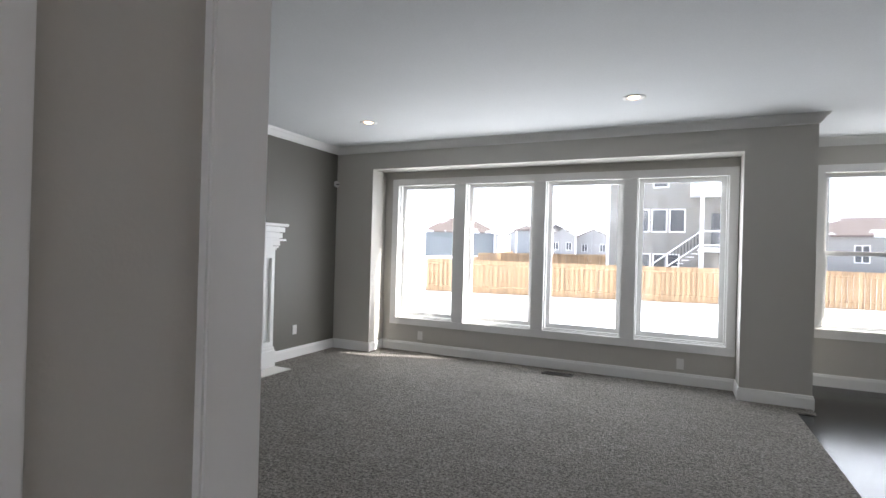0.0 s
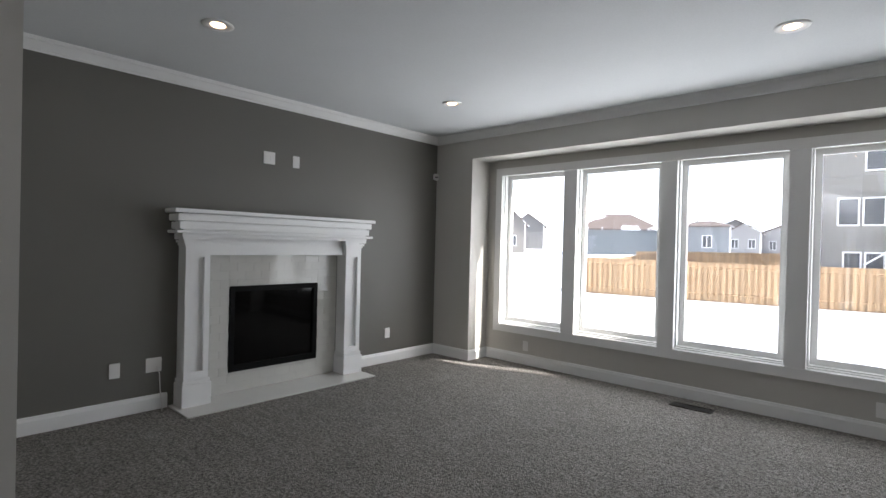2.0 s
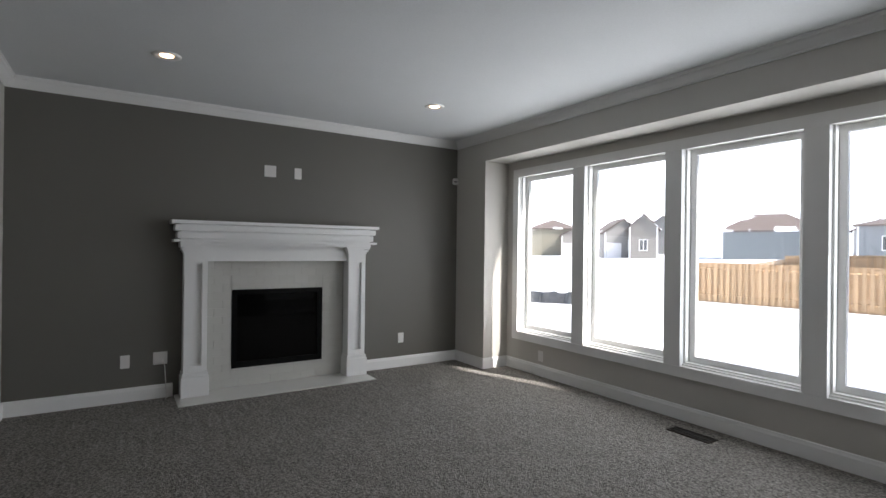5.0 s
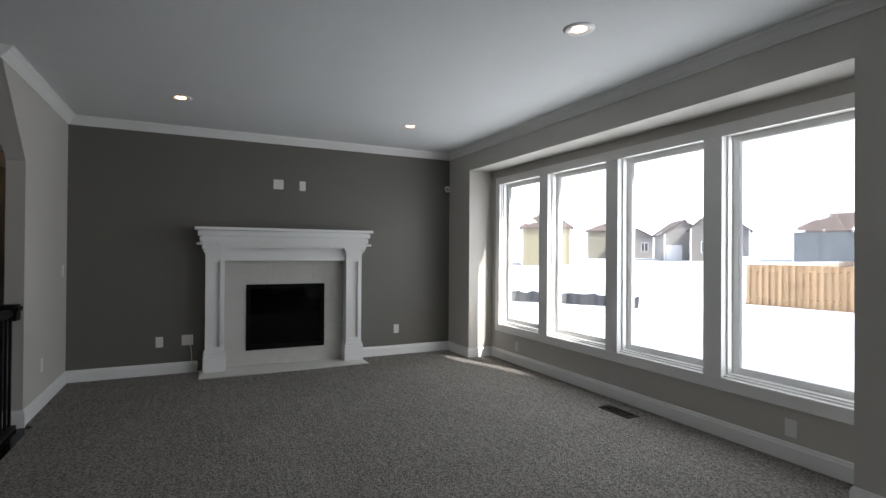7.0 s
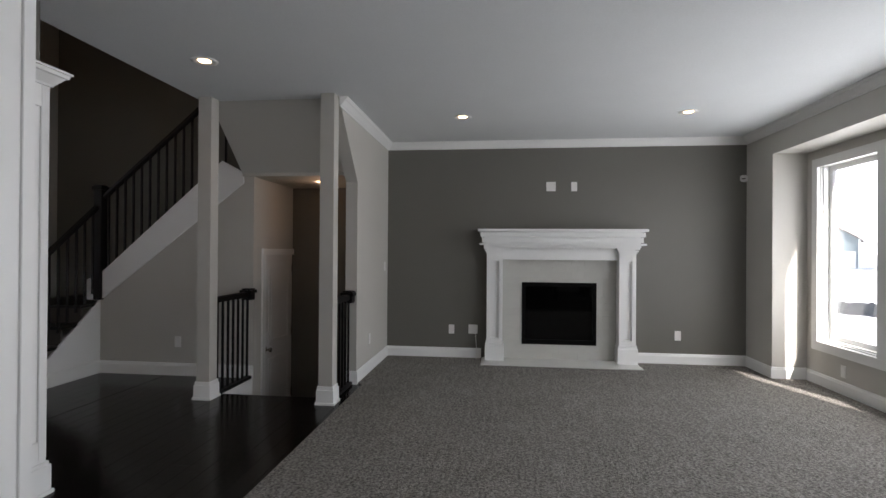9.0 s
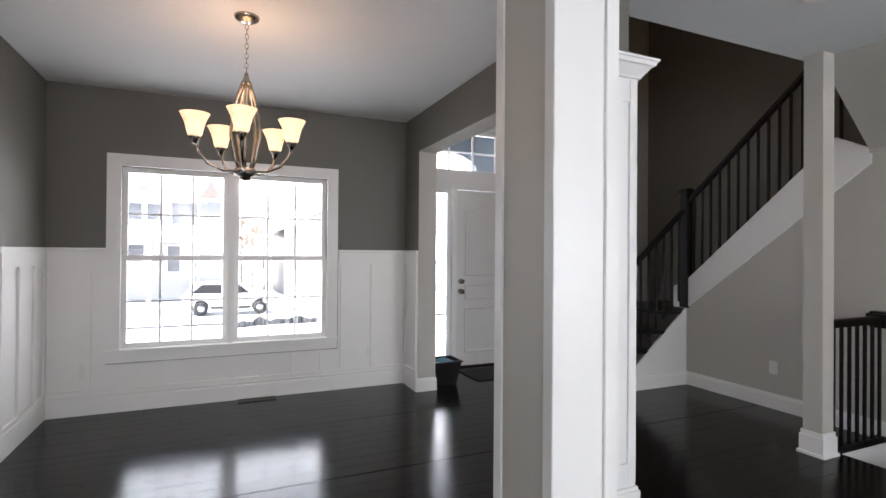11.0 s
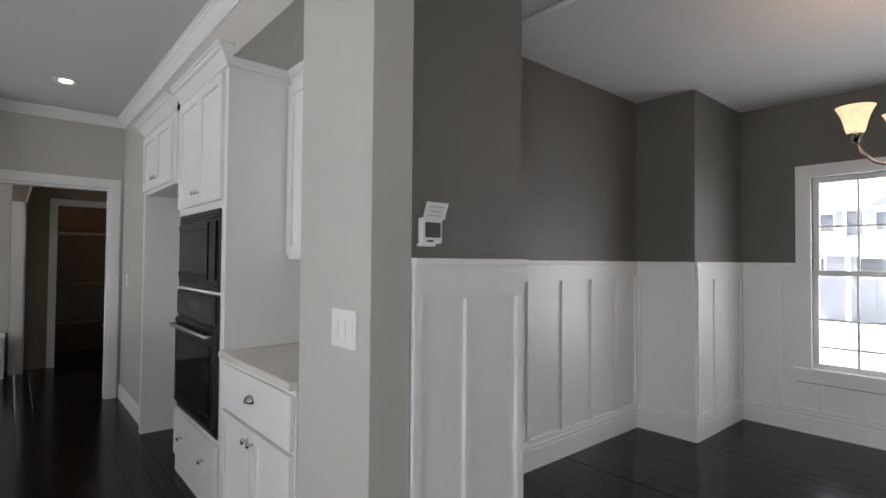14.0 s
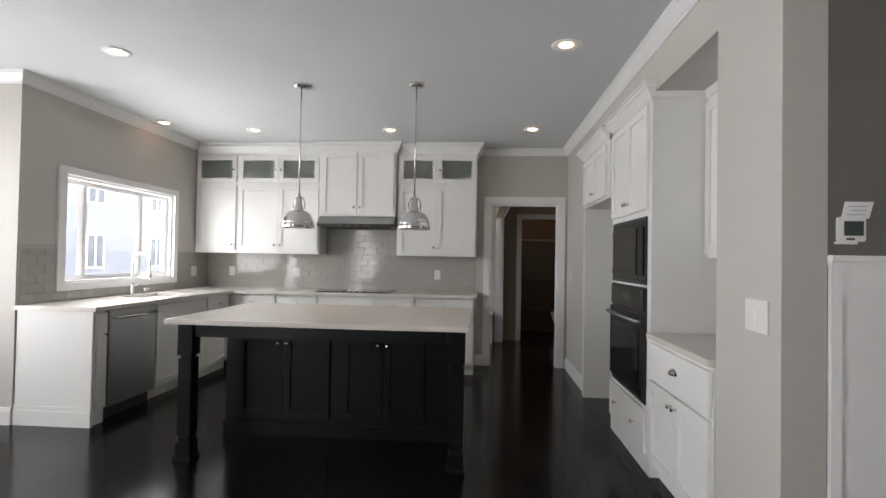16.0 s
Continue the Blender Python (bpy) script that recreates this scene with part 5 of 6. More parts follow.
def downlight(x, y, z=H):
    d = thing("recessed_light", (x, y, z), "lit round recessed ceiling light with white trim", "ceiling light", "recessed lights")
    part("trim_ring", lathe(bmesh.new(), [(0.045, -0.001), (0.050, -0.0015), (0.068, -0.009), (0.092, -0.006), (0.095, -0.0005)], (x, y, z), 28), M_TRIM, d)
    part("bulb", lathe(bmesh.new(), [(0, -0.010), (0.022, -0.009), (0.038, -0.006), (0.046, -0.001)], (x, y, z), 24), M_LAMP, d, "glowing bulb")
    return d


first = downlight(-3.19, 3.17)
for x, y in ((-3.19, 5.39), (-0.50, 5.40), (-0.50, 3.17), (-1.48, 1.40), (3.745, 5.75), (3.745, 2.67), (5.58, 6.60), (5.90, 5.75), (5.90, 4.21), (5.88, 2.675)):
    copy_thing(first, pose(x, y, H))
copy_thing(first, pose(-3.48, 1.555, 2.13))
# unseen fixture added above the bathroom fill lamp
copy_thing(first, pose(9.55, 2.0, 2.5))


def pendant(x, y):
    p = thing("pendant_light", (x, y, H), "polished chrome dome pendant light over the island", "pendant light", "pendants over the island")
    part("canopy", lathe(bmesh.new(), [(0, 0), (0.065, 0), (0.062, -0.018), (0.02, -0.028), (0, -0.028)], (x, y, H), 24), M_CHROME, p)
    part("rod", tube(bmesh.new(), [(x, y, H - 0.02), (x, y, 1.825)], 0.006, 8), M_CHROME, p)
    part("neck", lathe(bmesh.new(), [(0, 1.845), (0.012, 1.845), (0.014, 1.815), (0.026, 1.810), (0.026, 1.755), (0.034, 1.750), (0.034, 1.720), (0.045, 1.715), (0.045, 1.705), (0, 1.705)], (x, y, 0), 20), M_CHROME, p)
    bm = bmesh.new()
    tube(bm, [(x, y - 0.048, 1.725), (x, y - 0.05, 1.780), (x, y - 0.035, 1.815), (x, y, 1.825), (x, y + 0.035, 1.815), (x, y + 0.05, 1.780), (x, y + 0.048, 1.725)], 0.005, 8)
    part("yoke", bm, M_CHROME, p)
    prof = []
    for k in range(25):
        a = k / 24
        r = 0.045 + 0.083 * math.sin(a * math.pi / 2)
        prof.append((r + (0.0, 0.0025, 0.0035, 0.0025)[k % 4], 1.710 - 0.135 * (1 - math.cos(a * math.pi / 2)) ** 0.9))
    prof += [(0.131, 1.570), (0.124, 1.573)] + [(r - 0.006, z) for r, z in prof[22::-4]]
    part("shade", lathe(bmesh.new(), prof, (x, y, 0), 32), M_CHROME, p, "ribbed chrome shade")
    part("bulb", lathe(bmesh.new(), [(0, 1.595), (0.025, 1.605), (0.03, 1.635), (0.015, 1.685), (0, 1.695)], (x, y, 0), 16), M_LAMP, p)
    return p


pendant(4.46, 4.69), pendant(4.46, 3.74)

ch = thing("chandelier", (1.275, -0.10, 2.715), "brushed nickel chandelier with five lit bell shades", "chandelier")
CX, CY = 1.275, -0.10
part("canopy", lathe(bmesh.new(), [(0, 0), (0.07, 0), (0.066, -0.015), (0.03, -0.035), (0.012, -0.04), (0, -0.04)], (CX, CY, HD), 24), M_NICKEL, ch)
for k in range(11):
    z = HD - 0.045 - 0.028 * k
    bm = bmesh.new()
    pts = [(0.009 * math.cos(a), 0, 0.019 * math.sin(a)) for a in [2 * math.pi * i / 10 for i in range(11)]]
    tube(bm, pts, 0.0022, 6)
    bm.transform(Matrix.Translation((CX, CY, z - 0.014)) @ Matrix.Rotation(radians(90 * (k % 2)), 4, "Z"))
    part("chain_link", bm, M_NICKEL, ch)
part("hub", lathe(bmesh.new(), [(0, 2.38), (0.012, 2.38), (0.016, 2.36), (0.026, 2.335), (0.026, 2.32), (0, 2.32)], (CX, CY, 0), 16), M_NICKEL, ch)
part("base", lathe(bmesh.new(), [(0, 1.835), (0.055, 1.835), (0.06, 1.82), (0.06, 1.80), (0.03, 1.785), (0.03, 1.77), (0, 1.765)], (CX, CY, 0), 20), M_NICKEL, ch)
for k in range(5):
    a = radians(83.2 + 72 * k)
    ca, sa = math.cos(a), math.sin(a)
    bow = [(CX + ca * r, CY + sa * r, z) for r, z in ((0.02, 2.33), (0.05, 2.24), (0.078, 2.12), (0.082, 2.02), (0.06, 1.90), (0.035, 1.82))]
    part("bow", tube(bmesh.new(), bow, 0.009, 8), M_NICKEL, ch)
    arm = part("arm", tube(bmesh.new(), [(CX + ca * r, CY + sa * r, z) for r, z in ((0.05, 1.815), (0.12, 1.815), (0.20, 1.845), (0.248, 1.90), (0.268, 1.955))], 0.008, 8), M_NICKEL, ch)
    sx, sy = CX + ca * 0.268, CY + sa * 0.268
    part("cup", lathe(bmesh.new(), [(0, 0), (0.014, 0), (0.018, 0.02), (0.028, 0.03), (0.030, 0.055), (0, 0.055)], (sx, sy, 1.945), 16), M_NICKEL, arm)
    part("shade", lathe(bmesh.new(), [(0.028, 1.985), (0.038, 1.997), (0.045, 2.03), (0.054, 2.065), (0.074, 2.108), (0.078, 2.112), (0.071, 2.110), (0.050, 2.065), (0.040, 2.03), (0.032, 2.0)], (sx, sy, 0), 24), M_SHADE, arm, "glowing frosted glass bell")
lamp = bpy.data.lights.new("chandelier_bulbs", "POINT")
lamp.energy, lamp.color, lamp.shadow_soft_size = 1.5, (1, 0.62, 0.36), 0.22
new("chandelier_bulbs", lamp).location = (CX, CY, 2.28)

# ---- small things on walls and floors ----


def plate(f, a, z, w, h, name, label, category, holes):
    """A wall plate at a along a face and z up."""
    p = thing(name, f.p(a, 0, z), label, category, "wall plates")
    bm = bmesh.new()
    f.box(bm, a - w / 2, a + w / 2, 0.0005, 0.007, z - h / 2, z + h / 2)
    part("cover", bm, M_PLASTIC, p, bevel=0.002)
    for da, dz, hw, hh, m in holes:
        bm = bmesh.new()
        f.box(bm, a + da - hw / 2, a + da + hw / 2, 0.006, 0.009 if m is M_PLASTIC else 0.0078, z + dz - hh / 2, z + dz + hh / 2)
        part("slot" if m is M_DGREY else "insert", bm, m, p)
    return p


OUTLET = [(0, 0.020, 0.034, 0.026, M_PLASTIC), (0, -0.020, 0.034, 0.026, M_PLASTIC)]
ROCKER = [(0, 0, 0.033, 0.066, M_PLASTIC)]
WEST = Face((-4.4, 0, 0), (0, 1, 0), (1, 0, 0))
NORTH = Face((0, 6.83, 0), (1, 0, 0), (0, -1, 0))
SOUTH = Face((0, 2.12, 0), (1, 0, 0), (0, 1, 0))
plate(WEST, 2.954, 0.367, 0.072, 0.115, "wall_outlet", "white duplex outlet on a dark wall", "outlet", OUTLET)
cable = plate(WEST, 3.227, 0.373, 0.115, 0.115, "cable_plate", "white cable plate with a wire by the fireplace", "outlet", [(0, 0, 0.03, 0.03, M_PLASTIC)])
part("wire", tube(bmesh.new(), [(-4.392, 3.25, 0.36), (-4.37, 3.262, 0.30), (-4.375, 3.27, 0.17), (-4.36, 3.275, 0.10), (-4.36, 3.285, 0.018), (-4.33, 3.27, 0.016)], 0.004, 6), M_PLASTIC, cable)
plate(WEST, 4.185, 2.168, 0.115, 0.115, "cable_plate", "white double media plate above the mantel", "outlet", [(-0.024, 0, 0.033, 0.05, M_PLASTIC), (0.024, 0, 0.033, 0.05, M_PLASTIC)])
plate(WEST, 4.467, 2.166, 0.072, 0.115, "wall_outlet", "white outlet high above the mantel", "outlet", OUTLET)
plate(WEST, 5.701, 0.352, 0.072, 0.115, "wall_outlet", "white duplex outlet on a dark wall", "outlet", OUTLET)
plate(NORTH, -3.234, 0.23, 0.072, 0.115, "wall_outlet", "white duplex outlet below the windows", "outlet", OUTLET)
plate(NORTH, -0.076, 0.23, 0.072, 0.115, "wall_outlet", "white duplex outlet below the windows", "outlet", OUTLET)
plate(SOUTH, -3.496, 0.377, 0.072, 0.115, "wall_outlet", "white duplex outlet on a greige wall", "outlet", OUTLET)
plate(SOUTH, -4.22, 1.16, 0.072, 0.115, "light_switch", "white light switch beside the corner", "switch", ROCKER)
plate(Face((-3.09, 0, 0), (0, 1, 0), (1, 0, 0)), 0.123, 0.362, 0.072, 0.115, "wall_outlet", "white outlet under the stairs", "outlet", OUTLET)
plate(Face((0, 2.13, 0), (1, 0, 0), (0, 1, 0)), 2.485, 1.14, 0.16, 0.125, "light_switch", "white triple light switch on the pier", "switch",
      [(-0.046, 0, 0.033, 0.066, M_PLASTIC), (0, 0, 0.033, 0.066, M_PLASTIC), (0.046, 0, 0.033, 0.066, M_PLASTIC)])
plate(Face((0, 6.79, 0), (1, 0, 0), (0, -1, 0)), 4.28, 1.12, 0.16, 0.125, "light_switch", "white triple switch beside the kitchen window", "switch",
      [(-0.046, 0, 0.033, 0.066, M_PLASTIC), (0, 0, 0.033, 0.066, M_PLASTIC), (0.046, 0, 0.033, 0.066, M_PLASTIC)])
BS = Face((6.845, 0, 0), (0, 1, 0), (-1, 0, 0))
for y in (6.45, 5.58, 3.75):
    plate(BS, y, 1.13, 0.075, 0.118, "wall_outlet", "white outlet on the grey tile backsplash", "outlet", OUTLET)
plate(Face((0, 6.775, 0), (1, 0, 0), (0, -1, 0)), 6.50, 1.13, 0.115, 0.118, "wall_outlet", "white switch on the grey tile backsplash", "outlet", ROCKER)
plate(Face((0, 2.13, 0), (1, 0, 0), (0, 1, 0)), 6.55, 1.15, 0.072, 0.115, "light_switch", "white light switch near the doorway", "switch", ROCKER)
plate(Face((0, -1.955, 0), (1, 0, 0), (0, 1, 0)), 2.41, 0.36, 0.072, 0.115, "wall_outlet", "white outlet in the wainscot", "outlet", OUTLET)
plate(Face((0, -1.955, 0), (1, 0, 0), (0, 1, 0)), 0.0, 0.36, 0.072, 0.115, "wall_outlet", "white outlet in the wainscot", "outlet", OUTLET)
plate(Face((3.165, 0, 0), (0, 1, 0), (-1, 0, 0)), -0.34, 0.33, 0.072, 0.115, "wall_outlet", "white outlet in the wainscot", "outlet", OUTLET)

mo = thing("alarm_sensor", (-4.38, 6.43, 2.24), "small white alarm sensor in the wall corner", "sensor")
part("housing", boxes((-4.40, 6.40, 2.205, -4.355, 6.478, 2.285)), M_PLASTIC, mo, bevel=0.012)
part("lens", lathe(bmesh.new(), [(0, 0), (0.018, 0.002), (0.02, 0.012), (0, 0.014)], (-4.352, 6.425, 2.232), 12), M_DGREY, mo)

th = thing("alarm_keypad", (2.32, 1.905, 1.41), "white alarm keypad with a folded leaflet above", "alarm keypad")
part("body", boxes((2.302, 1.848, 1.412, 2.33, 1.965, 1.522)), M_PLASTIC, th, bevel=0.005)
part("screen", boxes((2.299, 1.863, 1.438, 2.303, 1.945, 1.503)), M_SCREEN, th, "dark glossy screen")
part("bracket", boxes((2.305, 1.885, 1.400, 2.33, 1.968, 1.4115)), M_PLASTIC, th)
part("button_bar", boxes((2.3005, 1.90, 1.418, 2.3022, 1.935, 1.427)), M_DGREY, th)
bm = bmesh.new()
prism(bm, [(2.302, 1.516), (2.305, 1.516), (2.278, 1.588), (2.275, 1.587)], "y", 1.838, 1.958)
part("leaflet", bm, M_PAPER, th, "white folded paper")
M_INK = mat("faded_ink", (0.45, 0.45, 0.46), 0.8)
for k in range(3):
    bm = boxes((0, 1.86, 0, 0.0008, 1.94 - 0.015 * (k % 2), 0.004))
    bm.transform(Matrix.Translation((2.2955 - 0.0068 * k, 0, 1.530 + 0.018 * k)) @ Matrix.Rotation(radians(-20), 4, "Y"))
    part("text_line", bm, M_INK, th)
th.matrix_basis = Matrix.Translation((2.33 * 0.22, 1.897 * 0.22, 1.47 * 0.22)) @ Matrix.Scale(0.78, 4) @ th.matrix_basis



def floor_vent(x, y, lx, ly, z):
    v = thing("floor_vent", (x, y, z), "dark bronze slotted floor register", "vent", "floor registers")
    part("frame", boxes((x - lx / 2, y - ly / 2, z, x + lx / 2, y - ly / 2 + 0.012, z + 0.006), (x - lx / 2, y + ly / 2 - 0.012, z, x + lx / 2, y + ly / 2, z + 0.006),
                        (x - lx / 2, y - ly / 2 + 0.012, z, x - lx / 2 + 0.012, y + ly / 2 - 0.012, z + 0.006), (x + lx / 2 - 0.012, y - ly / 2 + 0.012, z, x + lx / 2, y + ly / 2 - 0.012, z + 0.006)), M_VENT, v)
    part("backing", boxes((x - lx / 2 + 0.012, y - ly / 2 + 0.012, z, x + lx / 2 - 0.012, y + ly / 2 - 0.012, z + 0.001)), M_DGREY, v)
    n = 14
    for i in range(n):
        a = x - lx / 2 + 0.02 + (lx - 0.04) * i / (n - 1)
        part("slat", boxes((a - 0.004, y - ly / 2 + 0.0121, z + 0.001, a + 0.004, y + ly / 2 - 0.0121, z + 0.005)), M_VENT, v)


floor_vent(-1.33, 6.57, 0.34, 0.13, 0.012)
floor_vent(1.08, -1.88, 0.32, 0.11, 0.001)

bn = thing("storage_bin", (-0.72, -1.78, 0), "black tapered bin holding blue cloths", "bin")
bm = bmesh.new()
for o, z0, z1 in ((0.0, 0.01, 0.23),):
    a = [bm.verts.new(p) for p in ((-0.84, -1.88, 0.005), (-0.62, -1.88, 0.005), (-0.62, -1.68, 0.005), (-0.84, -1.68, 0.005))]
    b = [bm.verts.new(p) for p in ((-0.88, -1.92, 0.24), (-0.58, -1.92, 0.24), (-0.58, -1.64, 0.24), (-0.88, -1.64, 0.24))]
    bm.faces.new(a[::-1])
    for i in range(4):
        bm.faces.new((a[i], a[(i + 1) % 4], b[(i + 1) % 4], b[i]))
bmesh.ops.solidify(bm, geom=list(bm.faces), thickness=0.006)
part("shell", bm, M_BIN, bn)
part("rim", boxes((-0.89, -1.93, 0.235, -0.87, -1.63, 0.25), (-0.59, -1.93, 0.235, -0.57, -1.63, 0.25), (-0.87, -1.93, 0.235, -0.59, -1.91, 0.25), (-0.87, -1.65, 0.235, -0.59, -1.63, 0.25)), M_BIN, bn)
bm = bmesh.new()
bmesh.ops.create_icosphere(bm, subdivisions=3, radius=1)
for v in bm.verts:
    s = 1 + 0.25 * noise.noise(v.co * 2.2)
    v.co = Vector((-0.73 + v.co.x * 0.11 * s, -1.78 + v.co.y * 0.10 * s, 0.205 + v.co.z * 0.055 * s))
for fc_ in bm.faces:
    fc_.smooth = True
part("cloth", bm, M_BLUE, bn, "crumpled blue cloth")
tagged(part("door_mat", boxes((-2.05, -2.20, 0.0, -1.10, -1.70, 0.012)), M_MAT, bevel=0.004), "black ribbed mat before the front door", "door mat")

fcx = thing("entry_chandelier", (-1.9, -0.9, 3.2), "small candle chandelier hanging in the entry", "chandelier")
part("stem", tube(bmesh.new(), [(-1.9, -0.9, 5.5), (-1.9, -0.9, 3.05)], 0.01, 8), M_NICKEL, fcx)
for k in range(6):
    a = 2 * math.pi * k / 6 + 0.3
    x, y = -1.9 + 0.3 * math.cos(a), -0.9 + 0.3 * math.sin(a)
    arm = part("arm", tube(bmesh.new(), [(-1.9, -0.9, 3.1), (-1.9 + 0.17 * math.cos(a), -0.9 + 0.17 * math.sin(a), 3.02), (x, y, 3.10)], 0.008, 8), M_NICKEL, fcx)
    part("candle_bulb", lathe(bmesh.new(), [(0, 3.10), (0.012, 3.11), (0.016, 3.14), (0.008, 3.18), (0, 3.20)], (x, y, 0), 10), M_LAMP, arm)
lamp = bpy.data.lights.new("entry_bulbs", "POINT")
lamp.energy, lamp.color, lamp.shadow_soft_size = 0.8, (1, 0.7, 0.45), 0.2
new("entry_bulbs", lamp).location = (-1.9, -0.9, 3.3)

# ---- outdoors ----


def ground_z(x, y):
    z = -0.95
    if y < -3:
        z = -0.6 - 1.5 * min(1.0, (-3 - y) / 16)
    if y > 32:
        z += 0.045 * (min(y, 75) - 32)
    return z + 0.12 * noise.noise(Vector((x * 0.12, y * 0.12, 0))) * min(1, max(0.0, (abs(y - 2) - 6) / 8))


bm = bmesh.new()
xs = [-900, -400, -200, -120, -80] + [-60 + 2 * i for i in range(61)] + [80, 120, 200, 400, 900]
grid = [[bm.verts.new((x, y, ground_z(x, y))) for x in xs] for y in xs]
for a, b in zip(grid, grid[1:]):
    for i in range(len(xs) - 1):
        bm.faces.new((a[i], a[i + 1], b[i + 1], b[i])).smooth = True
structure("ground", bm, M_SNOW, "bright snow-covered ground")

FENCE_BOARDS = []


def fence(p0, p1, height, label):
    """A new cedar fence with boards on both sides of its rails."""
    p0, p1 = Vector(p0), Vector(p1)
    d = p1 - p0
    f = thing("fence", (p0.x, p0.y, ground_z(p0.x, p0.y)), label, "fence", "garden fences")
    u = d.normalized()
    n = Vector((-u.y, u.x))
    length = d.length
    ang = math.atan2(u.y, u.x)
    count = int(length / 0.125)
    shared = mesh_of("board", boxes((-0.07, -0.01, 0, 0.07, 0.01, height)), M_FENCE)
    for i in range(count):
        q = p0 + u * (0.125 * i + 0.0625) + n * (0.03 if i % 2 else -0.03)
        b = new("board", shared)
        b.parent = f
        b.matrix_parent_inverse = world_of(f).inverted()
        b.matrix_basis = Matrix.Translation((q.x, q.y, ground_z(q.x, q.y) - 0.05 + 0.02 * noise.noise(Vector((i * 0.7, 3, 1))))) @ Matrix.Rotation(ang, 4, "Z")
    for h in (0.35, height - 0.3):
        bm = bmesh.new()
        steps = max(2, int(length / 3))
        for i in range(steps):
            q, r = p0 + d * (i / steps), p0 + d * ((i + 1) / steps)
            tube(bm, [(q.x, q.y, ground_z(q.x, q.y) + h), (r.x, r.y, ground_z(r.x, r.y) + h)], 0.035, 4)
        part("rail", bm, M_FENCE, f)
    return f


fence((-12.7, 25.8), (16, 33.5), 1.85, "new cedar board fence across the snowy yard")
fence((-15.5, 41.0), (-3.0, 46.0), 1.8, "cedar board fence farther up the slope")
fence((-12.7, 25.8), (-14.0, 46), 1.85, "cedar board fence running back from the yard corner")


def siding(name, c):
    return mat(name, c, 0.7, var=0.05, scale=0.6)


def house(x, y, rz, w, d, h, color, label, roof_h=2.2, storeys=1, garage=False, cols=3, snow=True, z=None, hip=False):
    z = ground_z(x, y) if z is None else z
    m = pose(x, y, z, 0, 0, rz)
    hs = tagged(new("house"), label, "house", "neighbouring houses")
    hs.matrix_basis = m

    def add(name, bm, material, parent=hs, label_=""):
        me = mesh_of(name, bm, material)
        ob = new(name, me)
        ob.parent = parent
        if parent is not hs:
            ob.matrix_parent_inverse = parent.matrix_basis.inverted()
        if label_:
            ob["label"] = label_
        return ob
    ms = siding(name=label.replace(" ", "_"), c=color)
    bm = boxes((-w / 2, -d / 2, -1.0, w / 2, d / 2, h))
    if not hip:
        prism(bm, [(-w / 2, h), (w / 2, h), (0, h + roof_h)], "y", -d / 2, d / 2)
    add("wall", bm, ms)
    if hip:
        bm = bmesh.new()
        lo = [bm.verts.new((sx * (w / 2 + 0.4), sy * (d / 2 + 0.4), h - 0.02)) for sx, sy in ((-1, -1), (1, -1), (1, 1), (-1, 1))]
        up = [bm.verts.new((sx * (w / 2 + 0.4), sy * (d / 2 + 0.4), h + 0.16)) for sx, sy in ((-1, -1), (1, -1), (1, 1), (-1, 1))]
        k = max(0.2, w / 2 - d / 2 + 0.6)
        e0, e1 = bm.verts.new((-k, 0, h + roof_h)), bm.verts.new((k, 0, h + roof_h))
        bm.faces.new(lo[::-1])
        for i in range(4):
            bm.faces.new((lo[i], lo[(i + 1) % 4], up[(i + 1) % 4], up[i]))
        bm.faces.new((up[0], up[1], e1, e0)), bm.faces.new((up[2], up[3], e0, e1)), bm.faces.new((up[1], up[2], e1)), bm.faces.new((up[3], up[0], e0))
        add("roof", bm, M_SNOWROOF)
    for s in () if hip else (-1, 1):
        bm = bmesh.new()
        prism(bm, [(s * (w / 2 + 0.5), h - 0.5 * roof_h / (w / 2) + 0.02), (0, h + roof_h + 0.02), (0, h + roof_h + 0.22), (s * (w / 2 + 0.5), h - 0.5 * roof_h / (w / 2) + 0.2)], "y", -d / 2 - 0.4, d / 2 + 0.4)
        add("roof", bm, M_SNOWROOF if snow else M_ROOF)
    add("gable_trim", boxes((-w / 2 - 0.06, -d / 2 - 0.03, -1, -w / 2 + 0.12, -d / 2 + 0.1, h), (w / 2 - 0.12, -d / 2 - 0.03, -1, w / 2 + 0.06, -d / 2 + 0.1, h)), M_TRIM)
    for s in range(storeys):
        zz = 1.0 + 2.9 * s
        for i in range(cols):
            cx = -w / 2 + w * (i + 0.5) / cols
            if garage and s == 0 and i == 0:
                g = add("garage_door", boxes((cx - w / cols * 0.42, -d / 2 - 0.04, -0.9, cx + w / cols * 0.42, -d / 2 + 0.02, 2.0)), M_DOOR)
                continue
            wd = add("window", boxes((cx - 0.55, -d / 2 - 0.05, zz - 0.08, cx + 0.55, -d / 2 + 0.02, zz + 0.0), (cx - 0.55, -d / 2 - 0.05, zz + 1.4, cx + 0.55, -d / 2 + 0.02, zz + 1.48),
                                     (cx - 0.55, -d / 2 - 0.05, zz, cx - 0.47, -d / 2 + 0.02, zz + 1.4), (cx + 0.47, -d / 2 - 0.05, zz, cx + 0.55, -d / 2 + 0.02, zz + 1.4),
                                     (cx - 0.04, -d / 2 - 0.045, zz, cx + 0.04, -d / 2 + 0.02, zz + 1.4)), M_TRIM)
            add("pane", boxes((cx - 0.47, -d / 2 - 0.02, zz, cx - 0.04, -d / 2 + 0.01, zz + 1.4), (cx + 0.04, -d / 2 - 0.02, zz, cx + 0.47, -d / 2 + 0.01, zz + 1.4)), M_HOUSEGLASS, wd)
    return hs


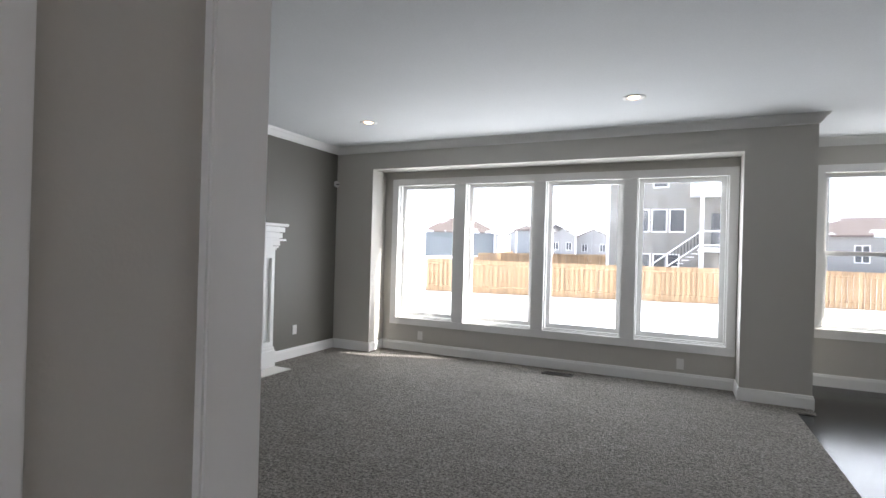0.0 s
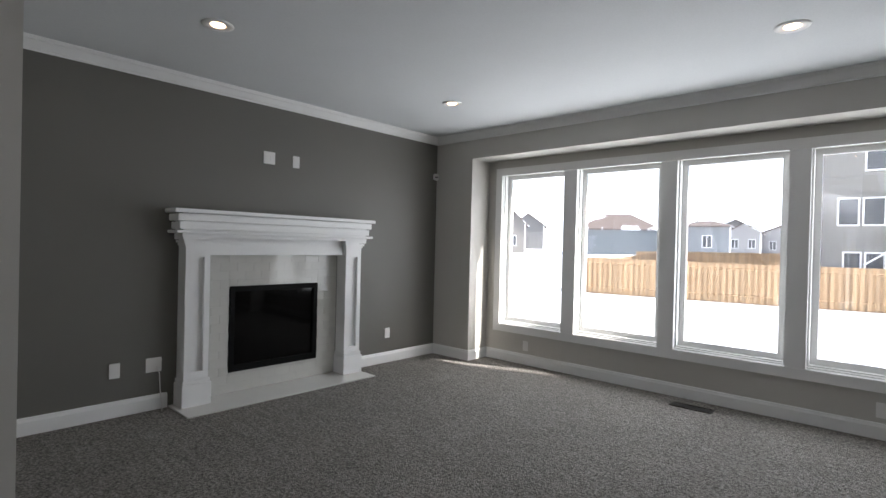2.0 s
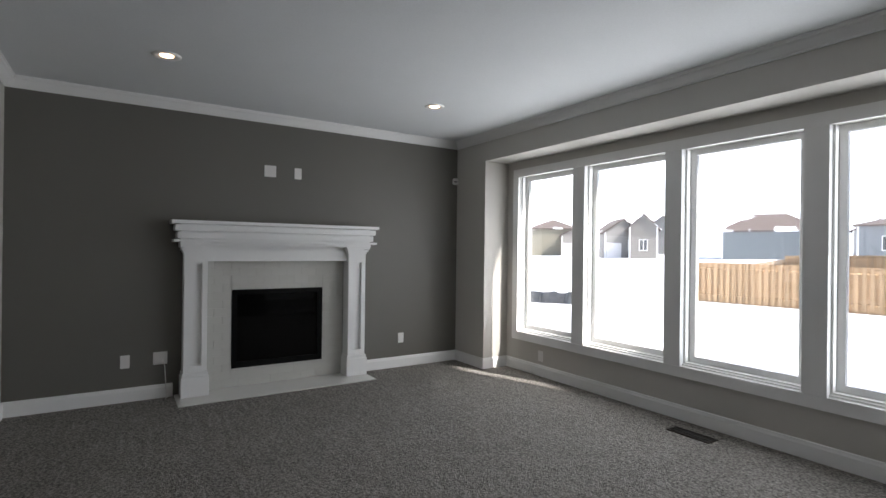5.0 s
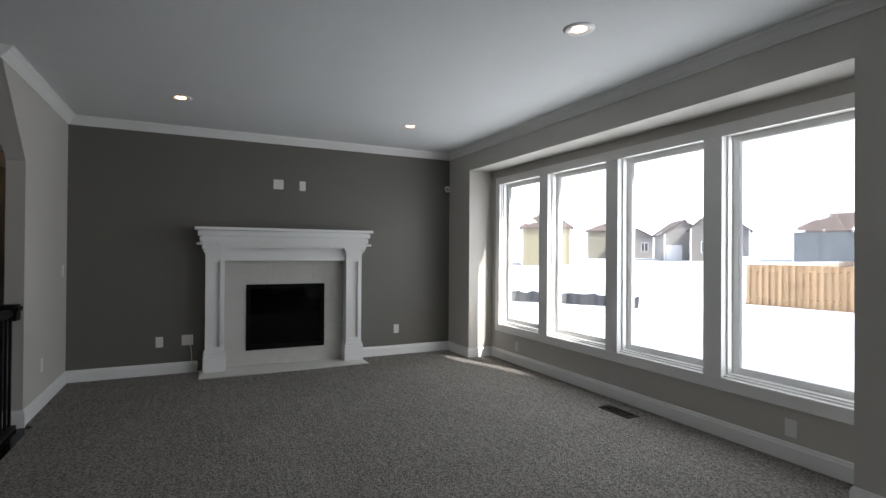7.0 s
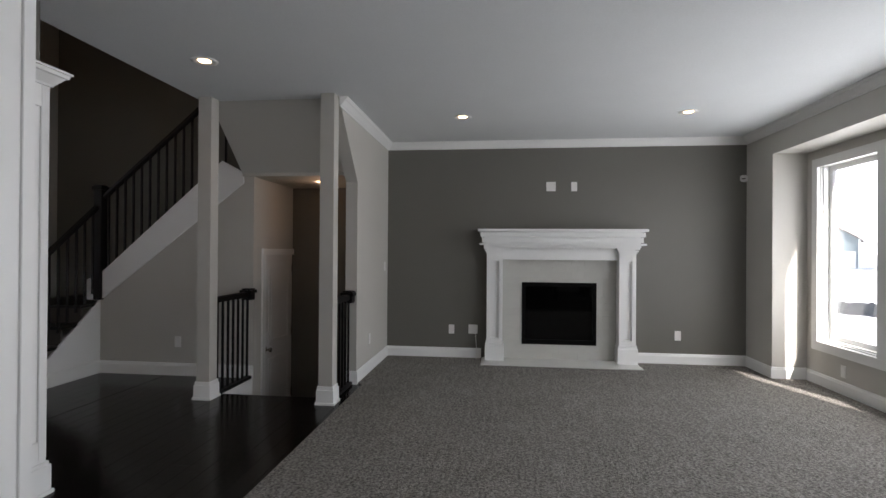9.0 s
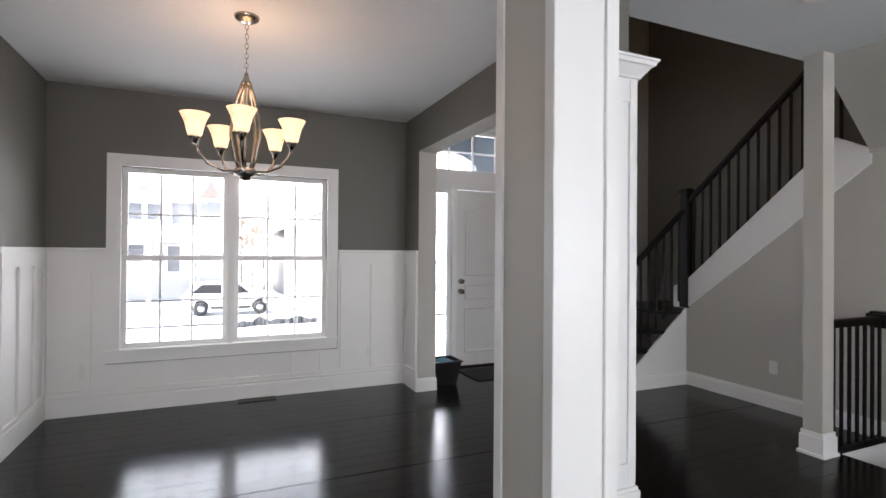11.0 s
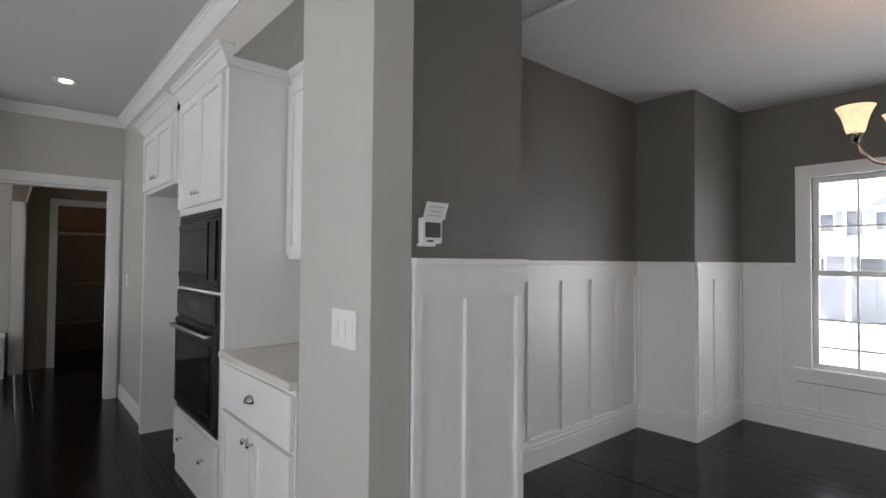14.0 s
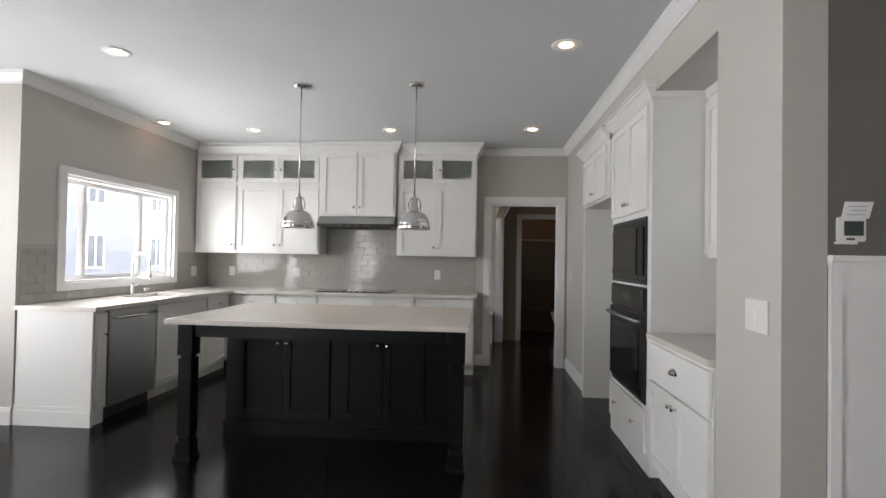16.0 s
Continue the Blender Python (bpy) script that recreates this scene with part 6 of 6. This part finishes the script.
house(-31, 73, 25, 10.3, 8, 3.1, (0.175, 0.192, 0.2), "blue-grey single-storey house behind the fence", 2.4, 1, cols=0, hip=True)
house(-18.7, 72, 13, 5.0, 5.5, 3.5, (0.2, 0.212, 0.22), "pale blue two-storey house far off", 0.9, 1, cols=1, hip=True)
house(-28, 101, 12, 6, 7, 4.0, (0.329, 0.329, 0.321), "far pale grey house with a snowy roof", 1.6, 1, cols=2)
house(-21, 103, 8, 5, 7, 3.6, (0.282, 0.274, 0.266), "far mid grey house with a snowy roof", 1.5, 1, cols=2)
house(-24.5, 112, 10, 6, 7, 5.0, (0.235, 0.227, 0.219), "far dark grey house with a snowy roof", 1.4, 1, cols=2)
house(-16, 110, 6, 7, 7, 3.8, (0.313, 0.305, 0.297), "far beige grey house", 1.5, 1, cols=2)
house(-36, 96, 18, 7, 7, 3.4, (0.313, 0.313, 0.297), "far grey house with garage doors", 1.5, 1, garage=True, cols=2)
house(-45.2, 66.5, 40, 3.6, 7, 4.2, (0.20, 0.188, 0.17), "beige-grey gabled house with a white trimmed window", 1.7, 1, cols=1)
house(-49.5, 66.5, 52, 5.0, 7, 3.6, (0.266, 0.258, 0.243), "grey house with a snow-covered roof", 1.8, 1, garage=True, cols=2)
house(-54, 84.5, 34, 6.0, 7, 4.4, (0.188, 0.184, 0.177), "dark grey house with a steep snowy roof", 2.2, 1, cols=0)
house(-66, 69.5, 46, 7.5, 8, 4.4, (0.25, 0.232, 0.18), "beige house with a low snowy roof", 1.8, 1, cols=0, hip=True)
house(-60.5, 70, 43, 5.2, 6, 3.3, (0.282, 0.266, 0.243), "grey house with garage doors", 1.4, 1, garage=True, cols=2)
house(-57, 48.5, 53, 6.5, 8, 4.9, (0.27, 0.245, 0.165), "pale yellow house with a snowy roof", 3.0, 1, cols=0, hip=True)
house(-65, 44.5, 59, 4.2, 6, 3.4, (0.17, 0.21, 0.225), "pale blue house with a garage door", 1.4, 1, garage=True, cols=1)
house(15.5, 60, -15, 13, 9, 3.2, (0.26, 0.255, 0.245), "grey house with a snowy hip roof behind the fence", 2.0, 1, cols=3, hip=True)
house(24, 25, 0, 17, 9, 7.0, (0.20, 0.205, 0.21), "blue-grey neighbour house beside the kitchen", 2.6, 2, cols=4, z=-0.3)

# glowing ring that stands in for the bright winter haze round the horizon
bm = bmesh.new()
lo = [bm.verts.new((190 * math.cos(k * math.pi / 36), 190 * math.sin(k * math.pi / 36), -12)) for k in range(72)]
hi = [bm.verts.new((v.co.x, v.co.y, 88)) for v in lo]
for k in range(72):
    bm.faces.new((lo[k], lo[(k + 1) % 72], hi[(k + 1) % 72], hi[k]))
structure("backdrop", bm, M_HAZE, "glowing white ring standing in for hazy winter sky")

# the large grey house behind the yard
gh = thing("house", (4.0, 41, -0.8), "large grey three-level house with a rear porch", "house", "neighbouring houses")
M_GREYSIDE = siding("warm_grey_siding", (0.24, 0.23, 0.21))
wl = part("wall", boxes((-4.4, 36, -1.2, 7.6, 46, 8.4)), M_GREYSIDE, gh)
bm = bmesh.new()
for k in range(48):
    bx(bm, -4.42, 35.985, -0.9 + 0.19 * k, 7.62, 36.0, -0.9 + 0.19 * k + 0.17)
part("lap_siding", bm, M_GREYSIDE, wl)
bm = bmesh.new()
prism(bm, [(35.2, 8.3), (46.8, 8.3), (41, 11.6)], "x", -5.0, 8.2)
part("roof", bm, M_ROOF, gh)
part("corner_board", boxes((-4.46, 35.95, -1.2, -4.28, 36.1, 8.3)), M_TRIM, gh)
for x, z0, z1, w in ((-2.3, 2.9, 4.4, 0.95), (-1.25, 2.9, 4.4, 0.95), (-0.2, 2.9, 4.4, 0.95), (-2.1, 0.5, 1.55, 0.8), (-1.2, 0.5, 1.55, 0.8), (-0.4, 0.5, 1.55, 0.75), (-1.2, 5.75, 7.0, 0.95), (2.0, 5.75, 7.0, 0.95),
                     (5.5, 2.9, 4.4, 1.0), (6.8, 2.9, 4.4, 1.0), (6.0, 5.75, 7.0, 1.0)):
    wd = part("window", sash_frame(x - w / 2, x + w / 2, z0, z1, 35.9, 35.99, 0.08), M_TRIM, gh)
    part("pane", boxes((x - w / 2 + 0.08, 35.94, z0 + 0.08, x + w / 2 - 0.08, 35.98, z1 - 0.08)), M_HOUSEGLASS, wd)
pch = part("porch", boxes((1.0, 33.4, 1.7, 5.0, 35.98, 1.95)), M_TRIM, gh)
for x in (1.1, 3.0, 4.9):
    part("post", boxes((x - 0.1, 33.45, 1.95, x + 0.1, 33.65, 5.1), (x - 0.12, 33.43, -1.0, x + 0.12, 33.67, 1.7)), M_TRIM, pch)
bm = bmesh.new()
prism(bm, [(33.0, 5.1), (35.98, 5.1), (35.98, 6.2), (33.0, 5.3)], "x", 0.5, 5.5)
part("porch_roof", bm, M_SNOW, pch)
part("rail", boxes((1.2, 33.5, 2.85, 4.8, 33.58, 2.95), (1.2, 33.5, 2.05, 4.8, 33.58, 2.13)), M_TRIM, pch)
part("porch_door", boxes((1.7, 35.95, 1.95, 2.8, 35.985, 4.1)), M_HOUSEGLASS, pch)
bm = bmesh.new()
for k in range(10):
    bx(bm, 0.9 - 0.27 * k, 33.6, 1.75 - 0.2 * k, 1.0 - 0.27 * (k - 1), 34.6, 1.80 - 0.2 * k)
part("porch_steps", bm, M_TRIM, pch)
bm = bmesh.new()
tube(bm, [(1.0, 33.6, 2.85), (-1.5, 33.6, 0.9)], 0.05, 6), tube(bm, [(1.0, 33.6, 2.1), (-1.5, 33.6, 0.15)], 0.05, 6)
part("step_rail", bm, M_TRIM, pch)
for k in range(14):
    x = 0.9 - 0.17 * k
    part("picket", boxes((x - 0.02, 33.58, 2.02 - 0.133 * k, x + 0.02, 33.62, 2.77 - 0.133 * k)), M_DGREY, pch)



def street_house(x0, x1, y, base, label):
    """A two-storey house whose street front lies at y and faces +y."""
    h = thing("house", ((x0 + x1) / 2, y - 5, base), label, "house", "neighbouring houses")
    side = siding("slate_blue_siding", (0.225, 0.23, 0.235))
    wall = part("wall", boxes((x0 + 1.5, y - 9, base, x1, y, 4.75)), side, h)
    lap = bmesh.new()
    for k in range(36):
        bx(lap, x0 + 1.5, y, base + 0.19 * k, x1, y + 0.012, base + 0.19 * k + 0.17)
    part("lap_siding", lap, side, wall)
    part("roof", prism(bmesh.new(), [(y + 0.55, 4.65), (y - 9.5, 4.65), (y - 4.5, 6.6)], "x", x0 + 1.0, x1 + 0.5), M_SNOW, h)
    part("fascia", boxes((x0 + 1.0, y + 0.5, 4.55, x1 + 0.5, y + 0.58, 4.75)), M_TRIM, h)
    tower = part("corner_tower", boxes((x0, y - 4, base, x0 + 1.5, y + 0.5, 4.7)), siding("dark_slate_siding", (0.16, 0.168, 0.175)), h)
    part("corner_board", boxes((x0 - 0.04, y + 0.4, base, x0 + 0.12, y + 0.56, 4.7), (x0 + 1.42, y + 0.4, base, x0 + 1.56, y + 0.56, 4.7)), M_TRIM, tower)
    part("tower_eave", boxes((x0 - 0.3, y - 4.2, 4.7, x0 + 1.8, y + 0.8, 4.85)), M_TRIM, tower)
    cap = bmesh.new()
    bmesh.ops.create_cone(cap, segments=4, radius1=1.1, radius2=0.02, depth=1.5, matrix=Matrix.Translation((x0 + 0.75, y - 0.6, 5.6)) @ Matrix.Rotation(radians(45), 4, "Z"))
    part("tower_roof", cap, M_ROOF, tower)
    for gx in (x0 + 4.7, x0 + 8.6):
        gable = part("gable", prism(bmesh.new(), [(gx - 1.7, 4.6), (gx + 1.7, 4.6), (gx, 5.6)], "y", y - 3, y + 0.45), side, h)
        part("gable_bay", boxes((gx - 1.5, y, 2.95, gx + 1.5, y + 0.4, 4.6)), side, gable)
        for s_ in (-1, 1):
            part("rake_board", prism(bmesh.new(), [(gx + s_ * 1.95, 4.52), (gx + s_ * 1.95, 4.72), (gx, 5.85), (gx, 5.62)], "y", y + 0.40, y + 0.56), M_TRIM, gable)
            part("corner_board", boxes((gx + s_ * 1.5 - 0.07, y + 0.36, 2.95, gx + s_ * 1.5 + 0.07, y + 0.43, 4.6)), M_TRIM, gable)
        for wx in (gx - 0.55, gx + 0.55):
            w_ = part("window", sash_frame(wx - 0.5, wx + 0.5, 3.25, 4.5, y + 0.40, y + 0.47, 0.09), M_TRIM, gable)
            part("pane", boxes((wx - 0.41, y + 0.42, 3.34, wx + 0.41, y + 0.44, 4.41)), M_HOUSEGLASS, w_)
    porch = part("porch", prism(bmesh.new(), [(y, 3.15), (y + 2.0, 2.25), (y + 2.0, 2.05), (y, 2.05)], "x", x0 + 1.6, x1), M_SNOW, h)
    part("porch_beam", boxes((x0 + 1.6, y + 1.7, 1.85, x1, y + 1.9, 2.05)), M_TRIM, porch)
    for k in range(5):
        px = x0 + 1.8 + (x1 - x0 - 2.0) * k / 4
        part("post", boxes((px - 0.11, y + 1.7, base, px + 0.11, y + 1.9, 1.85)), M_TRIM, porch)
    for wx, z0, z1, ww in ((x0 + 3.0, -0.2, 1.75, 0.95), (x0 + 5.6, 0.5, 1.8, 1.9), (x0 + 8.9, 0.5, 1.8, 1.6)):
        w_ = part("window", sash_frame(wx - ww / 2, wx + ww / 2, z0, z1, y + 0.01, y + 0.09, 0.1), M_TRIM, h)
        part("pane", boxes((wx - ww / 2 + 0.1, y + 0.03, z0 + 0.1, wx + ww / 2 - 0.1, y + 0.06, z1 - 0.1)), M_HOUSEGLASS, w_)
    return h


street_house(1.2, 13.0, -35.5, -2.2, "slate-blue two-storey house with white gables and a porch")
house(-9.2, -42, 180, 12, 10, 5.2, (0.27, 0.25, 0.21), "beige house across the street", 2.6, 2, garage=True, cols=3)
house(25, -38, 180, 12, 10, 5.2, (0.313, 0.329, 0.344), "grey house farther along the street", 2.6, 2, garage=True, cols=3)

bm = bmesh.new()
for i in range(40):
    x0, x1 = -80 + 4 * i, -76 + 4 * i
    v = [bm.verts.new((x, y, max(ground_z(x, y), ground_z(x, y)) + 0.09)) for x, y in ((x0, -28), (x1, -28), (x1, -22.5), (x0, -22.5))]
    bm.faces.new(v)
structure("road", bm, mat("slushy_road", (0.55, 0.55, 0.57), 0.6, var=0.25, scale=0.4), "snow-packed street before the house")


def car(x, y, rz, label):
    z = ground_z(x, y) + 0.12
    c = tagged(new("car"), label, "car")
    c.matrix_basis = pose(x, y, z, 0, 0, rz)

    def add(name, bm, m, parent=c, bevel=0.0):
        ob = new(name, mesh_of(name, bm, m, bevel))
        ob.parent = parent
        return ob
    def wheel_arch(cx):
        return [(cx + 0.43 * math.cos(math.pi * k / 8), 0.36 + 0.43 * math.sin(math.pi * k / 8)) for k in range(9)]
    prof = [(-2.28, 0.34), (-2.36, 0.62), (-2.30, 0.92), (-2.05, 1.03), (-1.2, 1.13), (-0.45, 1.60), (0.1, 1.70), (1.35, 1.70), (1.75, 1.62), (2.12, 1.16), (2.26, 1.05), (2.32, 0.60), (2.26, 0.34)] + wheel_arch(1.4) + wheel_arch(-1.45)
    body = add("body", prism(bmesh.new(), prof, "y", -0.9, 0.9), M_CARPAINT, c, 0.03)
    add("headlight", boxes((-2.34, -0.86, 0.80, -2.18, -0.55, 0.93), (-2.34, 0.55, 0.80, -2.18, 0.86, 0.93)), M_FROST, body)
    add("windscreen", prism(bmesh.new(), [(-1.19, 1.15), (-0.50, 1.58), (-0.47, 1.60), (-1.16, 1.17)], "y", -0.78, 0.78), M_BGLASS, body)
    for s in (-1, 1):
        add("side_window", prism(bmesh.new(), [(-0.95, 1.13), (-0.48, 1.55), (0.35, 1.58), (0.35, 1.13)], "y", s * 0.90, s * 0.912), M_BGLASS)
        add("side_window", prism(bmesh.new(), [(0.43, 1.13), (0.43, 1.58), (1.35, 1.6), (1.85, 1.15)], "y", s * 0.90, s * 0.912), M_BGLASS)
        add("sill_trim", boxes((-1.0, s * 0.89, 0.32, 0.95, s * 0.92, 0.46)), M_RUBBER)
        for wx in (-1.45, 1.4):
            bm = bmesh.new()
            lathe(bm, [(0.20, -0.10), (0.34, -0.10), (0.36, -0.06), (0.36, 0.06), (0.34, 0.10), (0.20, 0.10)], steps=24)
            bm.transform(Matrix.Translation((wx, s * 0.84, 0.36)) @ Matrix.Rotation(radians(90), 4, "X"))
            w_ = add("wheel", bm, M_RUBBER)
            bm = bmesh.new()
            lathe(bm, [(0, -0.085), (0.06, -0.09), (0.20, -0.06), (0.21, 0.06), (0.06, 0.09), (0, 0.085)], steps=16)
            bm.transform(Matrix.Translation((wx, s * 0.85, 0.36)) @ Matrix.Rotation(radians(90), 4, "X"))
            add("rim", bm, M_STEEL, w_)
    return c


car(0.85, -26.5, 0, "silver sport utility car parked on the snowy street")


def bare_tree(x, y, h, seed):
    rnd = random.Random(seed)
    z = ground_z(x, y)
    t = thing("tree", (x, y, z), "bare leafless winter tree", "tree", "bare trees")
    bm = bmesh.new()
    tube(bm, [(x, y, z - 0.2), (x + 0.1, y, z + h * 0.4), (x, y + 0.1, z + h)], 0.10, 7, 0.15)
    part("trunk", bm, M_BARK, t)
    bm = bmesh.new()
    for k in range(60):
        a, f = rnd.random() * 6.283, 0.12 + 0.83 * rnd.random()
        L = h * 0.38 * (1.15 - f)
        s = Vector((x, y, z + h * f))
        e = s + Vector((math.cos(a) * L, math.sin(a) * L, L * 0.9))
        tube(bm, [s, (s + e) / 2 + Vector((0, 0, -0.1)), e], 0.035, 4, 0.3)
        for j in range(4):
            b = s.lerp(e, 0.35 + 0.15 * j)
            g = b + Vector((rnd.uniform(-1, 1), rnd.uniform(-1, 1), rnd.uniform(0.3, 1.2))) * L * 0.4
            tube(bm, [b, g], 0.016, 3, 0.4)
    part("crown", bm, M_BARK, t, "bare twigs")


for k, (x, y, h) in enumerate(((-1.5, -48, 9), (-0.4, -44, 8), (-2.4, -46, 9), (0.6, -47, 10), (-1.2, -52, 12), (1, -52, 11), (-3.5, -55, 10), (4, -56, 11), (-6, -52, 9), (17, -50, 10), (-17, -50, 10))):
    bare_tree(x, y, h, k)


def silt_fence(points, label, tall=0.5):
    s = tagged(new("silt_fence"), label, "silt fence")
    s.location = (*points[0], ground_z(*points[0]))
    bm = bmesh.new()
    n = 40
    rows = []
    for i in range(n + 1):
        f = i / n * (len(points) - 1)
        k = min(int(f), len(points) - 2)
        p = Vector(points[k]).lerp(Vector(points[k + 1]), f - k)
        w = 0.25 * noise.noise(Vector((i * 0.5, 1, 2)))
        z = ground_z(p.x, p.y)
        rows.append([bm.verts.new((p.x, p.y + w, z - 0.1)), bm.verts.new((p.x, p.y + w + 0.1, z + tall + (0.12 if tall > 0.4 else 0.3) * noise.noise(Vector((i * (0.6 if tall > 0.4 else 0.17), 5, 2)))))])
    for a, b in zip(rows, rows[1:]):
        bm.faces.new((a[0], b[0], b[1], a[1]))
    bmesh.ops.solidify(bm, geom=list(bm.faces), thickness=0.02)
    part("cloth", bm, M_SILT, s)


silt_fence([(-21, 15.5), (-17.5, 18), (-13.6, 20)], "sagging black silt fence in the snow")
silt_fence([(-2.9, -21.5), (-0.9, -21.8), (0.9, -21.2)], "sagging black silt fence in the front yard", 0.3)

# porch before the front door
structure("porch", boxes((-3.2, -4.2, -0.6, -0.2, -2.46, -0.05)), mat("concrete", (0.4, 0.39, 0.37), 0.8, var=0.1), "concrete porch slab")

# ---- pieces: tiles and boards ----


def tiles(parent, face, a0, a1, z0, z1, tw, th, gap, material, out, holes=(), depth=0.008):
    """Running-bond tiles on a face, as parts of parent; alike sizes share a mesh."""
    cache = {}
    row = 0
    z = z0
    while z < z1 - 0.012:
        zt = min(z + th, z1)
        a = a0 - (tw / 2 if row % 2 else 0)
        while a < a1 - 0.008:
            b0, b1 = max(a, a0), min(a + tw, a1)
            if b1 - b0 > 0.012:
                spans = [(b0, b1, z, zt)]
                for h0, h1, v0, v1 in holes:
                    nxt = []
                    for s0, s1, q0, q1 in spans:
                        if s1 <= h0 or s0 >= h1 or q1 <= v0 or q0 >= v1:
                            nxt.append((s0, s1, q0, q1))
                            continue
                        if s0 < h0:
                            nxt.append((s0, h0, q0, q1))
                        if s1 > h1:
                            nxt.append((h1, s1, q0, q1))
                        m0, m1 = max(s0, h0), min(s1, h1)
                        if q0 < v0:
                            nxt.append((m0, m1, q0, v0))
                        if q1 > v1:
                            nxt.append((m0, m1, v1, q1))
                    spans = nxt
                for s0, s1, q0, q1 in spans:
                    w_, h_ = round(s1 - s0 - gap, 3), round(q1 - q0 - gap, 3)
                    if w_ < 0.008 or h_ < 0.008:
                        continue
                    if (w_, h_) not in cache:
                        bm = boxes((-w_ / 2, -depth / 2, -h_ / 2, w_ / 2, depth / 2, h_ / 2))
                        bmesh.ops.bevel(bm, geom=[e for e in bm.edges if all(v.co.y > 0 for v in e.verts)], offset=gap * 0.7, segments=1, affect="EDGES", clamp_overlap=True)
                        cache[(w_, h_)] = mesh_of("tile", bm, material)
                    t = new("tile", cache[(w_, h_)])
                    t.parent = parent
                    t.matrix_parent_inverse = world_of(parent).inverted()
                    ang = math.atan2(face.n.y, face.n.x) - math.pi / 2
                    t.matrix_basis = Matrix.Translation(face.p((s0 + s1) / 2, out + depth / 2, (q0 + q1) / 2)) @ Matrix.Rotation(ang, 4, "Z") @ Matrix.Rotation(
                        radians(random.uniform(-0.4, 0.4)), 4, "X") @ Matrix.Rotation(radians(random.uniform(-0.4, 0.4)), 4, "Z")
            a += tw
        z += th
        row += 1


tiles(fp, Face((-4.412, 0, 0), (0, 1, 0), (1, 0, 0)), 3.597, 4.978, 0.024, 1.268, 0.154, 0.0775, 0.0007, M_TILE, 0.0, [(FB[0], FB[1], FB[2], FB[3])])
bsp = structure("backsplash_wall", boxes((6.852, 3.26, 0.921, 6.859, 6.787, 1.364), (6.852, 4.232, 1.364, 6.859, 5.182, 1.70)), M_GGROUT, "grey tiled backsplash behind the cooktop")
EF = Face((6.852, 0, 0), (0, 1, 0), (-1, 0, 0))
tiles(bsp, EF, 3.26, 6.785, 0.922, 1.363, 0.154, 0.0775, 0.0022, M_GTILE, 0.0, depth=0.006)
tiles(bsp, EF, 4.232, 5.182, 1.363 + 0.0235, 1.70, 0.154, 0.0775, 0.0022, M_GTILE, 0.0, depth=0.006)
bs2 = structure("backsplash_window", boxes((4.11, 6.783, 0.921, 6.845, 6.789, 1.003), (4.11, 6.783, 1.003, 4.452, 6.789, 1.40), (6.15, 6.783, 1.003, 6.52, 6.789, 1.364), (6.52, 6.783, 1.003, 6.845, 6.789, 1.364)), M_GGROUT,
                "grey tiled backsplash round the kitchen window")
tiles(bs2, Face((0, 6.783, 0), (1, 0, 0), (0, -1, 0)), 4.11, 6.845, 0.922, 1.363, 0.154, 0.0775, 0.0022, M_GTILE, 0.0, [(4.453, 6.15, 1.003, 2.2)], 0.006)

# hardwood boards along x
floor_ob = tagged(new("floor"), "dark espresso hardwood plank floor", "floor", "", "structure")
ROOMS = [(-2.5, 6.98, 0.0, 2.19), (0.88, 6.98, 2.19, 6.48), (1.03, 6.98, 6.48, 7.65), (-3.09, 6.98, -1.0, 0.0), (-3.09, 3.3, -2.42, -1.0), (6.98, 10.85, 1.05, 5.0), (-3.09, -2.5, 0.0, 0.97), (-3.0, -2.5, 2.0, 2.19)]
PW = 0.127
rnd = random.Random(5)
cache = {}
rest = bmesh.new()
count = 0
y = -2.42
while y < 7.65:
    yb = y + PW
    for x0, x1, r0, r1 in ROOMS:
        lo_, hi_ = max(y, r0), min(yb, r1)
        if hi_ - lo_ < 0.01:
            continue
        x = x0 - rnd.random() * 0.9
        while x < x1:
            L = rnd.choice((0.9, 1.2, 1.5, 1.8))
            s0, s1 = max(x, x0), min(x + L, x1)
            x += L
            if s1 - s0 < 0.02:
                continue
            w_, l_ = round(hi_ - lo_ - 0.001, 3), round(s1 - s0 - 0.001, 3)
            near = -2.5 < (s0 + s1) / 2 < 5.0 and -2.2 < y < 4.2 and count < 300
            z = rnd.uniform(-0.0003, 0.0003)
            if near:
                count += 1
                if (l_, w_) not in cache:
                    bm = boxes((-l_ / 2, -w_ / 2, -0.018, l_ / 2, w_ / 2, 0))
                    bmesh.ops.bevel(bm, geom=[e for e in bm.edges if all(v.co.z > -0.001 for v in e.verts)], offset=0.0009, segments=1, affect="EDGES", clamp_overlap=True)
                    cache[(l_, w_)] = mesh_of("plank", bm, M_WOOD)
                p = new("plank", cache[(l_, w_)])
                p.parent = floor_ob
                p.location = ((s0 + s1) / 2, (lo_ + hi_) / 2, z)
            else:
                bx(rest, s0 + 0.0005, lo_ + 0.0005, -0.018, s1 - 0.0005, hi_ - 0.0005, z)
    y = yb
r = part("plank_field", rest, M_WOOD, floor_ob)
r["kind"] = "stuff"
